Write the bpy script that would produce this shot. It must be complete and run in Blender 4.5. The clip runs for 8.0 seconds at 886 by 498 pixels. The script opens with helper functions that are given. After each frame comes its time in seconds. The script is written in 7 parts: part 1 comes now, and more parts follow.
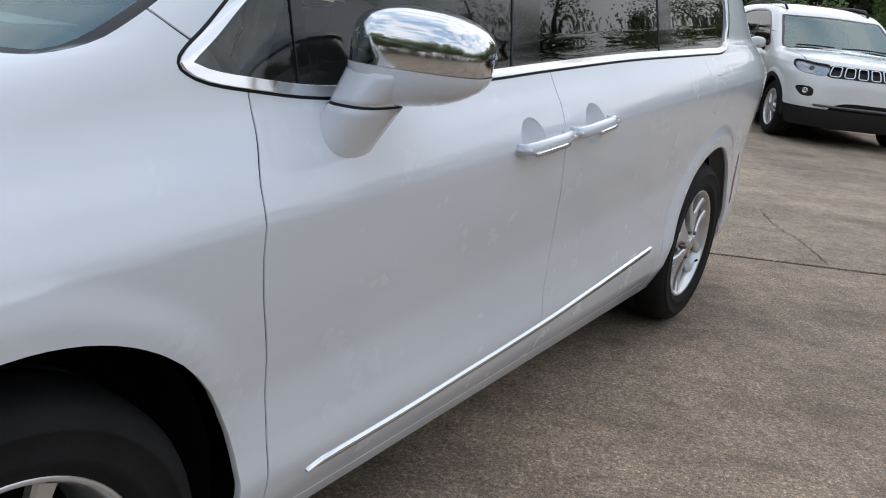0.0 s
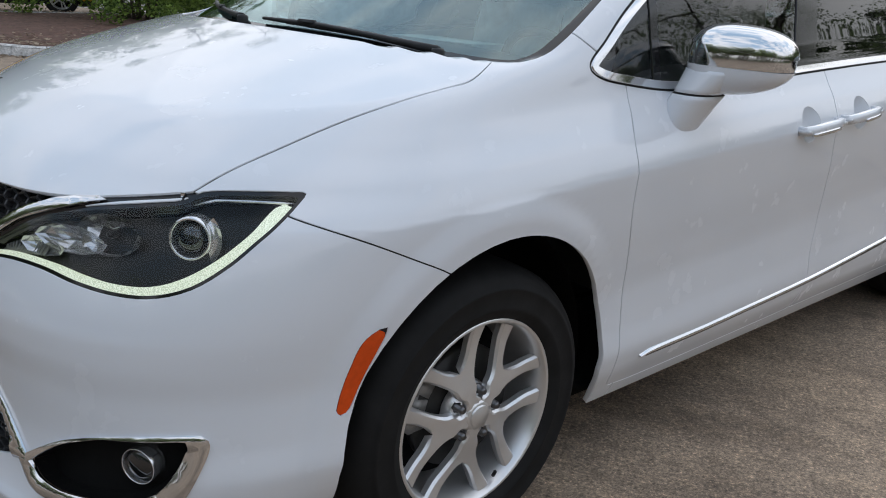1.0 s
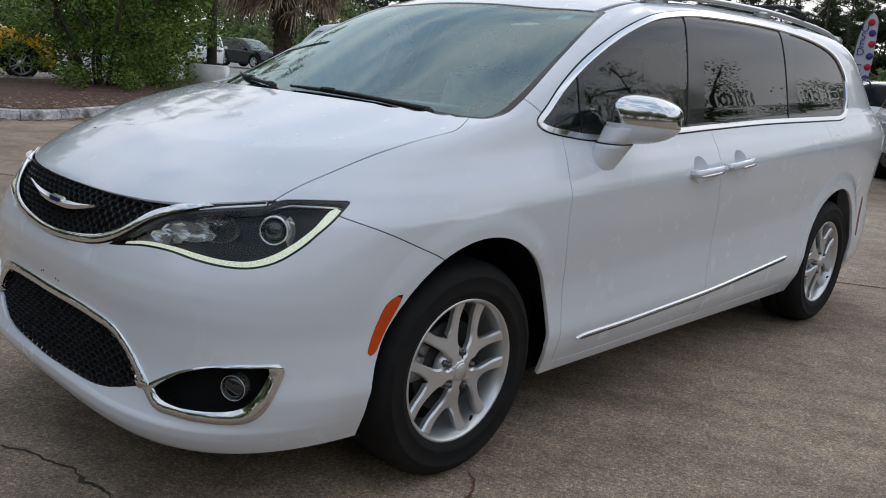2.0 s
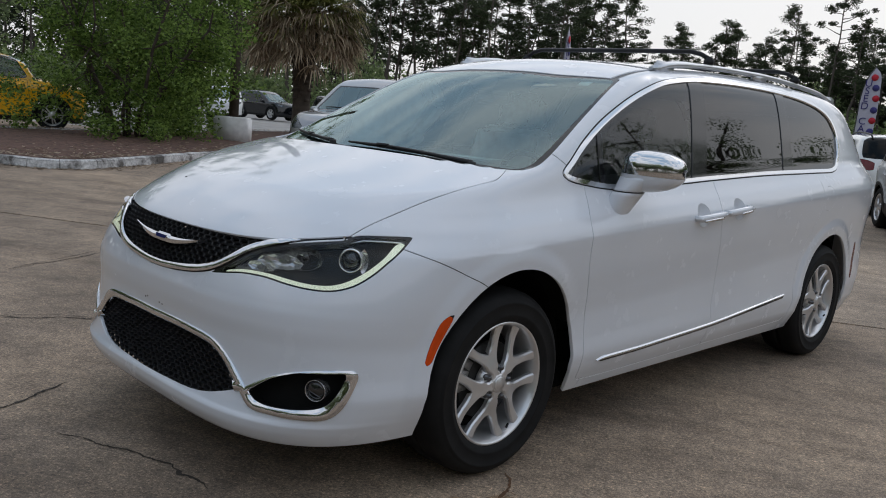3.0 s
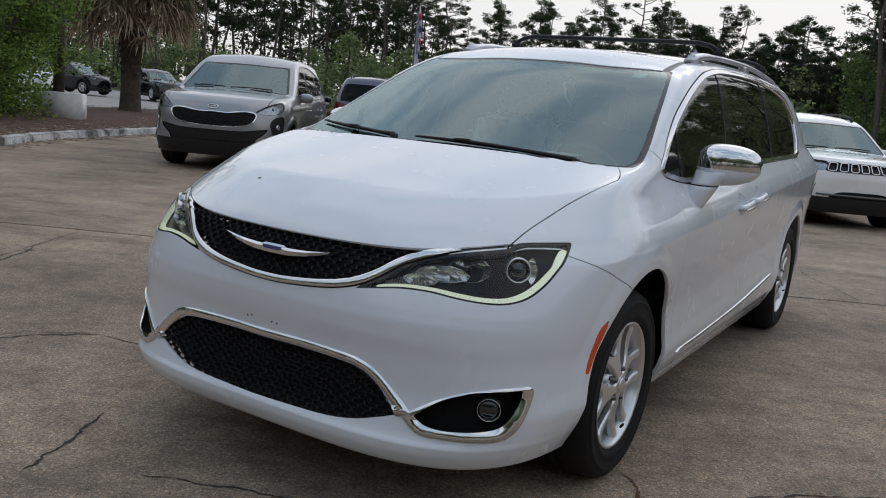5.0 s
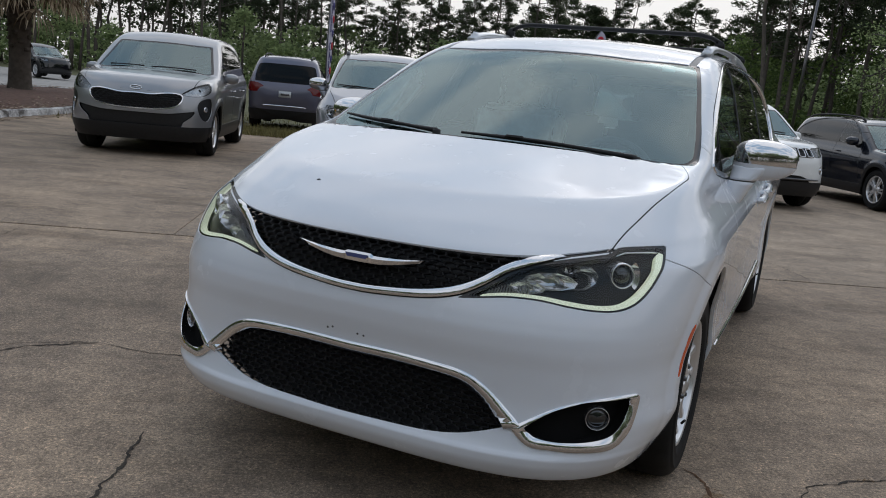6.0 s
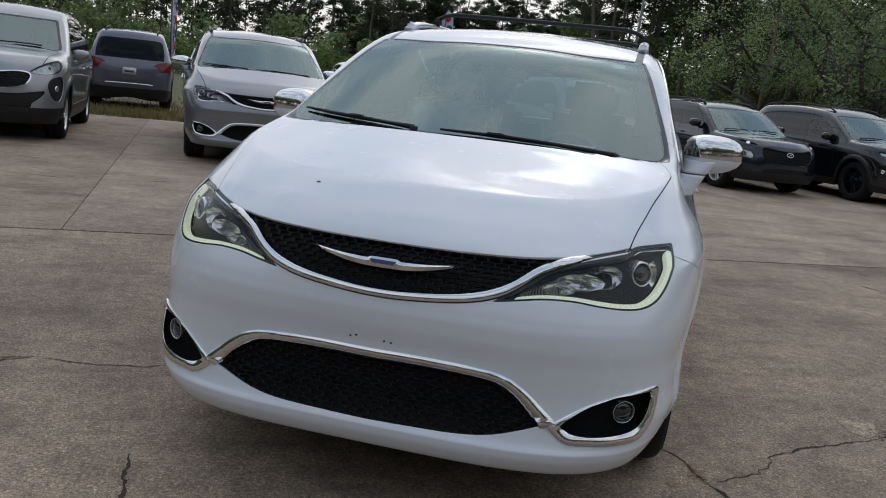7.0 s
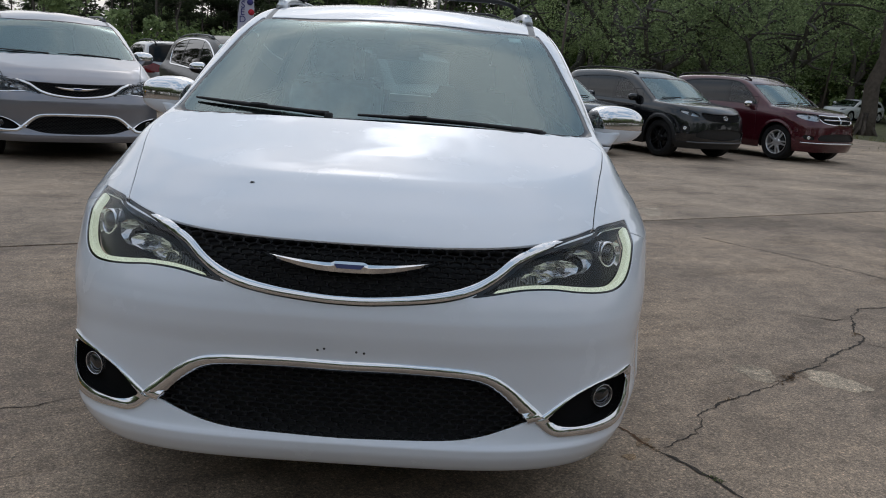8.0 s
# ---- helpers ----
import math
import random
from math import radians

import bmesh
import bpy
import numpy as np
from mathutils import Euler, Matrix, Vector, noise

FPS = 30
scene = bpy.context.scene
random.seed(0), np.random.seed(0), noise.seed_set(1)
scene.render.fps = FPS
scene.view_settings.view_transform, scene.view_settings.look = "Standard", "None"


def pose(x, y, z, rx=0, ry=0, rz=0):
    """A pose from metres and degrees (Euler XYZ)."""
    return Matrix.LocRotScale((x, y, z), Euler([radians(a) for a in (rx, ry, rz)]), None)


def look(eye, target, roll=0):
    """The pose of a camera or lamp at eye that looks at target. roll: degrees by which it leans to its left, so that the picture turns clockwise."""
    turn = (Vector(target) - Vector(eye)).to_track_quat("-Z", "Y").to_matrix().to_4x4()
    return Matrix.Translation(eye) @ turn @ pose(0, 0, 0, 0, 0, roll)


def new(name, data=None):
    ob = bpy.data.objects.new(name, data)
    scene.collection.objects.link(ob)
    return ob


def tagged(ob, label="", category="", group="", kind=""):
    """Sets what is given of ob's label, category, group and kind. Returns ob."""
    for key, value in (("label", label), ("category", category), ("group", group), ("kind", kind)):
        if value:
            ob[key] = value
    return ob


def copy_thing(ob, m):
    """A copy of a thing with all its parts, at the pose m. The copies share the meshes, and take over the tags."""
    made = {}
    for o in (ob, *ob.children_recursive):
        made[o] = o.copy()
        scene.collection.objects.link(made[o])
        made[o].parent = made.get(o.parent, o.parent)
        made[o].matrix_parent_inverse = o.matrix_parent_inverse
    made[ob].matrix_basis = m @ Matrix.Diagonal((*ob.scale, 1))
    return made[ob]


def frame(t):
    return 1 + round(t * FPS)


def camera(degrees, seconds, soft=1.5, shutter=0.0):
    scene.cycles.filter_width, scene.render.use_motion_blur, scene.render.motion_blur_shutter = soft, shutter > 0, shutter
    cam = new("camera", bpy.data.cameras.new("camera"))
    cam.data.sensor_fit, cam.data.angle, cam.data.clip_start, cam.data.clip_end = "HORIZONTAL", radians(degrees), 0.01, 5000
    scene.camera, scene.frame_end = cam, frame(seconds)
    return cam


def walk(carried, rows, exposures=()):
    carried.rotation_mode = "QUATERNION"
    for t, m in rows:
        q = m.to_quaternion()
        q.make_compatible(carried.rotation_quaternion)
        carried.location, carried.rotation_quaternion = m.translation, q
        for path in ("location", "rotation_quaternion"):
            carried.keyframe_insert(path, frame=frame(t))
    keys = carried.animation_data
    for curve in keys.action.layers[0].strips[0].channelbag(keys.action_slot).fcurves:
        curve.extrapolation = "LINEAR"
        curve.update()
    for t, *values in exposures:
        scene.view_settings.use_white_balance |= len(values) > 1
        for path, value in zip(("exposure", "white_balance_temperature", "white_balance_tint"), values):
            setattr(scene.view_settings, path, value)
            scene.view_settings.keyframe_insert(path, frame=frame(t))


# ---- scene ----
cam = camera(56.1, 8.0, soft=1.0)
PATH = [
    (0, (1.915, -0.499, 1.294), (0.899, 1.121, 0.71), 6.5),
    (0.5, (1.997, -0.909, 1.319), (0.751, 0.529, 0.703), 4.7),
    (1, (2.13, -1.264, 1.309), (0.738, 0.04, 0.708), 3.9),
    (1.5, (2.333, -1.604, 1.308), (0.996, -0.218, 0.768), 5.0),
    (2.8, (2.88, -2.258, 1.356), (1.504, -0.843, 1.029), 4.6),
    (3, (2.864, -2.332, 1.35), (1.485, -0.919, 1.027), 4.8),
    (3.5, (2.713, -2.462, 1.339), (1.335, -1.051, 1.009), 4.7),
    (4, (2.421, -2.523, 1.329), (1.13, -1.033, 0.991), 5.1),
    (4.5, (2.17, -2.694, 1.323), (1.035, -1.079, 0.998), 5.1),
    (5.8, (1.411, -3.1, 1.362), (0.536, -1.341, 0.985), 5.4),
    (6, (1.292, -3.111, 1.351), (0.486, -1.32, 0.976), 5.4),
    (6.5, (1.007, -3.21, 1.359), (0.398, -1.343, 0.984), 5.2),
    (7, (0.729, -3.288, 1.377), (0.295, -1.376, 0.985), 6.1),
    (7.5, (0.458, -3.214, 1.367), (0.268, -1.263, 0.971), 5.5),
    (8, (0.239, -3.164, 1.369), (0.257, -1.208, 0.953), 3.9),
]
walk(cam, [(t, look(eye, target, roll)) for t, eye, target, roll in PATH], exposures=[(0.0, 0.60), (1.7, 0.36), (3.0, 0.10), (8.0, 0.08)])

# ---- world and light ----
SUN_ELEV, SUN_ROT = radians(42), radians(-8)
SUN_DIR = (math.sin(SUN_ROT) * math.cos(SUN_ELEV), math.cos(SUN_ROT) * math.cos(SUN_ELEV), math.sin(SUN_ELEV))
world = bpy.data.worlds.new("sky")
scene.world = world
world.use_nodes = True
wn, wl = world.node_tree.nodes, world.node_tree.links
wn.clear()
w_out = wn.new("ShaderNodeOutputWorld")
w_bg = wn.new("ShaderNodeBackground")
w_sky = wn.new("ShaderNodeTexSky")
w_sky.sky_type, w_sky.sun_disc = "NISHITA", False
w_sky.sun_elevation, w_sky.sun_rotation = SUN_ELEV, SUN_ROT
w_sky.dust_density, w_sky.air_density = 3.0, 1.0
w_co = wn.new("ShaderNodeTexCoord")
w_map = wn.new("ShaderNodeMapping")
w_map.inputs["Scale"].default_value = (1.0, 1.0, 2.4)
w_noise = wn.new("ShaderNodeTexNoise")
w_noise.inputs["Scale"].default_value, w_noise.inputs["Detail"].default_value = 3.4, 6.0
w_map.inputs["Location"].default_value = (3.1, 0.7, 1.3)
w_ramp = wn.new("ShaderNodeValToRGB")
w_ramp.color_ramp.elements[0].position, w_ramp.color_ramp.elements[0].color = 0.41, (3.3, 4.7, 6.4, 1)
w_ramp.color_ramp.elements[1].position, w_ramp.color_ramp.elements[1].color = 0.57, (8.1, 8.4, 9.1, 1)
w_mix = wn.new("ShaderNodeMixRGB")
w_mix.inputs[0].default_value = 0.85
wl.new(w_co.outputs["Generated"], w_map.inputs["Vector"])
wl.new(w_map.outputs["Vector"], w_noise.inputs["Vector"])
wl.new(w_noise.outputs["Fac"], w_ramp.inputs["Fac"])
wl.new(w_sky.outputs["Color"], w_mix.inputs[1])
# the cloud deck closes to an even white towards the horizon
w_sep = wn.new("ShaderNodeSeparateXYZ")
wl.new(w_co.outputs["Generated"], w_sep.inputs[0])
w_low = wn.new("ShaderNodeMapRange")
w_low.inputs["From Min"].default_value, w_low.inputs["From Max"].default_value = 0.15, 0.55
wl.new(w_sep.outputs["Z"], w_low.inputs["Value"])
w_deck = wn.new("ShaderNodeMixRGB")
w_deck.inputs[1].default_value = (7.9, 7.95, 8.15, 1)
wl.new(w_low.outputs["Result"], w_deck.inputs[0])
wl.new(w_ramp.outputs["Color"], w_deck.inputs[2])
wl.new(w_deck.outputs["Color"], w_mix.inputs[2])
# the veiled sun lights the cloud deck round it, with a ragged bright break below
def sky_cone(way, stops):
    dot = wn.new("ShaderNodeVectorMath")
    dot.operation = "DOT_PRODUCT"
    dot.inputs[1].default_value = Vector(way).normalized()
    tone = wn.new("ShaderNodeValToRGB")
    tone.color_ramp.elements[0].position, tone.color_ramp.elements[0].color = 0.0, (1, 1, 1, 1)
    tone.color_ramp.elements[1].position, tone.color_ramp.elements[1].color = 1.0, (*[stops[-1][1]] * 3, 1)
    for at, v in stops[:-1]:
        e = tone.color_ramp.elements.new(at)
        e.color = (v, v, v, 1)
    wl.new(w_co.outputs["Generated"], dot.inputs[0])
    wl.new(dot.outputs["Value"], tone.inputs["Fac"])
    return tone.outputs["Color"]


def sky_product(a, b):
    mul = wn.new("ShaderNodeMixRGB")
    mul.blend_type = "MULTIPLY"
    mul.inputs[0].default_value = 1.0
    wl.new(a, mul.inputs[1])
    wl.new(b, mul.inputs[2])
    return mul


w_veil = sky_cone((-0.26, 0.68, 0.74), ((0.45, 1.0), (0.75, 1.02), (0.90, 1.03), (1.0, 1.04)))
w_break = sky_cone((-0.09, 0.825, 0.56), ((0.972, 1.0), (0.984, 1.35), (0.993, 2.8), (1.0, 4.0)))
w_rag = wn.new("ShaderNodeTexNoise")
w_rag.inputs["Scale"].default_value, w_rag.inputs["Detail"].default_value = 6.0, 4.0
wl.new(w_map.outputs["Vector"], w_rag.inputs["Vector"])
w_edge = wn.new("ShaderNodeMapRange")
w_edge.inputs["From Min"].default_value, w_edge.inputs["From Max"].default_value = 0.44, 0.56
wl.new(w_rag.outputs["Fac"], w_edge.inputs["Value"])
w_torn = wn.new("ShaderNodeMixRGB")
w_torn.inputs[1].default_value = (1, 1, 1, 1)
wl.new(w_edge.outputs["Result"], w_torn.inputs[0])
wl.new(w_break, w_torn.inputs[2])
w_mul = sky_product(sky_product(w_mix.outputs["Color"], w_veil).outputs["Color"], w_torn.outputs["Color"])
wl.new(w_mul.outputs["Color"], w_bg.inputs["Color"])
w_bg.inputs["Strength"].default_value = 0.10
wl.new(w_bg.outputs["Background"], w_out.inputs["Surface"])

sun = new("sun", bpy.data.lights.new("sun", "SUN"))
sun.data.energy, sun.data.angle, sun.data.color = 0.27, radians(115), (1.0, 0.98, 0.95)
sun.matrix_world = look([80 * c for c in SUN_DIR], (0, 0, 0))


# ---- materials ----
class Mat:
    """A node material with a Principled surface and small helpers."""

    def __init__(self, name, color=(0.5, 0.5, 0.5), rough=0.5, metal=0.0, **extra):
        self.m = bpy.data.materials.new(name)
        self.m.use_nodes = True
        self.t = self.m.node_tree
        self.b = self.t.nodes["Principled BSDF"]
        self.b.inputs["Base Color"].default_value = (*color, 1)
        self.b.inputs["Roughness"].default_value = rough
        self.b.inputs["Metallic"].default_value = metal
        for k, v in extra.items():
            self.b.inputs[k.replace("_", " ")].default_value = v

    def node(self, kind, **values):
        n = self.t.nodes.new(kind)
        for k, v in values.items():
            n.inputs[k.replace("_", " ")].default_value = v
        return n

    def link(self, a, b):
        self.t.links.new(a, b)

    def noise(self, scale, detail=4.0, rough=0.55, coord="Object", stretch=(1, 1, 1)):
        co = self.node("ShaderNodeTexCoord")
        mp = self.node("ShaderNodeMapping")
        mp.inputs["Scale"].default_value = stretch
        n = self.node("ShaderNodeTexNoise", Scale=scale, Detail=detail, Roughness=rough)
        self.link(co.outputs[coord], mp.inputs["Vector"])
        self.link(mp.outputs["Vector"], n.inputs["Vector"])
        return n.outputs["Fac"]

    def ramp(self, fac, stops):
        r = self.node("ShaderNodeValToRGB")
        els = r.color_ramp.elements
        while len(els) < len(stops):
            els.new(0.5)
        for e, (p, c) in zip(els, stops):
            e.position, e.color = p, (*c, 1) if len(c) == 3 else c
        self.link(fac, r.inputs["Fac"])
        return r.outputs["Color"]

    def mix(self, a, b, fac, how="MIX"):
        m = self.node("ShaderNodeMixRGB")
        m.blend_type = how
        for sock, val in ((m.inputs[0], fac), (m.inputs[1], a), (m.inputs[2], b)):
            if hasattr(val, "is_linked"):
                self.link(val, sock)
            elif isinstance(val, (int, float)):
                sock.default_value = val
            else:
                sock.default_value = (*val, 1)
        return m.outputs["Color"]

    def color(self, sock):
        self.link(sock, self.b.inputs["Base Color"])
        return self

    def rough(self, sock, lo, hi):
        r = self.node("ShaderNodeMapRange")
        r.inputs["To Min"].default_value, r.inputs["To Max"].default_value = lo, hi
        self.link(sock, r.inputs["Value"])
        self.link(r.outputs["Result"], self.b.inputs["Roughness"])
        return self

    def bump(self, sock, strength, distance=0.01):
        b = self.node("ShaderNodeBump", Strength=strength, Distance=distance)
        self.link(sock, b.inputs["Height"])
        last = self.b.inputs["Normal"]
        if last.is_linked:
            self.link(last.links[0].from_socket, b.inputs["Normal"])
        self.link(b.outputs["Normal"], last)
        return self


def car_paint(name, color, rough=0.28, metal=0.0, coat=1.0):
    m = Mat(name, color, rough, metal, Coat_Weight=coat, Coat_Roughness=0.03, Specular_IOR_Level=0.25)
    big = m.noise(1.3, 3.0)
    c = tuple(color)
    m.color(m.ramp(big, [(0.3, tuple(v * 0.94 for v in c)), (0.7, c)]))
    m.rough(m.noise(9.0, 5.0), rough - 0.04, rough + 0.06)
    return m.m


def glass(name, tint, ior=1.5, sheen=(0.9, 0.9, 0.9)):
    m = Mat(name)
    t = m.t
    t.nodes.remove(m.b)
    out = [n for n in t.nodes if n.type == "OUTPUT_MATERIAL"][0]
    clear = m.node("ShaderNodeBsdfTransparent")
    clear.inputs["Color"].default_value = (*tint, 1)
    shine = m.node("ShaderNodeBsdfGlossy")
    shine.inputs["Roughness"].default_value = 0.015
    shine.inputs["Color"].default_value = (*sheen, 1)
    fres = m.node("ShaderNodeFresnel", IOR=ior)
    mixer = m.node("ShaderNodeMixShader")
    m.link(fres.outputs["Fac"], mixer.inputs[0])
    m.link(clear.outputs["BSDF"], mixer.inputs[1])
    m.link(shine.outputs["BSDF"], mixer.inputs[2])
    m.link(mixer.outputs["Shader"], out.inputs["Surface"])
    return m.m


def plain(name, color, rough=0.5, metal=0.0, vary=0.15, scale=20.0, bump=0.0, **extra):
    m = Mat(name, color, rough, metal, **extra)
    n = m.noise(scale, 5.0)
    m.color(m.ramp(n, [(0.25, tuple(v * (1 - vary) for v in color)), (0.75, tuple(min(1, v * (1 + vary)) for v in color))]))
    if bump:
        m.bump(m.noise(scale * 4, 4.0), bump, 0.004)
    return m.m


WHITE_PAINT = car_paint("white_paint", (0.775, 0.80, 0.852), 0.25)
BLACK_PLASTIC = plain("black_plastic", (0.018, 0.018, 0.019), 0.45, vary=0.2, scale=40, bump=0.05, Specular_IOR_Level=0.3)
STRIP_DARK = plain("dark_chrome", (0.16, 0.15, 0.145), 0.16, 0.9, vary=0.1, scale=6)
GLOSS_BLACK = plain("gloss_black", (0.008, 0.008, 0.009), 0.08)
CHROME = plain("chrome", (0.74, 0.74, 0.75), 0.085, 1.0, vary=0.04, scale=6)
RUBBER = plain("tyre_rubber", (0.0115, 0.0115, 0.012), 0.68, vary=0.35, scale=14, bump=0.12, Specular_IOR_Level=0.2)
ALLOY = plain("alloy", (0.72, 0.715, 0.72), 0.30, 0.75, vary=0.06, scale=9)
SHADE_GAP = plain("panel_gap", (0.01, 0.01, 0.01), 0.7)
WELL = plain("wheel_well_liner", (0.009, 0.009, 0.009), 0.95, bump=0.2, Specular_IOR_Level=0.1)
TINTED = glass("tinted_glass", (0.03, 0.034, 0.034), 1.6)
SCREEN = glass("windscreen_glass", (0.72, 0.95, 0.94), 2.3, (0.81, 0.99, 1.0))
DOOR_GLASS = glass("door_glass", (0.62, 0.70, 0.68), 1.6)
BACK_GLASS = glass("tailgate_glass", (0.10, 0.12, 0.12), 1.5)
AMBER = plain("amber_lens", (0.70, 0.075, 0.006), 0.25, vary=0.12, scale=60, Specular_IOR_Level=0.3)
CLEAR = glass("clear_lens", (0.93, 0.94, 0.94), 1.32)


# ---- curves and skins ----
def curve1(pairs):
    """A smooth function through (x, y) pairs, flat past its ends."""
    xs = np.array([p[0] for p in pairs], float)
    ys = np.array([p[1] for p in pairs], float)
    h, dl = np.diff(xs), np.diff(ys) / np.diff(xs)
    m = np.zeros(len(xs))
    m[0], m[-1] = dl[0], dl[-1]
    for i in range(1, len(xs) - 1):
        m[i] = 0.0 if dl[i - 1] * dl[i] <= 0 else (h[i - 1] + h[i]) / (h[i - 1] / dl[i] + h[i] / dl[i - 1])

    def f(x):
        x = np.clip(np.asarray(x, float), xs[0], xs[-1])
        i = np.clip(np.searchsorted(xs, x) - 1, 0, len(xs) - 2)
        t = (x - xs[i]) / h[i]
        return (ys[i] * (1 + 2 * t) * (1 - t) ** 2 + m[i] * h[i] * t * (1 - t) ** 2
                + ys[i + 1] * t * t * (3 - 2 * t) + m[i + 1] * h[i] * t * t * (t - 1))
    return f


def smax(a, b, k):
    h = np.clip(k - np.abs(a - b), 0, None) / k
    return np.maximum(a, b) + h * h * k * 0.25


def smin(a, b, k):
    return -smax(-a, -b, k)


def loop(points, closed=True, steps=8, sharp=()):
    """A rounded outline through the points (Catmull-Rom); the indices in sharp stay corners."""
    p = np.array(points, float)
    n = len(p)
    out = []
    for i in range(n if closed else n - 1):
        a, b = p[i], p[(i + 1) % n]
        pa = p[(i - 1) % n] if (closed or i > 0) else a
        nb = p[(i + 2) % n] if (closed or i < n - 2) else b
        ta = (b - a) if i in sharp else (b - pa) * 0.5
        tb = (b - a) if (i + 1) % n in sharp else (nb - a) * 0.5
        for s in range(steps):
            t = s / steps
            out.append(a * (1 + 2 * t) * (1 - t) ** 2 + ta * t * (1 - t) ** 2 + b * t * t * (3 - 2 * t) + tb * t * t * (t - 1))
    if not closed:
        out.append(p[-1])
    return np.array(out)


def outline_distance(poly, q):
    """Signed distance from points q to a closed outline, negative inside."""
    best = np.full(len(q), 1e9)
    inside = np.zeros(len(q), bool)
    lo, hi = poly.min(0) - 0.15, poly.max(0) + 0.15
    near = np.where(np.all((q > lo) & (q < hi), axis=1))[0]
    p = q[near]
    b2 = np.full(len(p), 1e9)
    ins = np.zeros(len(p), bool)
    for a, b in zip(poly, np.roll(poly, -1, 0)):
        d = b - a
        t = np.clip(((p - a) @ d) / max(d @ d, 1e-12), 0, 1)
        r = p - a - t[:, None] * d
        b2 = np.minimum(b2, (r * r).sum(1))
        cross = ((a[1] > p[:, 1]) != (b[1] > p[:, 1]))
        if d[1] != 0:
            ins ^= cross & (p[:, 0] < a[0] + d[0] * (p[:, 1] - a[1]) / d[1])
    best[near], inside[near] = np.sqrt(b2), ins
    return np.where(inside, -best, best)


class Skin:
    """A piece of surface: points, normals and faces, to be parted along lines drawn on it."""

    def __init__(self, v, n, quads, polys=()):
        self.v, self.n, self.quads, self.polys = v, n, np.asarray(quads, int).reshape(-1, 4), list(polys)

    def part(self, d):
        """Cuts along d = 0. Returns the piece where d < 0 and the piece where d > 0."""
        d = np.where(np.abs(d) < 1e-7, 1e-7, d)
        neg = d < 0
        cnt = neg[self.quads].sum(1)
        qi, qo = self.quads[cnt == 4], self.quads[cnt == 0]
        pi, po = [], []
        v, n = [], []
        base, made = len(self.v), {}

        def mid(a, b):
            key = (a, b) if a < b else (b, a)
            if key not in made:
                a, b = key
                t = d[a] / (d[a] - d[b])
                v.append(self.v[a] * (1 - t) + self.v[b] * t)
                m = self.n[a] * (1 - t) + self.n[b] * t
                n.append(m / max(np.linalg.norm(m), 1e-9))
                made[key] = base + len(v) - 1
            return made[key]

        for f in [tuple(q) for q in self.quads[(cnt > 0) & (cnt < 4)]] + self.polys:
            ng = [bool(neg[i]) for i in f]
            if all(ng):
                pi.append(f)
                continue
            if not any(ng):
                po.append(f)
                continue
            a_side, b_side = [], []
            for i, a in enumerate(f):
                b = f[(i + 1) % len(f)]
                (a_side if neg[a] else b_side).append(a)
                if neg[a] != neg[b]:
                    m = mid(a, b)
                    a_side.append(m)
                    b_side.append(m)
            if len(a_side) > 2:
                pi.append(tuple(a_side))
            if len(b_side) > 2:
                po.append(tuple(b_side))
        vv = np.vstack([self.v] + ([np.array(v)] if v else []))
        nn = np.vstack([self.n] + ([np.array(n)] if n else []))
        return Skin(vv, nn, qi, pi).tidy(), Skin(vv, nn, qo, po).tidy()

    def tidy(self):
        used = np.zeros(len(self.v), bool)
        used[self.quads.ravel()] = True
        for f in self.polys:
            used[list(f)] = True
        idx = np.cumsum(used) - 1
        return Skin(self.v[used], self.n[used], idx[self.quads], [tuple(int(idx[i]) for i in f) for f in self.polys])

    def empty(self):
        return len(self.quads) + len(self.polys) == 0

    def moved(self, out):
        return Skin(self.v + self.n * out, self.n, self.quads, self.polys)

    def mirrored(self):
        s = np.array([-1.0, 1, 1])
        return Skin(self.v * s, self.n * s, self.quads[:, ::-1], [f[::-1] for f in self.polys])

    def plus(self, o):
        k = len(self.v)
        return Skin(np.vstack([self.v, o.v]), np.vstack([self.n, o.n]), np.vstack([self.quads, o.quads + k]),
                    self.polys + [tuple(i + k for i in f) for f in o.polys])

    def both(self):
        return self.plus(self.mirrored())

    def faces(self):
        return [tuple(int(i) for i in q) for q in self.quads] + self.polys

    def rim(self, depth, keep=None):
        """Adds a border turned inwards by depth along every open edge."""
        edge = {}
        fs = self.faces()
        for f in fs:
            for i, a in enumerate(f):
                b = f[(i + 1) % len(f)]
                if (b, a) in edge:
                    del edge[(b, a)]
                else:
                    edge[(a, b)] = 1
        low, v, n, polys = {}, [], [], []
        for a, b in edge:
            if abs(self.v[a][0]) < 0.002 and abs(self.v[b][0]) < 0.002:
                continue
            t = self.v[b] - self.v[a]
            side = np.cross(t, (self.n[a] + self.n[b]))
            side = side / max(np.linalg.norm(side), 1e-9)
            k = len(self.v) + len(v)
            for p in (a, b):
                v.append(self.v[p] - self.n[p] * 0.0006 + side * 0.0004)
                n.append(side * 0.8 + self.n[p] * 0.6)
                v.append(self.v[p] - self.n[p] * depth)
                n.append(side)
            polys.append((b, a, k, k + 2))
            polys.append((k + 2, k, k + 1, k + 3))
        if not v:
            return self
        return Skin(np.vstack([self.v, np.array(v)]), np.vstack([self.n, np.array(n)]), self.quads, self.polys + polys)


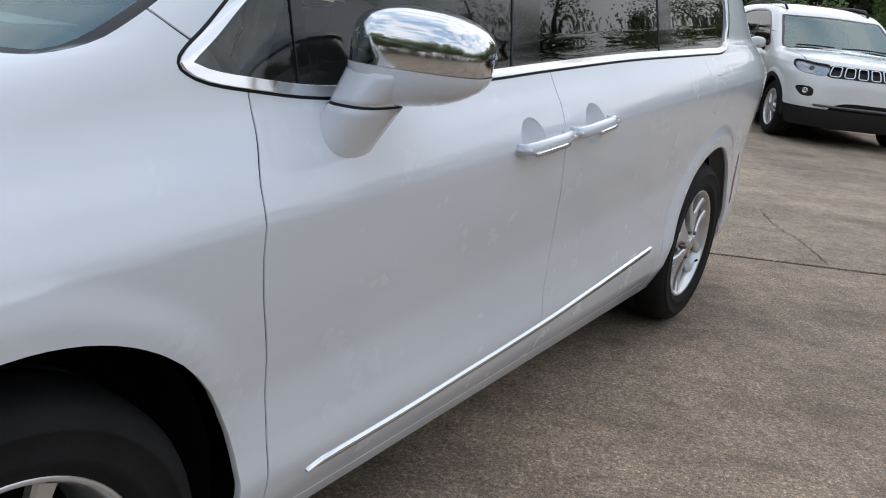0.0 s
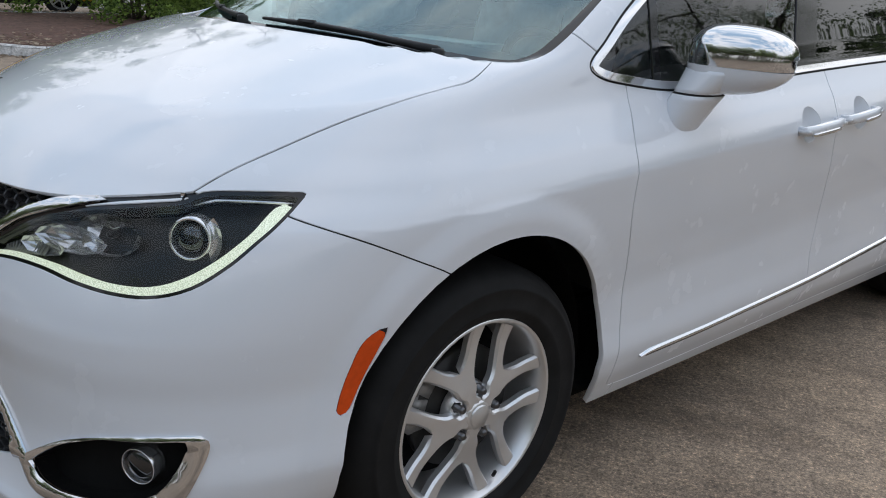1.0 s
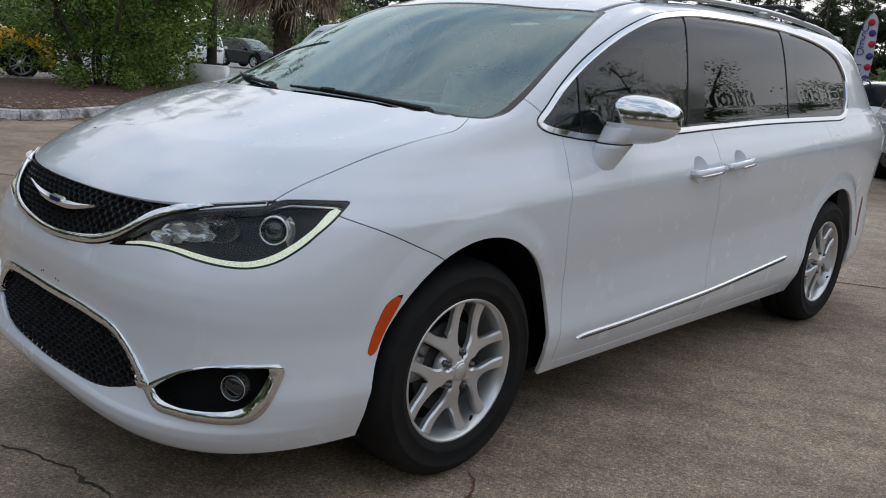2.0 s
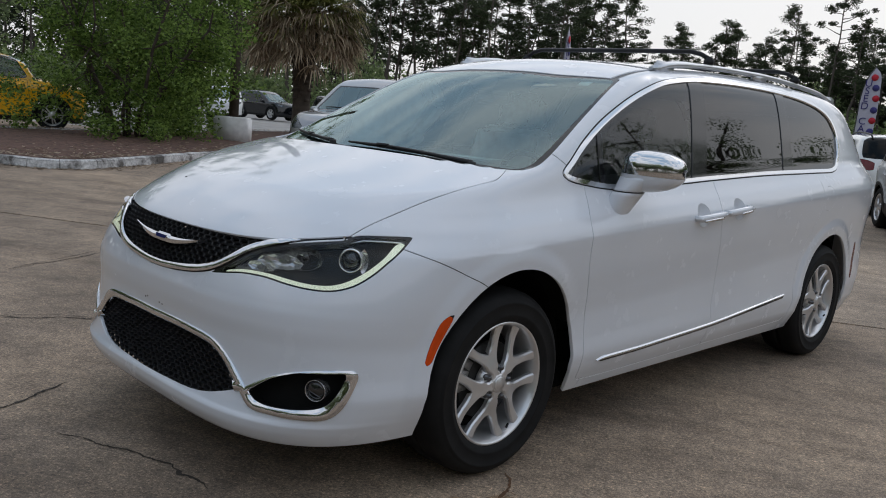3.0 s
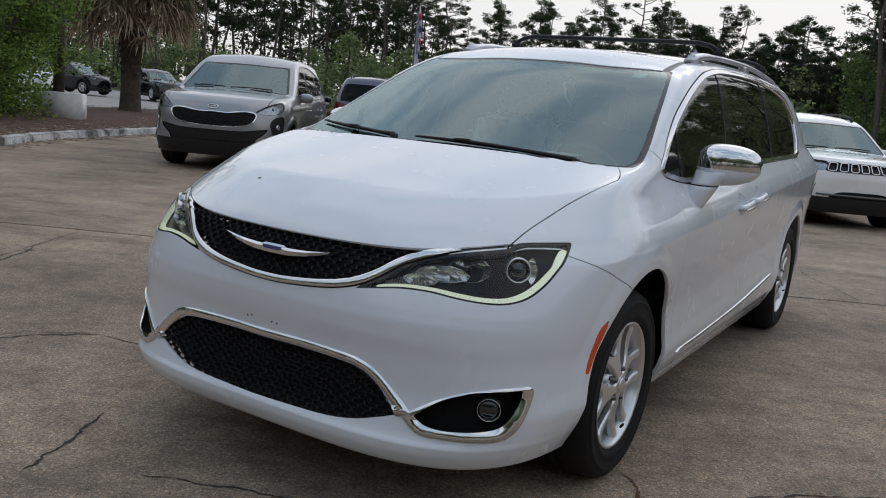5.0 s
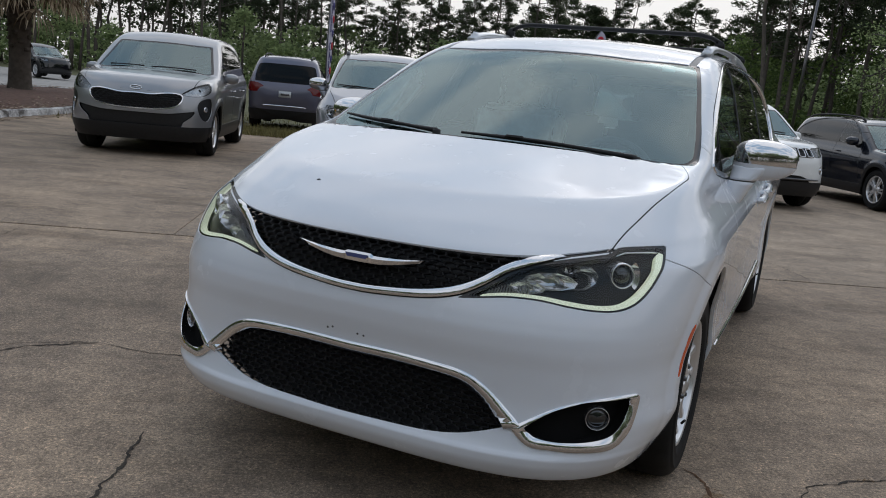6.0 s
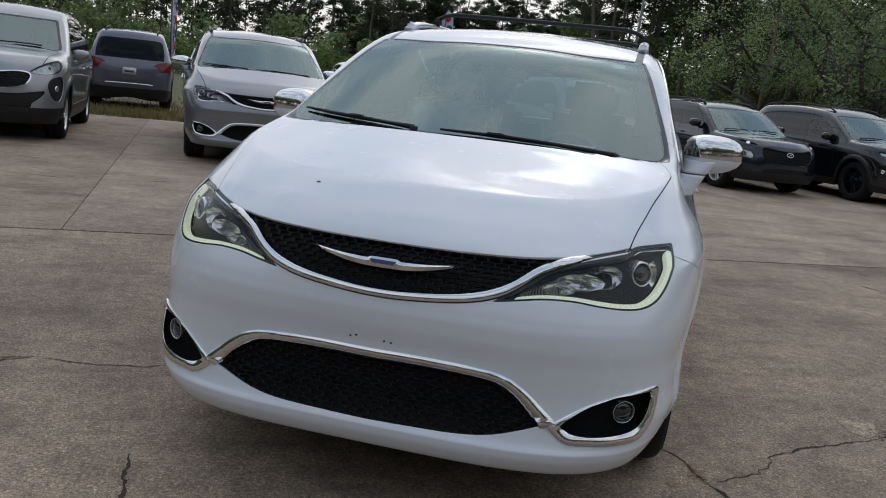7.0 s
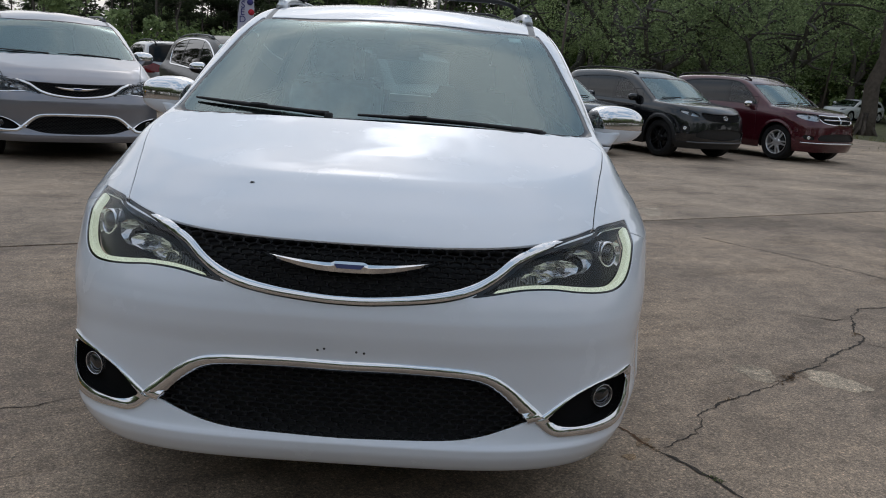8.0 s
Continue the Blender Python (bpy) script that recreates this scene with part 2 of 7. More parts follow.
def skin_mesh(name, s, material, normals=True):
    me = bpy.data.meshes.new(name)
    me.from_pydata(s.v.tolist(), [], s.faces())
    me.materials.append(material)
    me.polygons.foreach_set("use_smooth", [True] * len(me.polygons))
    me.update()
    if normals:
        me.normals_split_custom_set_from_vertices([tuple(x / max(np.linalg.norm(x), 1e-9)) for x in s.n])
    return me


def skin_part(name, s, material, parent, label=""):
    ob = new(name, skin_mesh(name, s, material))
    ob.parent = parent
    return tagged(ob, label) if label else ob


def part(name, bm, material, parent, label="", smooth=True):
    """One mesh object under a thing or a part."""
    me = bpy.data.meshes.new(name)
    bm.to_mesh(me)
    bm.free()
    me.materials.append(material)
    if smooth:
        me.polygons.foreach_set("use_smooth", [True] * len(me.polygons))
    ob = new(name, me)
    ob.parent = parent
    return tagged(ob, label) if label else ob


def empty(name, m, label, category, group=""):
    ob = new(name)
    ob.empty_display_size = 0.2
    ob.matrix_basis = m
    return tagged(ob, label, category, group)


# ---- the shape of a car ----
class Shape:
    """A car body as one closed form: walls, nose, top and tail, each a smooth function. The nose points to -y, y = 0 is the front axle."""

    def __init__(self, wide, nose, bonnet, roof, screen, tail, base=3.089, hub=0.362, rise=0.057, n=((0.3, 3.3), (0.5, 3.2), (0.7, 2.8), (0.85, 2.5), (0.93, 2.3), (1.1, 2.3)), nose_y=0.0,
                 arch=0.395, flare=0.012, bow=0.2, crown=(0.08, 0.11), soft=(0.06, 0.08), rear=(3.2, 1.04, 3.6), lift=0.025, cowl=0.0):
        self.cowl = cowl
        self.wide, self.nose, self.bonnet, self.roof = curve1(wide), curve1(nose), curve1(bonnet), curve1(roof)
        self.screen, self.tail, self.base, self.hub, self.rise, self.n, self.nose_y = screen, curve1(tail), base, hub, rise, curve1(n), nose_y
        self.arch, self.flare, self.bow, self.crown, self.soft, self.rear, self.lift = arch, flare, bow, crown, soft, rear, lift

    def half(self, y, z):
        zz = z - self.rise * (np.clip(y, -0.3, 3.6) - 1.2) * np.clip((z - 0.35) / 0.3, 0, 1) * np.clip((1.62 - z) / 0.4, 0, 1)
        w = self.wide(zz)
        for yc in (0.0, self.base):
            r = np.hypot(y - yc, z - self.hub)
            e = np.hypot((y - yc) / 1.0, (z - self.hub) / 1.09) - self.arch
            s = np.clip((0.105 - e) / 0.06, 0, 1) * np.clip((z - 0.5 + 2.0 * (yc + 0.15 - y).clip(0)) / 0.3, 0, 1)
            w = w + self.flare * s * s * (3 - 2 * s) * (z < 1.0) * np.clip((z - 0.25) / 0.2, 0, 1)
        return w

    def top(self, x, y):
        hood = self.bonnet(y) - self.crown[0] * x * x
        if self.cowl:
            s = np.clip((y - 0.22 * x * x + 0.042) / (0.05 + 0.3 * np.clip((x - 0.74) / 0.12, 0, 1)), 0, 1) * np.clip((0.93 - x) / 0.15, 0, 1)
            hood = hood - self.cowl * s * s * (3 - 2 * s)
        y0, z0, slope = self.screen
        ys = y - self.bow * x * x
        ws = z0 + slope * (ys - y0) + self.lift * (1 - (x / 0.75) ** 2)
        roof = self.roof(y) - self.crown[1] * x * x
        return smax(hood, smin(ws, roof, 0.10), 0.0015 + 0.07 * np.clip((x - 0.79) / 0.06, 0, 1) * (self.cowl > 0))

    def field(self, p):
        x, y, z = np.abs(p[:, 0]), p[:, 1], p[:, 2]
        w = self.half(y, z)
        a = x / w
        b = np.clip(self.nose_y - y, 0, None) / self.nose(z)
        ry, rl, rn = self.rear
        c = np.clip(y - ry, 0, None) / (self.tail(z) - ry)
        n = self.n(z)
        rho = np.where(y < ry, (a ** n + b ** n) ** (1 / n), (a ** rn + c ** rn) ** (1 / rn))
        wall = (rho - 1) * 0.95
        top = (z - self.top(x, y)) * 0.9
        k = self.soft[0] + (self.soft[1] - self.soft[0]) * np.clip((y + 0.2) / 0.8, 0, 1)
        return smax(wall, top, k)

    def skin(self, step=1.0, z0=0.3, length=4.3, down=9.0, fine=240):
        nth, nph = int(90 / step), int(fine / step)
        nyy = int(length / (0.025 * step))
        ph = np.radians(np.linspace(-down, 90, nph + 1))
        org, way = [], []
        for i in range(nth):
            th = radians(90 * i / nth)
            for f in ph:
                org.append((0, self.nose_y, z0))
                way.append((math.sin(th) * math.cos(f), -math.cos(th) * math.cos(f), math.sin(f)))
        for j in range(nyy + 1):
            y = self.nose_y + (length - self.nose_y) * j / nyy
            for f in ph:
                org.append((0, y, z0))
                way.append((math.cos(f), 0, math.sin(f)))
        org, way = np.array(org, float), np.array(way, float)
        lo, hi = np.zeros(len(org)), np.full(len(org), 2.2)
        lo[:], first = 0.02, None
        for _ in range(40):
            m = (lo + hi) / 2
            out = self.field(org + way * m[:, None]) > 0
            hi, lo = np.where(out, m, hi), np.where(out, lo, m)
        v = org + way * hi[:, None]
        v[np.abs(v[:, 0]) < 1e-5, 0] = 0
        e = 0.002
        n = np.stack([self.field(v + np.array(d) * e) - self.field(v - np.array(d) * e) for d in ((1, 0, 0), (0, 1, 0), (0, 0, 1))], 1)
        n[v[:, 0] == 0, 0] = 0
        n /= np.maximum(np.linalg.norm(n, axis=1), 1e-9)[:, None]
        rows = nth + nyy + 1
        i, j = np.meshgrid(np.arange(rows - 1), np.arange(nph), indexing="ij")
        a = (i * (nph + 1) + j).ravel()
        quads = np.stack([a, a + nph + 1, a + nph + 2, a + 1], 1)
        return Skin(v, n, quads)


VAN = dict(
    wide=[(0.10, 0.83), (0.2, 0.885), (0.28, 0.925), (0.36, 0.958), (0.42, 0.968), (0.50, 0.962), (0.60, 0.960), (0.70, 0.970), (0.80, 0.984),
          (0.90, 0.9935), (0.937, 0.9965), (0.952, 0.997), (0.966, 0.9935), (1.02, 0.968), (1.08, 0.924), (1.12, 0.899), (1.2, 0.874), (1.35, 0.830), (1.5, 0.780), (1.6, 0.738), (1.7, 0.67), (1.8, 0.58)],
    nose=[(0.10, 0.76), (0.2, 0.885), (0.25, 0.932), (0.285, 0.946), (0.303, 0.947), (0.322, 0.934), (0.35, 0.922), (0.40, 0.909), (0.47, 0.902), (0.56, 0.907), (0.63, 0.917), (0.665, 0.918), (0.70, 0.911), (0.76, 0.892), (0.82, 0.868),
          (0.88, 0.83), (0.94, 0.76), (1.0, 0.66), (1.1, 0.5), (1.8, 0.3)],
    bonnet=[(-1.0, 0.80), (-0.85, 0.915), (-0.75, 0.965), (-0.6, 1.022), (-0.4, 1.08), (-0.2, 1.132), (-0.05, 1.17), (0.1, 1.205), (0.3, 1.23)],
    roof=[(0.3, 1.50), (0.87, 1.628), (1.3, 1.682), (1.9, 1.722), (2.5, 1.73), (3.2, 1.708), (3.8, 1.65), (4.1, 1.60), (4.4, 1.5)],
    screen=(-0.02, 1.127, 0.495), cowl=0.06, n=((0.3, 3.9), (0.5, 3.75), (0.7, 3.25), (0.85, 2.7), (0.93, 2.38), (1.1, 2.3)),
    tail=[(0.1, 4.1), (0.3, 4.2), (0.6, 4.235), (0.95, 4.22), (1.2, 4.12), (1.5, 3.95), (1.7, 3.8)],
)


# ---- small mesh makers ----
def tube(points, radius, seg=10, bm=None, squash=1.0, caps=True):
    """A round rod along the points; radius may be a list, squash flattens it upwards."""
    bm = bm or bmesh.new()
    pts = [Vector(p) for p in points]
    rad = radius if isinstance(radius, (list, tuple)) else [radius] * len(pts)
    rings, up = [], Vector((0, 0, 1))
    for i, p in enumerate(pts):
        d = (pts[min(i + 1, len(pts) - 1)] - pts[max(i - 1, 0)]).normalized()
        ref = up if abs(d.z) < 0.95 else Vector((0, 1, 0))
        a = d.cross(ref).normalized()
        b = a.cross(d).normalized()
        rings.append([bm.verts.new(p + a * (math.cos(2 * math.pi * k / seg) * rad[i]) + b * (math.sin(2 * math.pi * k / seg) * rad[i] * squash)) for k in range(seg)])
    for r, s in zip(rings, rings[1:]):
        for k in range(seg):
            bm.faces.new((r[k], r[(k + 1) % seg], s[(k + 1) % seg], s[k]))
    if caps:
        bm.faces.new(rings[0][::-1])
        bm.faces.new(rings[-1])
    return bm


def lathe(profile, seg=48, m=None, bm=None):
    """Turns (radius, along-x) pairs round the x axis."""
    bm = bm or bmesh.new()
    m = m or Matrix()
    rings = []
    for r, x in profile:
        rings.append([bm.verts.new(m @ Vector((x, r * math.cos(2 * math.pi * k / seg), r * math.sin(2 * math.pi * k / seg)))) for k in range(seg)])
    for a, b in zip(rings, rings[1:]):
        for k in range(seg):
            bm.faces.new((a[k], a[(k + 1) % seg], b[(k + 1) % seg], b[k]))
    return bm


def box(size, m=None, bevel=0.01, bm=None, seg=2):
    bm = bm or bmesh.new()
    got = bmesh.ops.create_cube(bm, size=1, matrix=(m or Matrix()) @ Matrix.Diagonal((*size, 1)))
    if bevel:
        edges = list({e for v in got["verts"] for e in v.link_edges})
        bmesh.ops.bevel(bm, geom=edges, offset=bevel, segments=seg, affect="EDGES")
    return bm


def slab(outline, thick, m=None, bm=None, bevel=0.0):
    """A flat plate of the outline (x, y), thick along z, with its edges broken."""
    bm = bm or bmesh.new()
    m = m or Matrix()
    low = [bm.verts.new(m @ Vector((x, y, 0))) for x, y in outline]
    top = [bm.verts.new(m @ Vector((x, y, thick))) for x, y in outline]
    n = len(low)
    bm.faces.new(low[::-1])
    f = bm.faces.new(top)
    for i in range(n):
        bm.faces.new((low[i], low[(i + 1) % n], top[(i + 1) % n], top[i]))
    if bevel:
        bmesh.ops.bevel(bm, geom=list(f.edges), offset=bevel, segments=1, affect="EDGES")
    return bm


def loft(rings, bm=None, caps=True):
    bm = bm or bmesh.new()
    vs = [[bm.verts.new(p) for p in r] for r in rings]
    n = len(vs[0])
    for a, b in zip(vs, vs[1:]):
        for k in range(n):
            bm.faces.new((a[k], a[(k + 1) % n], b[(k + 1) % n], b[k]))
    if caps:
        bm.faces.new(vs[0][::-1])
        bm.faces.new(vs[-1])
    return bm


def blob(size, power=2.5, nu=28, nv=18):
    """A rounded block as a skin: a superellipsoid of the half sizes."""
    v, n, q = [], [], []
    for j in range(nv + 1):
        lat = math.pi * (j / nv - 0.5)
        for i in range(nu + 1):
            lon = 2 * math.pi * i / nu
            d = np.array([math.cos(lat) * math.cos(lon), math.cos(lat) * math.sin(lon), math.sin(lat)])
            r = (np.abs(d) ** power).sum() ** (-1 / power)
            v.append(d * r * np.array(size))
            g = np.sign(d) * np.abs(d) ** (power - 1) / np.array(size)
            n.append(g / np.linalg.norm(g))
    for j in range(nv):
        for i in range(nu):
            a = j * (nu + 1) + i
            q.append((a, a + 1, a + nu + 2, a + nu + 1))
    return Skin(np.array(v), np.array(n), q)


def set_at(s, m):
    """A skin moved by a pose."""
    r = np.array(m.to_3x3())
    return Skin(s.v @ r.T + np.array(m.translation), s.n @ r.T, s.quads, s.polys)


# ---- the minivan ----
ARC = 0.0157  # metres to a degree round the nose


def round_nose(v):
    """Places on the front of a car as metres round the nose and height."""
    return np.stack([np.degrees(np.arctan2(v[:, 0], -v[:, 1])) * ARC, v[:, 2]], 1)


def nose_loop(pairs, **k):
    return loop([(a * ARC, z) for a, z in pairs], **k)


HEADLAMP = [(21.2, 0.744), (25.5, 0.784), (30.5, 0.834), (34, 0.861), (40, 0.883), (46.5, 0.899), (50.2, 0.908), (52.4, 0.923), (58, 0.929), (63.8, 0.931),
            (61, 0.888), (58.2, 0.848), (55.7, 0.811), (52.2, 0.772), (48.5, 0.753), (44.5, 0.751), (40, 0.758), (35.5, 0.768), (30.5, 0.767), (26, 0.756)]
DAY_STRIP = [(25, 0.766), (30.5, 0.7825), (36, 0.784), (40, 0.777), (44.5, 0.770), (48.2, 0.773), (51.3, 0.791), (54.3, 0.822), (57.2, 0.862), (59.8, 0.905),
             (61.7, 0.915), (61.4, 0.899), (58.6, 0.851), (55.5, 0.812), (52.1, 0.777), (48.5, 0.7575), (44.5, 0.7555), (40, 0.7625), (35.5, 0.772), (30.5, 0.7715), (26, 0.761)]
GRILLE = [(-8, 0.873), (0, 0.873), (10.7, 0.874), (19.4, 0.876), (28, 0.880), (36, 0.889), (43, 0.903), (51.6, 0.922), (51.4, 0.913), (42.7, 0.893), (36.7, 0.870),
          (31, 0.837), (26.4, 0.790), (22.8, 0.758), (18.4, 0.736), (12.6, 0.721), (4.7, 0.710), (0, 0.708), (-8, 0.710)]
GRILLE_IN = [(-8, 0.90), (0, 0.90), (20, 0.90), (36, 0.91), (48, 0.94), (49.5, 0.922), (42.2, 0.903), (36.2, 0.884), (30.3, 0.853), (25.5, 0.806),
             (21.7, 0.777), (17.5, 0.757), (12, 0.742), (4.7, 0.731), (0, 0.729), (-8, 0.731)]
LOWER = [(-8, 0.541), (0, 0.539), (9.2, 0.541), (18.8, 0.537), (24.5, 0.525), (28.3, 0.489), (32.2, 0.427), (34.2, 0.390), (31.3, 0.381), (28.5, 0.364),
         (23.7, 0.340), (18, 0.327), (9.7, 0.322), (0, 0.319), (-8, 0.320)]
LOWER_IN = [(-8, 0.516), (0, 0.514), (9.2, 0.517), (17.3, 0.517), (22.7, 0.508), (26.3, 0.480), (29.0, 0.441), (31.4, 0.387), (31, 0.33), (20, 0.28), (0, 0.28), (-8, 0.28)]
FOG = [(32.6, 0.386), (35.2, 0.345), (38.8, 0.339), (43, 0.336), (48.3, 0.340), (51, 0.371), (53, 0.439), (53.7, 0.488), (52.2, 0.501), (44.9, 0.490), (39, 0.457)]
FOG_IN = [(34.4, 0.393), (38.4, 0.446), (42, 0.474), (45, 0.4865), (52.0, 0.4945), (51.5, 0.455), (49.8, 0.402), (47.6, 0.374), (43.5, 0.361), (39, 0.359), (36.0, 0.368)]
BONNET = [(0.728, -0.60), (0.746, -0.50), (0.7655, -0.41), (0.786, -0.31), (0.810, -0.205), (0.833, -0.075), (0.839, -0.01), (0.818, 0.05), (0.786, 0.108),
          (0.6, 0.044), (0.45, 0.004), (0.3, -0.022), (0.165, -0.036), (0, -0.042), (-0.2, -0.04), (-0.2, -1.1), (0.738, -1.1)]
SCREEN_LINE = [(0.788, 0.114), (0.832, 0.17), (0.822, 0.326), (0.766, 0.578), (0.716, 0.80), (0.668, 0.99), (0.6, 0.972), (0.4, 0.905), (0.2, 0.889),
               (0, 0.882), (-0.2, 0.889), (-0.2, -0.03), (0, -0.036), (0.165, -0.03), (0.3, -0.016), (0.45, 0.01), (0.6, 0.05)]
WINDOWS = [(0.352, 1.156), (0.380, 1.126), (0.48, 1.107), (0.69, 1.088), (1.0, 1.10), (1.29, 1.114), (1.54, 1.128), (2.11, 1.155), (2.8, 1.176), (3.07, 1.188), (3.2, 1.24),
           (3.28, 1.36), (3.27, 1.48), (3.17, 1.565), (2.9, 1.62), (2.5, 1.643), (2.06, 1.645), (1.62, 1.630), (1.38, 1.606), (1.18, 1.571), (0.93, 1.491), (0.70, 1.388),
           (0.525, 1.286), (0.42, 1.208)]
FRONT_DOOR = [(0.482, 1.20), (0.482, 1.11), (0.479, 1.07), (0.468, 1.03), (0.438, 0.97), (0.430, 0.88), (0.442, 0.78), (0.474, 0.65), (0.49, 0.5), (0.496, 0.36), (0.51, 0.285),
              (0.7, 0.278), (1.2, 0.282), (1.58, 0.288), (1.592, 0.40), (1.588, 0.5), (1.597, 0.64), (1.562, 0.80), (1.524, 0.92), (1.514, 1.0), (1.53, 1.07), (1.545, 1.14), (1.55, 1.3), (0.6, 1.3)]
SLIDING_DOOR = [(1.545, 1.14), (1.53, 1.07), (1.514, 1.0), (1.524, 0.92), (1.562, 0.80), (1.597, 0.64), (1.588, 0.5), (1.592, 0.40), (1.585, 0.288), (2.0, 0.292), (2.55, 0.30),
                (2.61, 0.38), (2.60, 0.5), (2.63, 0.66), (2.72, 0.82), (2.79, 0.95), (2.80, 1.06), (2.80, 1.3), (1.55, 1.3)]
BUMPER = [(-8, 1.05), (47, 1.05), (50.5, 0.916), (57, 0.914), (62.2, 0.889), (66.5, 0.866), (70.4, 0.840), (74.6, 0.807), (79, 0.772), (86, 0.70), (86, 0.0), (-8, 0.0)]
FENDER = [(-1.2, 0.1), (-1.2, 1.4), (0.28, 1.30), (0.305, 1.26), (0.325, 1.236), (0.36, 1.20), (0.42, 1.16), (0.49, 1.10), (0.56, 0.1)]
MARKER = [(-0.318, 0.672), (-0.350, 0.667), (-0.376, 0.641), (-0.399, 0.579), (-0.417, 0.515), (-0.411, 0.505), (-0.392, 0.507), (-0.352, 0.592)]


def arch_loop(yc, a=0.405, b=0.447, zc=0.366):
    up = [(yc + a * math.cos(t), zc + b * math.sin(t)) for t in np.linspace(0, math.pi, 26)]
    return np.array(up + [(yc - a + 0.012, 0.25), (yc - a + 0.05, 0.05), (yc + a + 0.09, 0.05), (yc + a + 0.035, 0.25)])


class Body:
    """Cuts panels out of the left half of a car's skin and keeps what is left."""

    def __init__(self, shape, skin, thing, paint):
        self.shape, self.rest, self.thing, self.paint = shape, skin, thing, paint
        self.gaps = None

    def front(self, v, poly, extra=None):
        d = outline_distance(poly, round_nose(v))
        return np.where((v[:, 1] < 0.02) if extra is None else (v[:, 1] < 0.02) & extra, d, 1.0)

    def side(self, v, poly, x=0.45):
        return np.where(v[:, 0] > x, outline_distance(poly, v[:, 1:]), 1.0)

    def above(self, v, poly, z):
        return np.where(v[:, 2] > z, outline_distance(poly, v[:, :2]), 1.0)

    def take(self, f, *a, gap=0.0, **k):
        """Cuts out the piece inside an outline, leaving a dark joint of the given half width round it."""
        if gap:
            inner, self.rest = self.rest.part(f(self.rest.v, *a, **k) - gap)
            piece, joint = inner.part(f(inner.v, *a, **k) + gap)
            joint = joint.moved(-0.0035)
            self.gaps = joint if self.gaps is None else self.gaps.plus(joint)
            return piece
        piece, self.rest = self.rest.part(f(self.rest.v, *a, **k))
        return piece

    def onto(self, org, way):
        """Where rays from inside first leave the body."""
        org, way = np.atleast_2d(np.array(org, float)), np.atleast_2d(np.array(way, float))
        lo, hi = np.full(len(org), 0.0), np.full(len(org), 1.6)
        for _ in range(34):
            m = (lo + hi) / 2
            out = self.shape.field(org + way * m[:, None]) > 0
            hi, lo = np.where(out, m, hi), np.where(out, lo, m)
        v = org + way * hi[:, None]
        e = 0.003
        n = np.stack([self.shape.field(v + np.array(d) * e) - self.shape.field(v - np.array(d) * e) for d in ((1, 0, 0), (0, 1, 0), (0, 0, 1))], 1)
        return v, n / np.linalg.norm(n, axis=1)[:, None]

    def at_nose(self, pairs, out=0.0):
        """Points on the front from (degrees, height)."""
        p = np.array(pairs, float)
        t = np.radians(p[:, 0])
        v, n = self.onto(np.stack([0 * t, 0 * t, p[:, 1]], 1), np.stack([np.sin(t), -np.cos(t), 0 * t], 1))
        return v + n * out

    def at_side(self, pairs, out=0.0):
        """Points on the left side from (y, height)."""
        p = np.array(pairs, float)
        v, n = self.onto(np.stack([0 * p[:, 0], p[:, 0], p[:, 1]], 1), np.tile((1.0, 0, 0), (len(p), 1)))
        return v + n * out

    def at_top(self, pairs, out=0.0):
        p = np.array(pairs, float)
        v, n = self.onto(np.stack([p[:, 0], p[:, 1], 0 * p[:, 0] + 0.75], 1), np.tile((0, 0, 1.0), (len(p), 1)))
        return v + n * out

    def pair(self, name, s, material, parent=None, label=""):
        """A part on the left and its mirror image on the right."""
        return [skin_part(name, t, material, parent or self.thing, label) for t in (s, s.mirrored())]

    def whole(self, name, s, material, parent=None, label=""):
        return skin_part(name, s.both(), material, parent or self.thing, label)


def rounded(s, dist, width, tilt=0.9):
    """A band of skin shaded and raised as a convex bead; dist is negative inside the band's outer line."""
    d = dist(s.v)
    e = 0.003
    g = np.stack([dist(s.v + np.array(k) * e) - dist(s.v - np.array(k) * e) for k in ((1, 0, 0), (0, 1, 0), (0, 0, 1))], 1)
    g -= s.n * (g * s.n).sum(1)[:, None]
    g /= np.maximum(np.linalg.norm(g, axis=1), 1e-6)[:, None]
    u = np.clip((d + width / 2) / (width / 2), -1, 1)
    n = s.n + g * (u * tilt)[:, None]
    n /= np.linalg.norm(n, axis=1)[:, None]
    return Skin(s.v + s.n * (0.004 * (1 - u * u))[:, None], n, s.quads, s.polys)


def mirrored_part(name, bm, material, parent, label="", both=None):
    """A part from a bmesh on the left, and its mirror image on the right (under both, if given)."""
    other = bm.copy()
    for v in other.verts:
        v.co.x = -v.co.x
    bmesh.ops.reverse_faces(other, faces=other.faces)
    return part(name, bm, material, parent, label), part(name, other, material, both or parent, label)


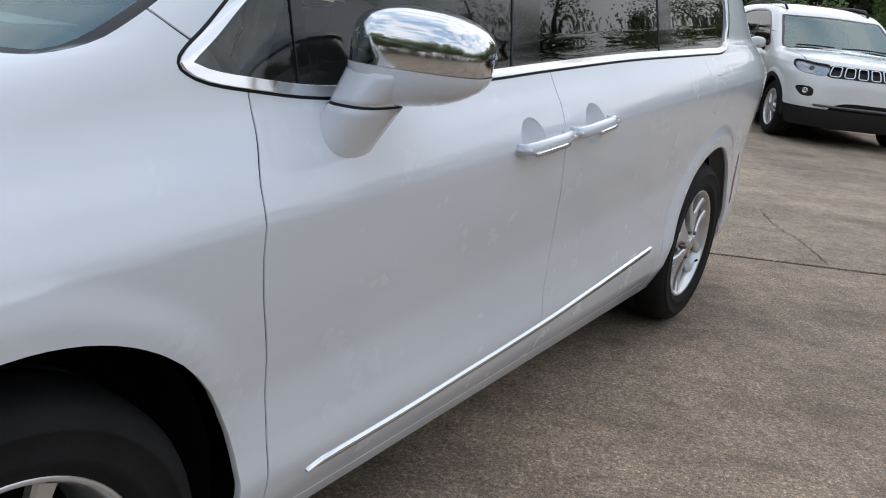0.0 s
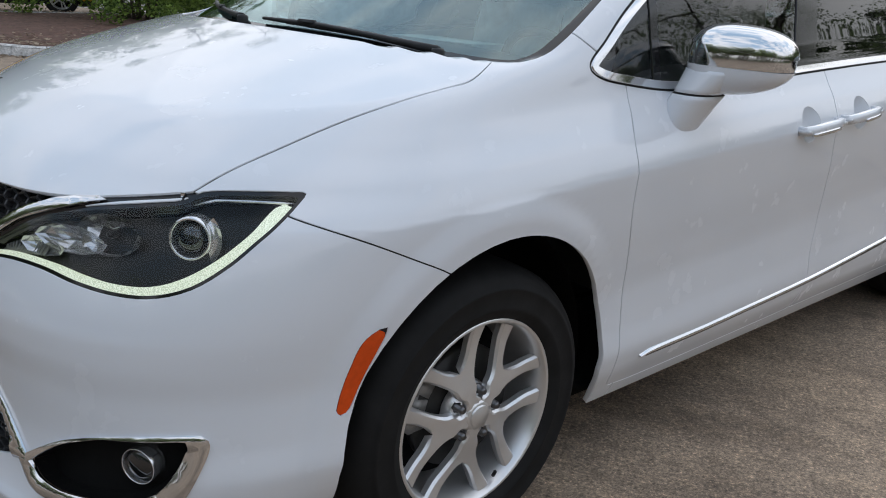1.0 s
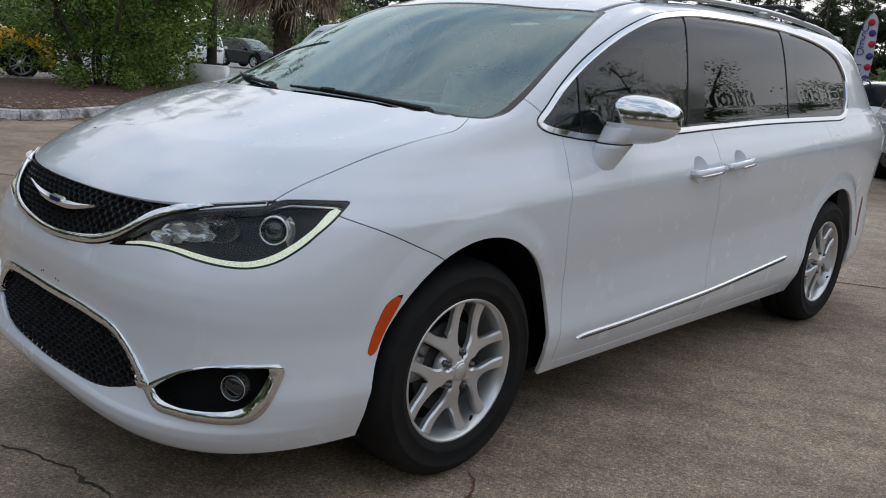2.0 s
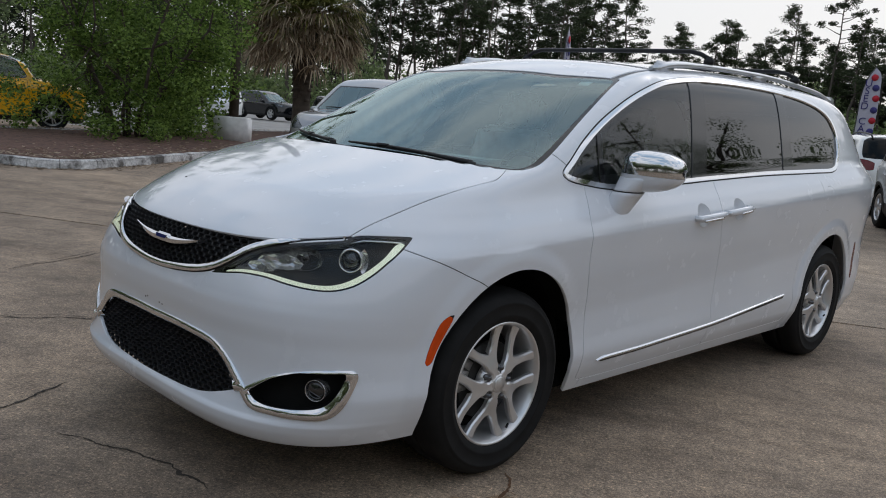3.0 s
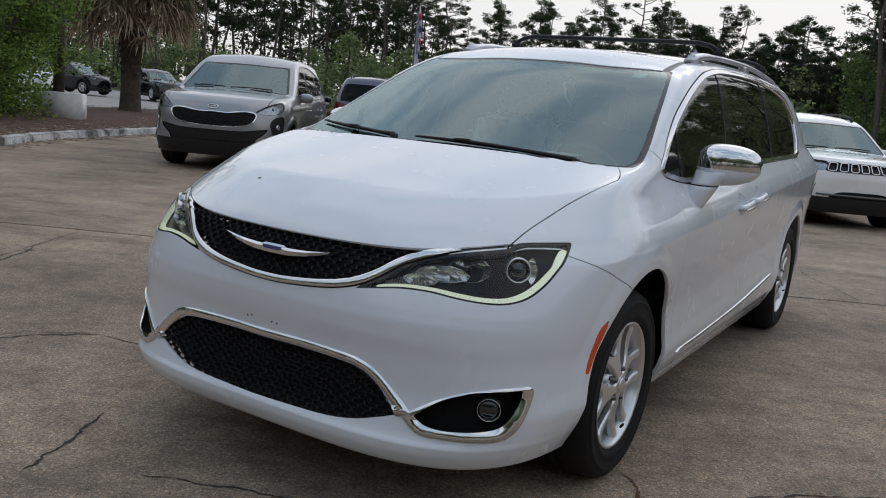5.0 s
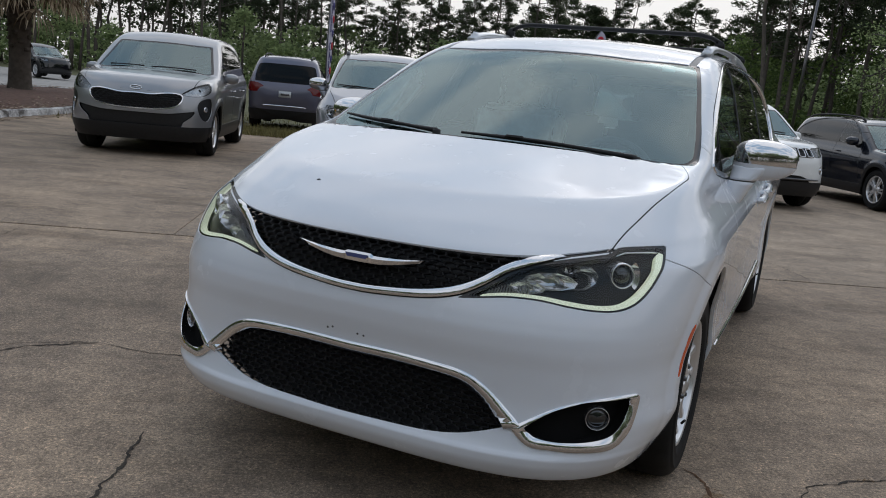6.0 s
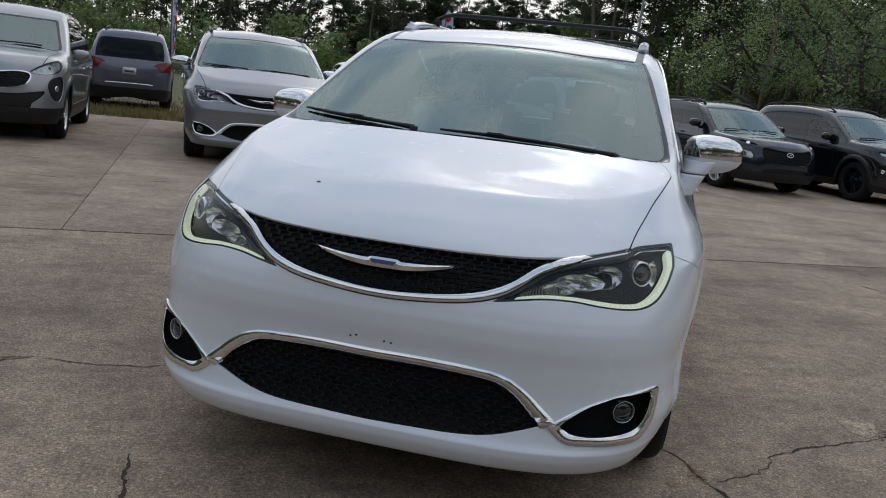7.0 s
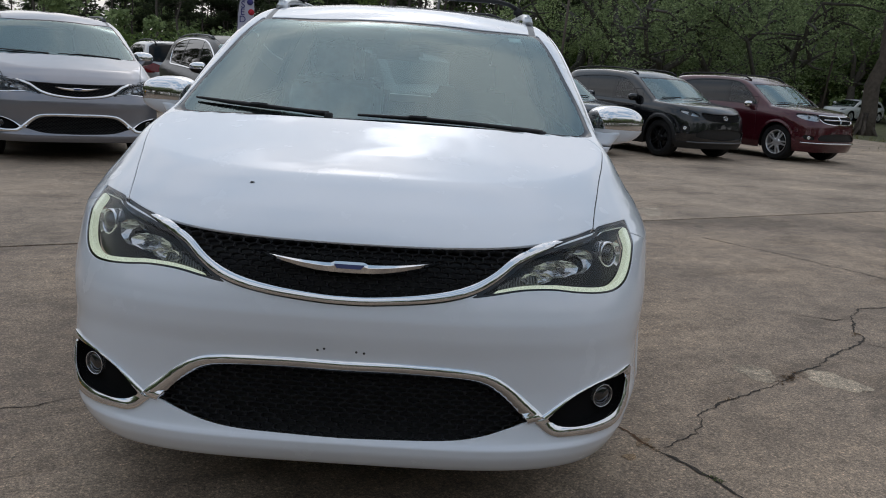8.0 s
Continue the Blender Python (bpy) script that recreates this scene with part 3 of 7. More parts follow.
def honeycomb(body, poly, cell, rise, z_range, a_range, out, depth=0.014, bar=0.11):
    """A net of six-sided openings that follows the front."""
    w, h = cell
    cells = []
    row, z = 0, z_range[0]
    while z < z_range[1]:
        a = -a_range + (w / 2 if row % 2 else 0)
        while a < a_range:
            cells.append((a, z))
            a += w
        z += h * 0.75
        row += 1
    c = np.array(cells)
    keep = outline_distance(poly, np.stack([np.abs(c[:, 0]), c[:, 1]], 1)) < rise
    c = c[keep]
    hexa = [(0, -0.5), (0.5, -0.25), (0.5, 0.25), (0, 0.5), (-0.5, 0.25), (-0.5, -0.25)]
    k = 1 - bar
    rings = [np.array([(x * w * s, z * h * (s if s == 1 else s - bar * 0.6)) for x, z in hexa]) for s in (1.0, k)]
    faces, pts, base = [], [], []
    for x, z in c:
        b = len(pts)
        for r, o in ((rings[0], out - 0.003), (rings[1], out), (rings[1] * 0.94, out - depth)):
            for dx, dz in r:
                pts.append(((x + dx) / ARC, z + dz))
                base.append(o)
        for lvl in (0, 6):
            for i in range(6):
                j = (i + 1) % 6
                faces.append((b + lvl + i, b + lvl + j, b + lvl + 6 + j, b + lvl + 6 + i))
    p = np.array(pts)
    t = np.radians(p[:, 0])
    v, n = body.onto(np.stack([0 * t, 0 * t, p[:, 1]], 1), np.stack([np.sin(t), -np.cos(t), 0 * t], 1))
    v = v + n * np.array(base)[:, None]
    return v, faces


def net_part(name, v, faces, material, parent, label=""):
    me = bpy.data.meshes.new(name)
    me.from_pydata(v.tolist(), [], faces)
    me.materials.append(material)
    ob = new(name, me)
    ob.parent = parent
    return tagged(ob, label) if label else ob


def spoke_ring(m, style="twin", r_in=0.062, r_out=0.222, face=0.0):
    """The five spokes of a wheel, facing +x; "twin" ones fork towards the rim."""
    made = []
    if style == "twin":
        slot = curve1([(0.03, 0.0), (0.0435, 0.002), (0.05, 0.012), (0.06, 0.0165), (0.075, 0.0175), (0.092, 0.026), (0.115, 0.0315), (0.15, 0.0325), (0.19, 0.031), (0.224, 0.029)])
        fork = curve1([(0.03, 0.0), (0.126, 0.0), (0.133, 0.07), (0.146, 0.155), (0.165, 0.225), (0.19, 0.275), (0.224, 0.315)])
        lift = curve1([(0.03, 0.004), (0.08, 0.0), (0.13, -0.008), (0.18, -0.012), (0.224, -0.005)])
        radii = np.array([0.030, 0.0435, 0.047, 0.052, 0.06, 0.07, 0.08, 0.092, 0.105, 0.118, 0.126, 0.129, 0.133, 0.139, 0.147, 0.156, 0.17, 0.186, 0.205, 0.224])
        sl, fk, lf = slot(radii), fork(radii), lift(radii)
        for i in range(5):
            a = 2 * math.pi * (i + 0.5) / 5 + 0.32
            bm = bmesh.new()
            for s in (-1, 1):
                rows = []
                for r, h, k, x in zip(radii, sl, fk, lf):
                    outer = math.pi / 5 - h / r
                    open_ = min(1.0, k / 0.06)
                    shut = min(1.0, h / 0.012)
                    bev = min(0.0055 / r, (outer - k) * 0.3)
                    mid = (outer + k) / 2
                    dish = 0.006 * max(0.0, 1 - abs(r - 0.115) / 0.05)
                    row = [(outer, -0.022 * shut), (outer, -0.0065 * shut), (outer - bev, 0.0), (mid + (outer - mid) * 0.2, 0.0015 - dish * 0.4), (k + bev * open_, -dish), (k, -0.0065 * open_ - dish), (k, -0.022 * open_ - dish)]
                    rows.append([bm.verts.new(m @ Vector((x + dx, r * math.cos(a + s * t), r * math.sin(a + s * t)))) for t, dx in row])
                for ra, rb in zip(rows, rows[1:]):
                    for q in range(6):
                        bm.faces.new((ra[q], ra[q + 1], rb[q + 1], rb[q]))
            bmesh.ops.remove_doubles(bm, verts=bm.verts, dist=0.0002)
            bmesh.ops.dissolve_degenerate(bm, dist=0.0001, edges=bm.edges)
            made.append(bm)
        return made

    def limb(bm, a0, r0, x0, w0, a1, r1, x1, w1, steps=6):
        rings = []
        for s in range(steps + 1):
            t = s / steps
            r, a = r0 + (r1 - r0) * t, a0 + (a1 - a0) * (t ** 1.6)
            x, w = x0 + (x1 - x0) * t, w0 + (w1 - w0) * t
            c = Vector((x, r * math.cos(a), r * math.sin(a)))
            side, up = Vector((0, -math.sin(a), math.cos(a))), Vector((1, 0, 0))
            rings.append([m @ (c + side * sx * w + up * ux) for sx, ux in ((-1, -0.035), (-1, -0.006), (-0.62, 0.006), (0.62, 0.006), (1, -0.006), (1, -0.035))])
        loft(rings, bm)

    for i in range(5):
        a = 2 * math.pi * (i + 0.5) / 5 + 0.32
        bm = bmesh.new()
        for s in (-1, 1):
            limb(bm, a + s * 0.2, r_in - 0.01, 0.0, 0.017, a + s * 0.16, r_out, -0.012, 0.016)
        made.append(bm)
    return made


TYRE_PROFILE = [(0.238, 0.006), (0.250, 0.016), (0.262, 0.020), (0.268, 0.0235), (0.272, 0.0215), (0.29, 0.024), (0.308, 0.0225), (0.312, 0.025), (0.318, 0.0245), (0.321, 0.019), (0.330, 0.017), (0.343, 0.008), (0.352, -0.006), (0.358, -0.02),
                (0.3605, -0.04), (0.3625, -0.075), (0.3625, -0.1), (0.355, -0.1), (0.355, -0.106), (0.3625, -0.106), (0.3625, -0.14), (0.3605, -0.18), (0.352, -0.21), (0.31, -0.232), (0.24, -0.21)]


def wheel(thing, m, alloy, style="twin", scale=1.0, detail=True, tread=True):
    """A wheel facing +x of the pose m: the alloy, with its tyre, nuts and brake as pieces of it."""
    m = m @ Matrix.Diagonal((scale, scale, scale, 1))
    seg = 64 if detail else 32
    hub = part("wheel", lathe([(0.240, 0.008), (0.2355, 0.012), (0.230, 0.006), (0.222, -0.012), (0.214, -0.05), (0.205, -0.11), (0.2, -0.2)], seg, m), alloy, thing)
    for bm in spoke_ring(m, style):
        bmesh.ops.recalc_face_normals(bm, faces=bm.faces)
        part("spoke", bm, alloy, hub).data.set_sharp_from_angle(angle=radians(24))
    part("wheel_hub", lathe([(0.001, 0.008), (0.03, 0.0075), (0.038, 0.003), (0.042, -0.014), (0.070, -0.016), (0.074, -0.05)] if style == "twin" else [(0.001, 0.010), (0.03, 0.010), (0.06, 0.002), (0.084, -0.006), (0.09, -0.04)], 32, m), alloy, hub)
    part("tyre", lathe(TYRE_PROFILE, seg, m), RUBBER, hub, "black rubber tyre")
    part("brake_disc", lathe([(0.05, -0.055), (0.15, -0.055), (0.152, -0.06), (0.152, -0.08), (0.05, -0.085)], 40, m), DISC, hub)
    part("brake_shield", lathe([(0.205, -0.125), (0.1, -0.12), (0.001, -0.12)], 32, m), WELL, hub)
    if detail:
        bm = bmesh.new()
        for k in range(3):
            box((0.05, 0.052, 0.045), m @ pose(-0.075, 0.142 * math.cos(2.75 + 0.3 * k), 0.142 * math.sin(2.75 + 0.3 * k), math.degrees(2.75 + 0.3 * k)), 0.006, bm)
        part("brake_caliper", bm, CALIPER, hub)
        for i in range(5):
            a = 2 * math.pi * i / 5 + 0.32
            part("lug_nut", lathe([(0.001, 0.009), (0.0065, 0.009), (0.0105, 0.004), (0.0105, -0.012), (0.0135, -0.0135), (0.0135, -0.02)], 6,
                                  m @ pose(0.0, 0.0605 * math.cos(a), 0.0605 * math.sin(a))), NUT, hub)
        cap = lathe([(0.001, 0.0135), (0.02, 0.0135), (0.022, 0.0115), (0.027, 0.0125), (0.029, 0.008)], 32, m)
        part("centre_cap", cap, alloy, hub)
        part("valve", tube([m @ Vector((0.0, 0.205 * math.cos(-1.0), 0.205 * math.sin(-1.0))), m @ Vector((0.012, 0.185 * math.cos(-1.0), 0.185 * math.sin(-1.0)))], 0.005, 6), RUBBER, hub)
    return hub


GRID_PLASTIC = plain("grille_plastic", (0.028, 0.028, 0.030), 0.3, vary=0.2, scale=30, Specular_IOR_Level=0.6)
TAIL_RED = plain("tail_lamp_red", (0.13, 0.006, 0.008), 0.12, vary=0.1, scale=40)
DISC = plain("brake_iron", (0.03, 0.029, 0.028), 0.6, 0.3, vary=0.2, scale=30)
CALIPER = plain("caliper_alloy", (0.30, 0.29, 0.28), 0.5, 0.5, vary=0.25, scale=40)
NUT = plain("dark_nut", (0.13, 0.13, 0.135), 0.3, 0.9)
HOUSING = plain("lamp_housing", (0.009, 0.009, 0.010), 0.35, vary=0.1, Specular_IOR_Level=0.25)
RIBBED = plain("ribbed_reflector", (0.22, 0.22, 0.225), 0.3, 0.5, vary=0.2, scale=40)
REFLECTOR = plain("lamp_reflector", (0.80, 0.80, 0.82), 0.12, 0.9, vary=0.1, scale=30)
BOWL = plain("reflector_bowl", (0.60, 0.60, 0.62), 0.18, 0.9, vary=0.2, scale=40)
LAMP_LENS = plain("projector_glass", (0.012, 0.013, 0.014), 0.03, vary=0.05, IOR=1.7, Specular_IOR_Level=0.6)
strip_mat = Mat("daylight_strip", (0.74, 0.78, 0.76), 0.12, Emission_Color=(0.90, 1.0, 0.70, 1), Emission_Strength=0.35)
strip_mat.color(strip_mat.ramp(strip_mat.noise(420.0, 2.0), [(0.4, (0.40, 0.44, 0.43)), (0.6, (0.82, 0.86, 0.85))]))
strip_mat.bump(strip_mat.noise(260.0, 2.0), 0.4, 0.002)
STRIP_ON = strip_mat.m
TRIM_GREY = plain("roof_trim", (0.09, 0.092, 0.095), 0.4)
SEAT_CLOTH = plain("seat_leather", (0.075, 0.075, 0.075), 0.6, vary=0.2, bump=0.1)
DASH = plain("dash_plastic", (0.085, 0.085, 0.085), 0.6, bump=0.1)
LIGHT_CLOTH = plain("light_lining", (0.42, 0.41, 0.39), 0.9)
PAPER = plain("paper", (0.82, 0.83, 0.80), 0.7, vary=0.04, scale=5)
BLUE = plain("badge_blue", (0.01, 0.015, 0.10), 0.2)
FILM = plain("clear_plastic_wrap", (0.75, 0.77, 0.77), 0.15, vary=0.2, scale=12)


def build_van(thing, paint, step=1.0, full=True):
    shape = Shape(**VAN)
    b = Body(shape, shape.skin(step), thing, paint)
    _, b.rest = b.rest.part(b.rest.v[:, 2] - np.where(b.rest.v[:, 1] < 0, 0.230, 0.235))
    for yc in (0.0, 3.089):
        arch = arch_loop(yc + 0.012, 0.417) if yc == 0 else arch_loop(yc, 0.398, 0.435)
        b.take(b.side, arch)
    g = 0.0024 if step < 1.5 else 0.004

    # glass at the sides, with its bright frame
    ring = loop(WINDOWS, steps=6)
    opening = b.take(b.side, ring, gap=0.003)
    d = b.side(opening.v, ring)
    inner, frame_skin = opening.part(d + 0.021)
    b.pair("window_trim", frame_skin.moved(0.005).rim(0.012), CHROME, label="bright chrome window surround")
    tilt = 0.27

    pieces = []
    rest = inner
    for y0, mat in ((0.605, "vent"), (0.635, "bar"), (1.355, "front"), (1.495, "b"), (2.37, "slide"), (2.49, "c")):
        k = tilt * (0.2 if y0 < 1 else 1.0)
        a, rest = rest.part(rest.v[:, 1] - (y0 + k * (rest.v[:, 2] - 1.12)))
        pieces.append((mat, a))
    pieces.append(("rear", rest))
    for mat, a in pieces:
        if mat in ("bar", "b", "c"):
            b.pair("window_pillar", a.moved(-0.002).rim(0.012), GLOSS_BLACK)
        else:
            for o in b.pair("side_window", a.moved(-0.006), DOOR_GLASS if mat in ("vent", "front") else TINTED):
                o.visible_shadow = False

    # tailgate glass
    def at_back(v, poly):
        return np.where(v[:, 1] > 3.5, outline_distance(poly, np.stack([v[:, 0], v[:, 2]], 1)), 1.0)
    back_line = loop([(-0.3, 1.16), (0.3, 1.16), (0.56, 1.17), (0.62, 1.22), (0.57, 1.46), (0.50, 1.52), (0.25, 1.535), (-0.3, 1.535)], steps=3, sharp=(0, 7))
    back_glass = b.take(at_back, back_line)
    b.whole("rear_window", back_glass.moved(-0.005), BACK_GLASS).visible_shadow = False

    # front
    lamp_line = nose_loop(HEADLAMP, steps=5, sharp=(0, 9))
    bonnet_line = loop(BONNET, steps=4, sharp=(0, 8, 15, 16))
    grille_line = nose_loop(GRILLE, steps=4, sharp=(0, 7, 18))
    grille_in = nose_loop(GRILLE_IN, steps=4, sharp=(0, 4, 5, 15))
    lower_line = nose_loop(LOWER, steps=4, sharp=(0, 7, 14))
    lower_in = nose_loop(LOWER_IN, steps=4, sharp=(0, 7, 11))
    fog_line, fog_in = nose_loop(FOG, steps=5, sharp=(0,)), nose_loop(FOG_IN, steps=5, sharp=(0, 4))
    lamp = b.take(b.front, lamp_line)
    grille_skin = b.take(b.front, grille_line)
    lower_skin = b.take(b.front, lower_line)
    fog_skin = b.take(b.front, fog_line)
    marker = b.take(b.side, loop(MARKER, steps=4), gap=0.0015)
    b.pair("side_marker", marker.rim(0.01), AMBER, label="amber side marker lens")
    rear_mark = b.take(b.side, loop([(3.53, 0.50), (3.565, 0.50), (3.59, 0.70), (3.555, 0.71)], steps=3), gap=0.0015)
    b.pair("rear_reflector", rear_mark.rim(0.008), TAIL_RED, label="red rear reflector")
    bonnet = b.take(b.above, bonnet_line, 0.855, gap=g)
    hood = b.whole("bonnet", bonnet.rim(0.012), paint)
    if full:
        spot = Vector(b.at_top([(-0.338, -0.617)], 0.0006)[0])
        part("paint_chip", slab([(-0.007, -0.004), (0.002, -0.006), (0.009, -0.001), (0.004, 0.003), (-0.003, 0.006)], 0.0006, Matrix.Translation(spot) @ pose(0, 0, 0, 16, 0, 0)), SHADE_GAP, hood)

    # windscreen
    ws_line = loop(SCREEN_LINE, steps=5, sharp=(5, 11))
    ws = b.take(b.above, ws_line, 1.12)
    pane_in = loop([(0.745, 0.155), (0.803, 0.205), (0.798, 0.32), (0.748, 0.56), (0.70, 0.785), (0.652, 0.955), (0.58, 0.945), (0.4, 0.87), (0.2, 0.86), (0, 0.855), (-0.2, 0.86), (-0.2, 0.03),
                    (0, 0.026), (0.165, 0.034), (0.3, 0.048), (0.45, 0.075), (0.58, 0.105)], steps=4, sharp=(10, 11))
    pane, frit = ws.part(b.above(ws.v, pane_in, 1.1))
    screen_ob = b.whole("windscreen", pane.moved(-0.004), SCREEN, label="laminated windscreen reflecting the sky")
    screen_ob.visible_shadow = False
    skin_part("dark_border", frit.both().moved(-0.004).rim(0.012), GLOSS_BLACK, screen_ob)

    # roof
    roof_out = loop([(0.655, 0.93), (0.66, 1.5), (0.66, 2.2), (0.645, 3.2), (0.60, 3.92), (-0.2, 3.92), (-0.2, 0.7), (0.66, 0.7)], steps=3, sharp=(0, 4, 5, 6, 7))
    roof_in = loop([(0.618, 0.90), (0.625, 1.5), (0.625, 2.2), (0.61, 3.2), (0.57, 3.85), (-0.2, 3.85), (-0.2, 0.6), (0.618, 0.6)], steps=3, sharp=(0, 4, 5, 6, 7))
    top = b.take(b.above, roof_out, 1.45)
    roof_skin, moulding = top.part(b.above(top.v, roof_in, 1.4))
    b.whole("roof", roof_skin.rim(0.01), paint)
    b.pair("roof_moulding", moulding.moved(-0.006), TRIM_GREY)

    # doors, bumper, wings
    front_door = b.take(b.side, loop(FRONT_DOOR, steps=4, sharp=(0, 10, 13, 22, 23)), gap=g)
    sliding = b.take(b.side, loop(SLIDING_DOOR, steps=4, sharp=(0, 8, 10, 17, 18)), gap=g * 0.8)
    cups = []
    if full:
        for yc, zc in ((1.335, 0.972), (1.70, 0.992)):
            a = np.linspace(0, 2 * math.pi, 40, endpoint=False)
            cup_line = np.stack([yc + 0.062 * np.cos(a), zc + 0.056 * np.sin(a)], 1)
            src = front_door if yc < 1.5 else sliding
            cup, src = src.part(b.side(src.v, cup_line))
            if yc < 1.5:
                front_door = src
            else:
                sliding = src
            dy, dz = cup.v[:, 1] - yc, cup.v[:, 2] - zc
            r2 = np.clip((dy / 0.062) ** 2 + (dz / 0.056) ** 2, 0, 1)
            depth = 0.026 * (1 - r2) ** 0.8
            n = cup.n.copy()
            n[:, 1] -= dy * 10 * (1 - r2 * 0.4)
            n[:, 2] -= dz * 12 * (1 - r2 * 0.4)
            n /= np.linalg.norm(n, axis=1)[:, None]
            cups.append(Skin(cup.v - cup.n * depth[:, None], n, cup.quads, cup.polys))
    doors = b.pair("front_door", front_door.rim(0.012), paint)
    slides = b.pair("sliding_door", sliding.rim(0.012), paint)
    if full:
        for s, (dl, dr) in zip(cups, (doors, slides)):
            skin_part("handle_cup", s, paint, dl)
            skin_part("handle_cup", s.mirrored(), paint, dr)
        a = np.linspace(0, 2 * math.pi, 44, endpoint=False)
        fuel = b.take(b.side, np.stack([2.90 + 0.085 * np.cos(a), 1.03 + 0.075 * np.sin(a)], 1), gap=0.0012)
        b.pair("fuel_flap", fuel.rim(0.008), paint)
    bumper = b.take(b.front, nose_loop(BUMPER, steps=3, sharp=(0, 1, 2, 9, 10, 11)), gap=g * 0.8)
    bumper_ob = b.whole("front_bumper", bumper.rim(0.016), paint)
    wing = b.take(b.side, loop(FENDER, steps=3, sharp=(0, 1, 8)), gap=g, x=0.3)
    b.pair("front_wing", wing.rim(0.016), paint)
    b.whole("body_shell", b.rest.rim(0.016), paint)
    b.whole("panel_joint", b.gaps, SHADE_GAP)

    # grille, chrome line and badge
    g_in, g_ring = grille_skin.part(b.front(grille_skin.v, grille_in))
    slim = np.clip((38.0 - np.degrees(np.arctan2(g_ring.v[:, 0], -g_ring.v[:, 1]))) / 8.0, 0.62, 1.0)
    bright, seal = g_ring.part(b.front(g_ring.v, grille_line) + 0.0068 * slim)
    bright = rounded(bright, lambda v: outline_distance(grille_line, round_nose(v)) + 0.006, 0.016, 0.7)
    grille_ob = b.whole("grille", g_in.moved(-0.045), BLACK_PLASTIC, label="black honeycomb grille behind a chrome line")
    skin_part("grille_trim", bright.both().moved(0.006).rim(0.02), CHROME, grille_ob, "chrome trim line")
    skin_part("grille_seal", seal.both().moved(-0.006).rim(0.02), GLOSS_BLACK, grille_ob)
    v, f = honeycomb(b, grille_in, (0.041, 0.0195), 0.004, (0.72, 0.90), 0.80, -0.010)
    keep = [q for q in f if min(v[i][2] for i in q) > 0.70 and max(v[i][2] for i in q) < 0.96]
    v2 = v.copy()
    limit = shape.top(np.abs(v2[:, 0]), v2[:, 1]) - 0.012
    v2[:, 2] = np.minimum(v2[:, 2], limit)
    net_part("honeycomb", v2, keep, GRID_PLASTIC, grille_ob)
    lo_in, lo_ring = lower_skin.part(b.front(lower_skin.v, lower_in))
    low_ob = b.whole("lower_grille", lo_in.moved(-0.05), BLACK_PLASTIC, label="black honeycomb lower air intake")
    lo_ring = rounded(lo_ring, lambda v: outline_distance(lower_line, round_nose(v)), 0.024)
    skin_part("intake_trim", lo_ring.both().moved(0.006).rim(0.04), CHROME, low_ob, "chrome intake surround")
    v, f = honeycomb(b, lower_in, (0.039, 0.0180), 0.004, (0.31, 0.54), 0.56, -0.014)
    net_part("honeycomb", v, f, GRID_PLASTIC, low_ob)
    if step < 2.5:
        wing_top = curve1([(0, 0.0155), (2.6, 0.0155), (3.6, 0.010), (8, 0.012), (13, 0.0185), (17.3, 0.0265)])
        wing_low = curve1([(0, -0.0145), (4.6, -0.0125), (7.5, -0.0075), (11.2, 0.003), (16.0, 0.0205), (17.3, 0.0258)])
        span = np.linspace(0, 17.3, 26)
        bm = bmesh.new()
        for sgn in (1, -1):
            rows = []
            for mixing, out in ((0.0, -0.004), (0.03, 0.011), (0.55, 0.019), (0.62, 0.0155), (0.97, 0.012), (1.0, -0.004)):
                pts = b.at_nose([(a, 0.808 + wing_top(a) * mixing + wing_low(a) * (1 - mixing)) for a in span], out)
                rows.append([bm.verts.new((sgn * p[0], p[1], p[2])) for p in pts])
            for ra, rb in zip(rows, rows[1:]):
                for i in range(len(span) - 1):
                    bm.faces.new((ra[i], ra[i + 1], rb[i + 1], rb[i]))
        bmesh.ops.remove_doubles(bm, verts=bm.verts, dist=0.0003)
        bmesh.ops.recalc_face_normals(bm, faces=bm.faces)
        part("badge", bm, CHROME, grille_ob, "chrome winged badge", smooth=False)
        bar = [(a, 0.808 + z) for a, z in ((-2.9, 0.006), (2.9, 0.006), (2.2, -0.005), (-2.2, -0.005))]
        bm = bmesh.new()
        bm.faces.new([bm.verts.new(p) for p in b.at_nose(bar, 0.0215)])
        part("badge_bar", bm, BLUE, grille_ob, "dark blue bar")
        for px, pz in ((-4.9, 0.572), (-3.7, 0.577), (2.1, 0.572), (3.5, 0.570)) if full else ():
            c = b.at_nose([(px, pz)], 0.0005)[0]
            part("screw_hole", lathe([(0.0005, 0.0004), (0.0034, 0.0004), (0.0038, -0.001)], 10, Matrix.Translation(Vector(c)) @ pose(0, 0, 0, 0, 0, -90 + px)), SHADE_GAP, bumper_ob)

    # head lamps
    strip_line = nose_loop(DAY_STRIP, steps=4, sharp=(0,))
    for flip in (False, True):
        def side_of(s):
            return s.mirrored() if flip else s
        edge_in, seal = lamp.part(b.front(lamp.v, lamp_line) + 0.006)
        lens = skin_part("headlamp", side_of(edge_in.moved(-0.001)), CLEAR, thing, "clear headlamp with a lit daylight strip" if full else "clear headlamp")
        lens.visible_shadow = False
        skin_part("lamp_seal", side_of(seal.moved(-0.003).rim(0.04)), GLOSS_BLACK, lens)
        strip, inner_lamp = edge_in.part(b.front(edge_in.v, strip_line))
        skin_part("daylight_strip", side_of(strip.moved(-0.006).rim(0.02)), STRIP_ON if full else REFLECTOR, lens, "lit pale daylight strip" if full else "")
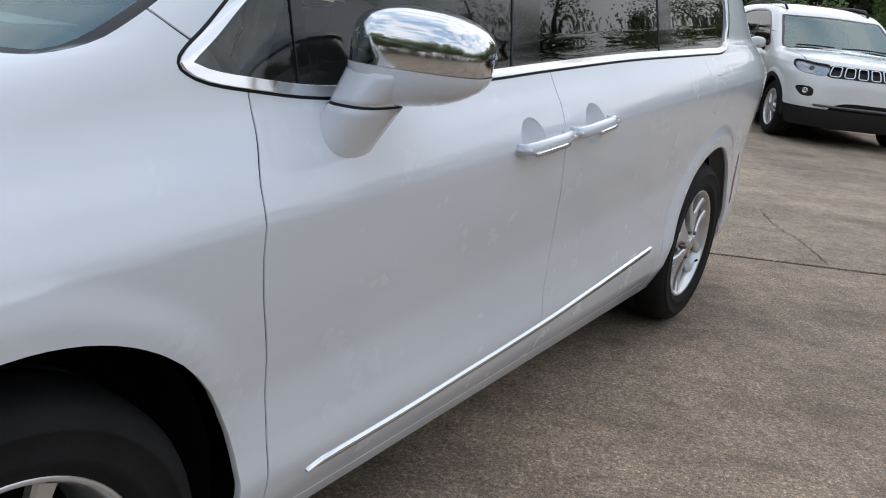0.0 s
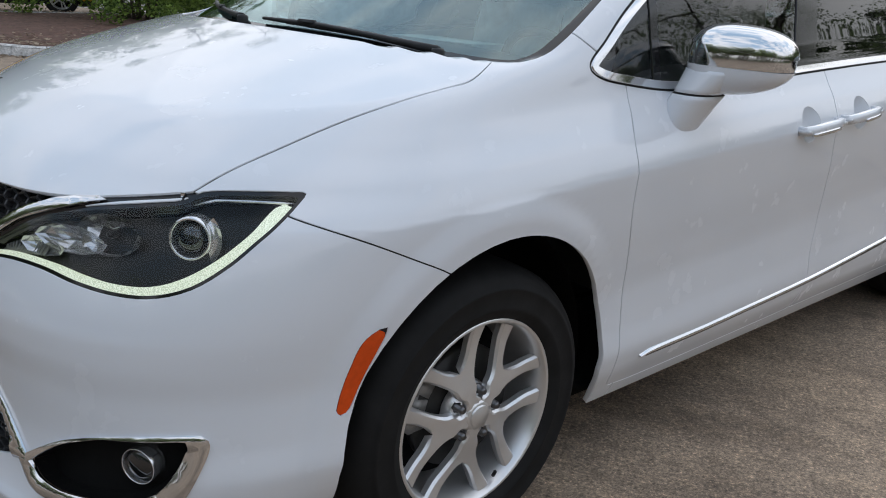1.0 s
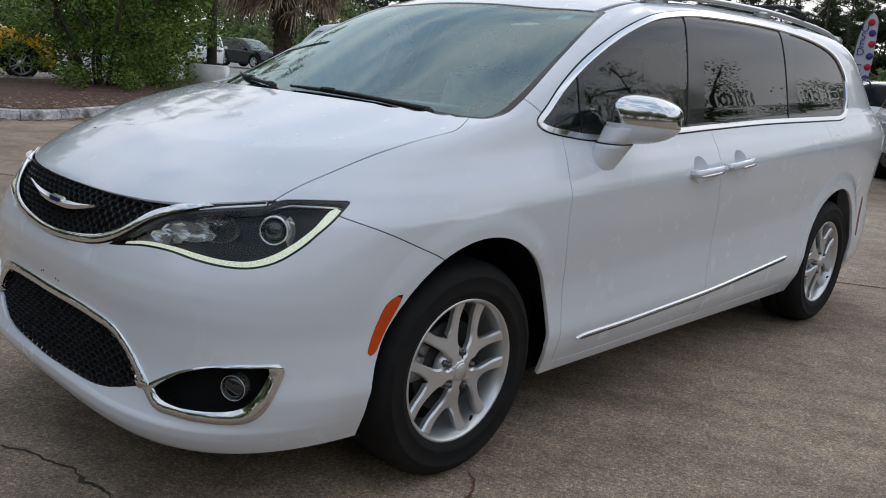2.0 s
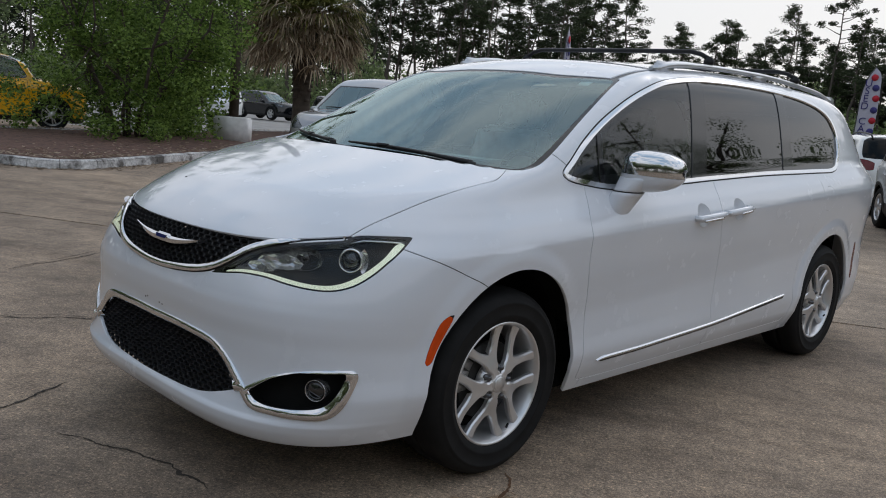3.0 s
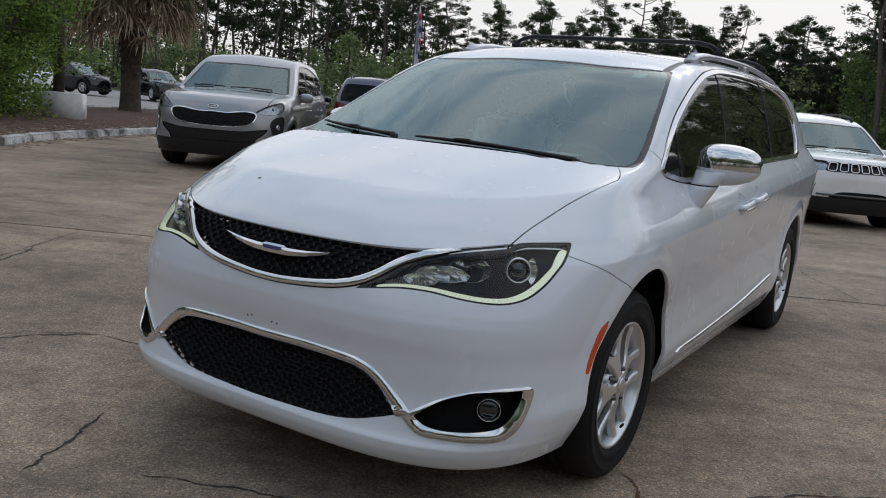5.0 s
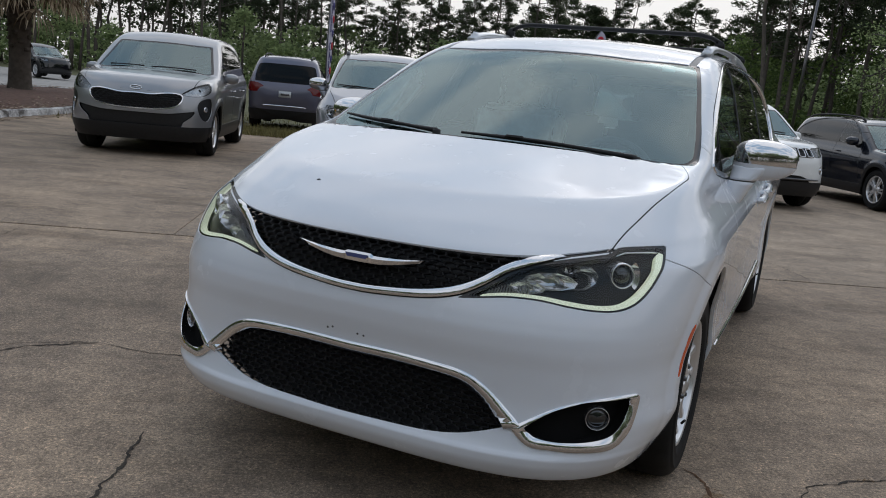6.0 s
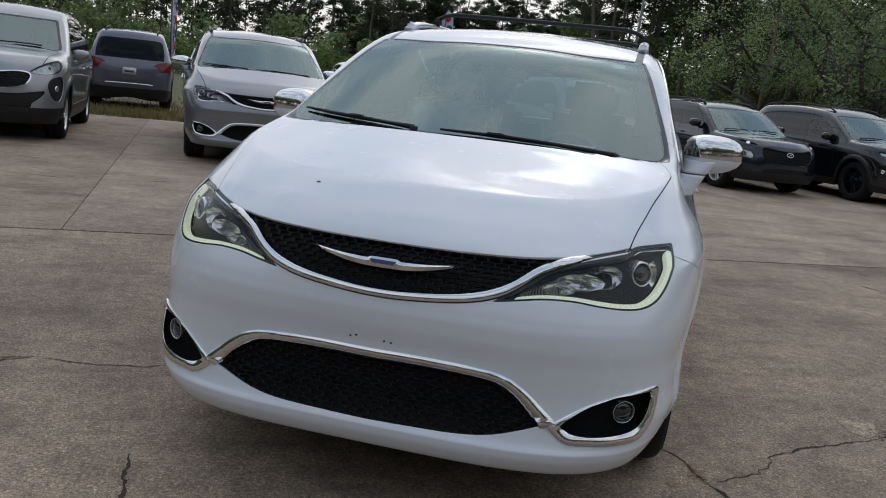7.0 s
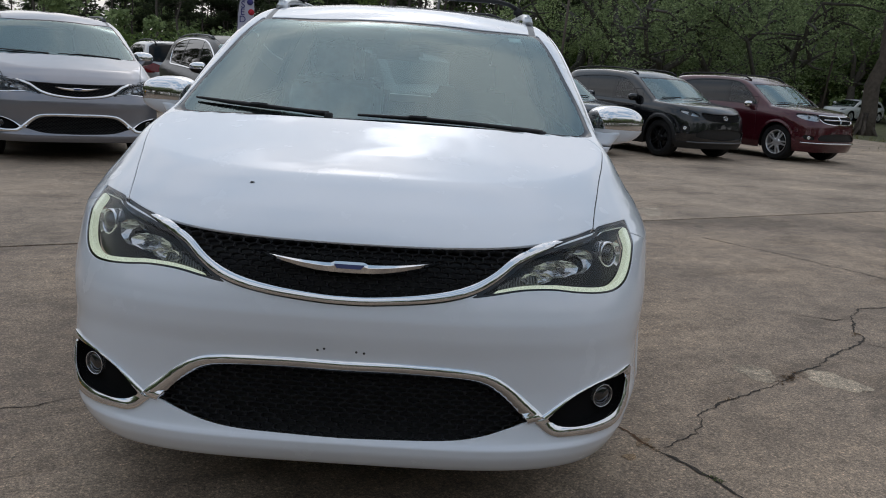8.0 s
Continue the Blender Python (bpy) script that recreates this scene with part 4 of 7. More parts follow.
        skin_part("lamp_housing", side_of(inner_lamp.moved(-0.035)), HOUSING, lens)
        sx = -1 if flip else 1
        eye = Matrix.Diagonal((sx, 1, 1, 1)) @ Matrix.Translation(Vector(b.at_nose([(51.2, 0.8585)], -0.020)[0])) @ pose(0, 0, 0, 0, -8, -50)
        bm = lathe([(0.0005, 0.010), (0.012, 0.0088), (0.022, 0.004), (0.030, -0.006), (0.031, -0.03)], 32, eye)
        bmesh.ops.recalc_face_normals(bm, faces=bm.faces)
        part("projector_lens", bm, LAMP_LENS, lens)
        part("projector_ring", lathe([(0.0315, -0.024), (0.034, 0.001), (0.037, 0.004), (0.040, 0.002), (0.041, -0.01), (0.044, -0.03)], 32, eye), REFLECTOR, lens)
        sheet = bmesh.new()
        rows = [[sheet.verts.new(eye @ Vector((x, r * math.cos(a), r * math.sin(a)))) for a in np.linspace(-0.75, 0.80, 9)] for r, x in ((0.041, -0.008), (0.060, -0.001))]
        for q in range(8):
            sheet.faces.new((rows[0][q], rows[0][q + 1], rows[1][q + 1], rows[1][q]))
        part("projector_fin", sheet, REFLECTOR, lens)
        if step < 2.5:
            def facet_bowl(at, out, r, wide, tall, depth, seg, seed, twist):
                """A bright reflector in flat facets, as the bowl behind a clear lens."""
                rng = np.random.default_rng(seed)
                m = Matrix.Diagonal((sx, 1, 1, 1)) @ Matrix.Translation(Vector(b.at_nose([at], out)[0])) @ pose(0, 0, 0, 0, -6, twist)
                bm = bmesh.new()
                rows = []
                for k, x in ((1.0, 0.0), (0.82, -0.45), (0.55, -0.8), (0.25, -1.0)):
                    rows.append([bm.verts.new(m @ Vector((depth * (x + rng.normal() * 0.10), r * wide * k * math.cos(2 * math.pi * (q + 0.3 * rng.random()) / seg), r * tall * k * math.sin(2 * math.pi * (q + 0.3 * rng.random()) / seg)))) for q in range(seg)])
                for ra, rb in zip(rows, rows[1:]):
                    for q in range(seg):
                        bm.faces.new((ra[q], ra[(q + 1) % seg], rb[(q + 1) % seg], rb[q]))
                bm.faces.new(rows[-1])
                bmesh.ops.recalc_face_normals(bm, faces=bm.faces)
                part("reflector_bowl", bm, BOWL, lens, smooth=False)
                return m
            m = facet_bowl((42.3, 0.846), -0.012, 0.062, 1.10, 0.64, 0.034, 15, 4, -58)
            part("bulb", lathe([(0.0005, 0.0), (0.006, -0.002), (0.0085, -0.010), (0.0085, -0.026)], 14, m), HOUSING, lens)
            facet_bowl((37.6, 0.828), -0.013, 0.066, 1.30, 0.42, 0.020, 10, 8, -64)
            facet_bowl((33.6, 0.806), -0.016, 0.046, 1.25, 0.42, 0.014, 8, 15, -68)
            brow = b.at_nose([(a, z - 0.012) for a, z in ((51.2, 0.9175), (53.5, 0.9265), (57.0, 0.9285), (60.4, 0.9285), (62.2, 0.928))], -0.010)
            bm = tube([(sx * p[0], p[1], p[2]) for p in brow], [0.002, 0.0032, 0.0034, 0.003, 0.0016], 6)
            bmesh.ops.recalc_face_normals(bm, faces=bm.faces)
            part("lamp_brow", bm, REFLECTOR, lens)
            for i in range(14):
                a0 = 26.6 + i * 0.55
                lo, hi = b.at_nose([(a0, 0.7745 + 0.0012 * i), (a0 + 0.5, 0.786 + 0.0042 * i)], -0.024)
                bm = tube([lo, (lo + hi) / 2 * 0.997, hi], 0.0036, 5)
                if flip:
                    for v0 in bm.verts:
                        v0.co.x = -v0.co.x
                part("reflector_rib", bm, RIBBED, lens)

    # fog lamps
    f_in, f_ring = fog_skin.part(b.front(fog_skin.v, fog_in))
    f_ring = rounded(f_ring, lambda v: outline_distance(fog_line, round_nose(v)), 0.022, 0.55)
    c = Vector(b.at_nose([(46.6, 0.429)], -0.026)[0])
    for flip, (trim) in zip((False, True), b.pair("fog_lamp_surround", f_ring.moved(0.006).rim(0.012), CHROME, label="chrome fog lamp surround")):
        s = f_in.mirrored() if flip else f_in
        skin_part("fog_recess", s.moved(-0.045), WELL, trim)
        walls = s.moved(-0.004).rim(0.041)
        skin_part("fog_liner", Skin(walls.v, walls.n, walls.quads[:0], walls.polys[len(s.polys):]), WELL, trim)
        m = Matrix.Diagonal((-1 if flip else 1, 1, 1, 1)) @ Matrix.Translation(c) @ pose(0, 0, 0, 0, 0, -62)
        part("fog_lamp", lathe([(0.0005, 0.004), (0.022, 0.001), (0.032, -0.006), (0.034, -0.03)], 28, m), LAMP_LENS, trim)
        part("fog_ring", lathe([(0.0338, -0.02), (0.0345, 0.002), (0.0356, 0.0035), (0.0367, 0.002), (0.037, -0.03)], 28, m), REFLECTOR, trim)

    # wheel wells, wheels
    for yc in (0.0, 3.089):
        bm = bmesh.new()
        prof = [(0.44, 0.985), (0.45, 0.865), (0.46, 0.70), (0.44, 0.60), (0.02, 0.58)]
        ys = np.linspace(-0.22, math.pi + 0.05, 30)
        rows = [[bm.verts.new((x, yc + r * math.cos(a), 0.366 + r * math.sin(a))) for a in ys] for r, x in prof[1:]]
        for ra, rb in zip(rows, rows[1:]):
            for i in range(len(ys) - 1):
                bm.faces.new((ra[i], ra[i + 1], rb[i + 1], rb[i]))
        mirrored_part("wheel_well", bm, WELL, thing)
    for yc in (0.0, 3.089):
        for s in (1, -1):
            turn = pose(s * 0.935, yc, 0.3625, -11 if yc == 0 else 22, 0, 0) if s > 0 else pose(s * 0.935, yc, 0.3625, 0, 0, 180)
            wheel(thing, turn, ALLOY, "twin", detail=full)
    bm = box((1.1, 4.3, 0.1), pose(0, 1.75, 0.33), 0.03)
    box((1.5, 1.9, 0.1), pose(0, 1.55, 0.30), 0.03, bm)
    box((1.74, 2.2, 0.06), pose(0, 1.55, 0.265), 0.02, bm)
    part("floor_pan", bm, WELL, thing)

    # side strips
    ys = np.linspace(0.605, 2.465, 44)
    zc = curve1([(0.6, 0.366), (0.9, 0.370), (1.14, 0.379), (1.59, 0.398), (1.97, 0.425), (2.47, 0.464)])(ys)
    h = 0.0128 * np.clip((ys - 0.600) / 0.03, 0.15, 1)
    low, up = b.at_side(np.stack([ys, zc - h], 1), -0.003), b.at_side(np.stack([ys, zc + h], 1), -0.003)
    ol, ou = b.at_side(np.stack([ys, zc - h * 0.95], 1), 0.002), b.at_side(np.stack([ys, zc + h * 0.8], 1), 0.009)
    crest = b.at_side(np.stack([ys, zc + h * 0.30], 1), 0.010)
    groove = b.at_side(np.stack([ys, zc - h * 0.2], 1), 0.005)
    for lo_y, hi_y, owner in ((0.0, 1.5905, doors), (1.5905, 9.0, slides)):
        k = (ys >= lo_y) & (ys <= hi_y + 0.02)
        for name, rows_of, mat, label in (("side_strip", (crest, ou, up), CHROME, "chrome side strip"), ("strip_base", (low, ol, groove, crest), STRIP_DARK, "dark lower edge of the side strip")):
            bm = bmesh.new()
            rows = [[bm.verts.new(tuple(p)) for p in r[k]] for r in rows_of]
            for ra, rb in zip(rows, rows[1:]):
                for i in range(len(ra) - 1):
                    bm.faces.new((ra[i], ra[i + 1], rb[i + 1], rb[i]))
            bmesh.ops.recalc_face_normals(bm, faces=bm.faces)
            mirrored_part(name, bm, mat, owner[0], label, both=owner[1])

    # door handles
    for y0, y1, z0, z1, owner in ((1.245, 1.525, 0.958, 0.976, doors), (1.535, 1.815, 0.978, 1.000, slides)):
        ts = np.linspace(0, 1, 15)
        hs = np.array([(y0 + (y1 - y0) * t, z0 + (z1 - z0) * t) for t in ts])
        base_pts = b.at_side(hs)
        rings = []
        for t, p in zip(ts, base_pts):
            lift_out = 0.010 + 0.019 * (1 - abs(2 * t - 1) ** 4)
            hh = 0.0175 * (1 - 0.25 * abs(2 * t - 1) ** 3)
            x = p[0] + lift_out
            rings.append([Vector((x + dx, p[1], p[2] + dz * hh)) for dx, dz in ((-0.016, -0.9), (-0.002, -1.0), (0.006, -0.5), (0.008, 0.1), (0.004, 0.7), (-0.003, 1.0), (-0.016, 0.9))])
        bm = loft(rings)
        for yy in (y0 + 0.02, y1 - 0.02):
            p = b.at_side([(yy, z0 + (z1 - z0) * (yy - y0) / (y1 - y0))])[0]
            box((0.05, 0.05, 0.026), Matrix.Translation(Vector(p)) @ pose(0.004, 0, 0), 0.008, bm)
        bmesh.ops.recalc_face_normals(bm, faces=bm.faces)
        mirrored_part("door_handle", bm, paint, owner[0], both=owner[1])
        rings = []
        k0, k1 = (2, 12) if y0 < 1.4 else (6, 15)
        for t, p in list(zip(ts, base_pts))[k0:k1]:
            x = p[0] + 0.010 + 0.019 * (1 - abs(2 * t - 1) ** 4) + 0.006
            rings.append([Vector((x + dx, p[1], p[2] - 0.010 + dz)) for dx, dz in ((-0.004, -0.0075), (0.0045, -0.006), (0.0045, 0.004), (-0.004, 0.006))])
        bm = loft(rings)
        bmesh.ops.recalc_face_normals(bm, faces=bm.faces)
        mirrored_part("handle_strip", bm, CHROME, doors[0] if y0 < 1.5 else slides[0], "chrome handle strip", both=doors[1] if y0 < 1.5 else slides[1])

    # door mirrors
    head = blob((0.132, 0.100, 0.090), 2.9)
    v = head.v.copy()
    t = (v[:, 0] + 0.132) / 0.264
    v[:, 2] = v[:, 2] * (1.03 - 0.30 * t ** 2.2) + 0.010 * t
    v[:, 1] = v[:, 1] * (1.05 - 0.25 * t)
    head = set_at(Skin(v, head.n, head.quads), pose(1.036, 0.762, 1.174, 0, 0, 14))
    low_half, high = head.part(-(head.v[:, 2] - (1.163 - 0.02 * (head.v[:, 0] - 1.0))))
    low_half, high = high, low_half
    cap, band = high.part(-(head.v[:, 2][: 0].sum() + high.v[:, 2] - (1.219 - 0.115 * (high.v[:, 0] - 0.93))))
    shells = b.pair("door_mirror", low_half.moved(0.0), paint, label="door mirror with a chrome cap")
    for o, flip in zip(shells, (False, True)):
        skin_part("mirror_cap", (cap.mirrored() if flip else cap).moved(0.002).rim(0.006), CHROME, o, "polished chrome mirror cap")
        skin_part("mirror_band", (band.mirrored() if flip else band).moved(-0.003), CHROME, o, "chrome mirror band")
    def mirror_rings(p0, p1, half0, half1, steps, sag=0.0):
        rings = []
        for t in np.linspace(0, 1, steps):
            c = Vector(p0).lerp(Vector(p1), t)
            wx, wy = (half0[i] + (half1[i] - half0[i]) * t for i in (0, 1))
            ring = []
            for a in np.linspace(0, 2 * math.pi, 22, endpoint=False):
                ca, sa = math.cos(a), math.sin(a)
                ring.append(c + Vector((wx * math.copysign(abs(ca) ** 0.75, ca), wy * math.copysign(abs(sa) ** 0.75, sa), -sag * (1 - t) * (0.5 + 0.5 * ca))))
            rings.append(ring)
        return rings
    mirrored_part("mirror_arm", loft(mirror_rings((0.914, 0.668, 1.000), (0.958, 0.706, 1.085), (0.036, 0.062), (0.056, 0.076), 9, 0.045)), paint, shells[0], both=shells[1])
    mirrored_part("mirror_joint", loft(mirror_rings((0.957, 0.705, 1.082), (0.962, 0.710, 1.092), (0.054, 0.074), (0.054, 0.074), 2)), SHADE_GAP, shells[0], both=shells[1])
    mirrored_part("mirror_neck", loft(mirror_rings((0.9615, 0.7095, 1.0905), (0.992, 0.742, 1.150), (0.056, 0.076), (0.082, 0.084), 7)), paint, shells[0], both=shells[1])

    # roof rails and bars
    ys = np.linspace(1.30, 3.72, 26)
    xs = 0.642 - 0.035 * np.clip((ys - 2.0) / 1.7, 0, 1) ** 2
    zs = shape.top(xs, ys)
    bump_z = 0.032 * np.clip(np.minimum((ys - 1.28) / 0.16, (3.74 - ys) / 0.3), 0, 1) ** 0.6
    rail = tube([(x, y, z + d - 0.004) for x, y, z, d in zip(xs, ys, zs, bump_z)], [0.019 + 0.007 * (i < 4) for i in range(26)], 10, squash=0.72)
    for yy in (1.36, 2.5, 3.6):
        i = int(np.argmin(abs(ys - yy)))
        box((0.034, 0.16, 0.06), pose(xs[i], ys[i], zs[i] + 0.012), 0.012, rail)
    mirrored_part("roof_rail", rail, RAIL if full else TRIM_GREY, thing, "silver roof rail")
    if full:
        for yb in (1.87, 3.0):
            zt = float(shape.top(np.array([0.6]), np.array([yb]))[0])
            pts = [(x, yb - 0.02 * (1 - (x / 0.62) ** 2), zt + 0.105 - 0.045 * max(0.0, (abs(x) - 0.55) / 0.09)) for x in np.linspace(-0.64, 0.64, 21)]
            bm = tube(pts, 0.0095, 8, squash=1.3)
            for s in (-1, 1):
                box((0.05, 0.05, 0.05), pose(s * 0.628, yb, zt + 0.05), 0.012, bm)
            part("roof_bar", bm, BLACK_PLASTIC, thing, "black roof cross bar")

    # wipers
    def wiper(x0, x1, low, bend, pivot):
        xs = np.linspace(x0, x1, 16)
        blade = b.at_top([(x, low + bend * x * x) for x in xs], 0.008)
        bm = tube(blade, [0.0045 + 0.0045 * math.sin(math.pi * t) for t in np.linspace(0, 1, 16)], 8)
        px, reach = pivot
        arm = b.at_top([(px + (reach - px) * t, low - 0.012 * (1 - t) + bend * (px + (reach - px) * t) ** 2) for t in np.linspace(0, 1, 8)], 0.012)
        tube(arm, [0.011, 0.010, 0.009, 0.008, 0.008, 0.0075, 0.007, 0.007], 8, bm)
        box((0.075, 0.020, 0.014), Matrix.Translation(Vector(arm[-1])) @ pose(0, 0, 0.002, 0, 0, math.degrees(math.atan(2 * bend * reach))), 0.004, bm)
        lathe([(0.001, 0.006), (0.014, 0.005), (0.017, 0.0), (0.017, -0.03)], 14, Matrix.Translation(Vector(arm[0])) @ pose(0, 0, 0, 0, -90, 0), bm)
        part("wiper", bm, BLACK_PLASTIC, thing)
    wiper(-0.09, 0.575, 0.038, 0.175, (0.62, 0.14))
    wiper(-0.76, -0.26, 0.032, 0.36, (-0.2, -0.48))

    # inside
    if full:
        bm = bmesh.new()
        rows = []
        for yy, zz in ((0.10, 1.13), (0.28, 1.155), (0.50, 1.15), (0.62, 1.10), (0.66, 0.95), (0.66, 0.5)):
            rows.append([bm.verts.new((x, yy - 0.10 * (1 - (x / 0.8) ** 2) * (yy < 0.4), zz + 0.02 * math.cos(2.2 * x) - 0.02)) for x in np.linspace(-0.79, 0.79, 17)])
        for ra, rb in zip(rows, rows[1:]):
            for i in range(16):
                bm.faces.new((ra[i], ra[i + 1], rb[i + 1], rb[i]))
        part("dashboard", bm, DASH, thing)
        for x, y in ((0.38, 1.30), (-0.38, 1.30), (0.38, 2.3), (-0.38, 2.3)):
            bm = box((0.5, 0.52, 0.16), pose(x, y - 0.1, 0.62), 0.05)
            box((0.48, 0.14, 0.66), pose(x, y + 0.18, 0.95, -14), 0.05, bm)
            box((0.26, 0.10, 0.2), pose(x, y + 0.29, 1.36, -10), 0.04, bm)
            part("seat", bm, SEAT_CLOTH, thing)
        wrap_rng = np.random.default_rng(12)
        bm = bmesh.new()
        for size, m in (((0.53, 0.20, 0.66), pose(-0.38, 1.46, 0.97, -14)), ((0.30, 0.15, 0.24), pose(-0.38, 1.57, 1.38, -10))):
            box(size, m, 0.05, bm, 3)
        bmesh.ops.subdivide_edges(bm, edges=bm.edges, cuts=3, use_grid_fill=True)
        for v0 in bm.verts:
            v0.co += Vector(wrap_rng.normal(0, 0.008, 3))
        part("seat_cover", bm, FILM, thing, "crumpled clear plastic seat cover")
        bm = bmesh.new()
        ring_m = pose(0.38, 0.78, 1.03, 0, 0, 90) @ pose(0, 0, 0, 0, -25, 0)
        tube([ring_m @ Vector((0, 0.185 * math.cos(a), 0.185 * math.sin(a))) for a in np.linspace(0, 2 * math.pi, 33)], 0.015, 8, bm)
        box((0.05, 0.15, 0.12), ring_m, 0.02, bm)
        box((0.03, 0.36, 0.035), ring_m, 0.01, bm)
        part("steering_wheel", bm, SEAT_CLOTH, thing)
        bm = box((1.5, 0.03, 0.5), pose(0, 3.75, 0.86), 0.01)
        part("lining", bm, SEAT_CLOTH, thing)
        part("headlining", box((1.14, 2.6, 0.02), pose(0, 2.4, 1.60), 0.008), LIGHT_CLOTH, thing)
        bm = slab([(0.22, 0.27), (0.52, 0.30), (0.52, 0.42), (0.20, 0.40)], 0.002, pose(0, 0, 1.168, 0, 0, 0))
        part("dash_paper", bm, PAPER, thing, "white sheet lying on the dashboard")
        bm = box((0.12, 0.10, 0.05), pose(0.0, 0.80, 1.515, 25), 0.015)
        tube([(0, 0.83, 1.51), (0, 0.87, 1.46)], 0.012, 8, bm)
        box((0.24, 0.02, 0.07), pose(0, 0.88, 1.445, 12), 0.02, bm)
        part("mirror_and_sensor", bm, DASH, thing, "interior mirror below a sensor housing")
        p = b.at_top([(0.55, 0.88)], -0.012)[0]
        part("sticker", slab([(-0.03, -0.025), (0.03, -0.025), (0.03, 0.025), (-0.03, 0.025)], 0.001, Matrix.Translation(Vector(p)) @ pose(0, 0, 0, 24.5, 0, 8)), PAPER, thing, "small inspection sticker")
    return b


RAIL = plain("satin_rail", (0.66, 0.67, 0.69), 0.28, 0.7, vary=0.05)
van = empty("minivan", pose(0, 0, 0), "white minivan with chrome trim parked on the concrete", "minivan")
build_van(van, WHITE_PAINT)


# ---- other parked cars ----
LOT = 31.0  # heading of the parked rows, degrees
SUV = dict(
    wide=[(0.12, 0.78), (0.25, 0.86), (0.36, 0.895), (0.5, 0.90), (0.62, 0.905), (0.75, 0.918), (0.88, 0.925), (0.97, 0.91), (1.03, 0.885), (1.08, 0.867), (1.2, 0.838), (1.35, 0.793),
          (1.5, 0.735), (1.6, 0.68), (1.75, 0.56)],
    nose=[(0.12, 0.66), (0.25, 0.80), (0.4, 0.86), (0.55, 0.875), (0.7, 0.87), (0.82, 0.845), (0.9, 0.80), (0.97, 0.72), (1.05, 0.6), (1.8, 0.3)],
    bonnet=[(-0.95, 0.88), (-0.8, 0.955), (-0.6, 1.01), (-0.3, 1.055), (0.0, 1.085), (0.3, 1.11)],
    roof=[(0.5, 1.46), (0.95, 1.585), (1.4, 1.645), (1.9, 1.665), (2.5, 1.65), (3.1, 1.59), (3.4, 1.54), (3.8, 1.4)],
    screen=(0.20, 1.085, 0.60),
    tail=[(0.12, 3.3), (0.3, 3.42), (0.55, 3.5), (0.9, 3.48), (1.1, 3.42), (1.35, 3.25), (1.6, 3.05)],
    base=2.67, hub=0.345, rise=0.03, bow=0.14, crown=(0.06, 0.12), soft=(0.05, 0.07), rear=(2.6, 1.0, 3.6), lift=0.02, arch=0.38, flare=0.018)


def altered(base, wide=1.0, tall=1.0, long=1.0, **changes):
    d = dict(base)
    d["wide"] = [(z * tall, w * wide) for z, w in base["wide"]]
    d["nose"] = [(z * tall, w) for z, w in base["nose"]]
    d["bonnet"] = [(y, z * tall) for y, z in base["bonnet"]]
    d["roof"] = [(y * long, z * tall) for y, z in base["roof"]]
    d["tail"] = [(z * tall, y * long) for z, y in base["tail"]]
    y0, z0, sl = base["screen"]
    d["screen"], d["base"] = (y0, z0 * tall, sl), base["base"] * long
    d["rear"] = (base["rear"][0] * long, 1.0, base["rear"][2])
    d.update(changes)
    return d


SUV_WINDOWS = [(0.62, 1.075), (1.2, 1.075), (1.9, 1.09), (2.6, 1.115), (2.95, 1.15), (2.88, 1.30), (2.55, 1.45), (2.1, 1.53), (1.6, 1.545), (1.25, 1.51), (0.95, 1.37), (0.72, 1.20)]
LONG_WINDOWS = [(0.62, 1.075), (1.2, 1.075), (2.0, 1.085), (2.8, 1.10), (3.1, 1.14), (3.06, 1.36), (2.9, 1.47), (2.4, 1.535), (1.7, 1.55), (1.25, 1.51), (0.95, 1.37), (0.72, 1.20)]
LAMP_FACE = plain("lamp_face", (0.26, 0.27, 0.285), 0.1, 0.6, vary=0.35, scale=28)
BRIGHT_LAMP = plain("bright_lamp_face", (0.5, 0.51, 0.53), 0.15, 0.6, vary=0.35, scale=28)
REAR_GLASS = glass("rear_privacy_glass", (0.02, 0.022, 0.024), 1.3)
PLATE_WHITE = plain("plate_white", (0.6, 0.62, 0.64), 0.4)


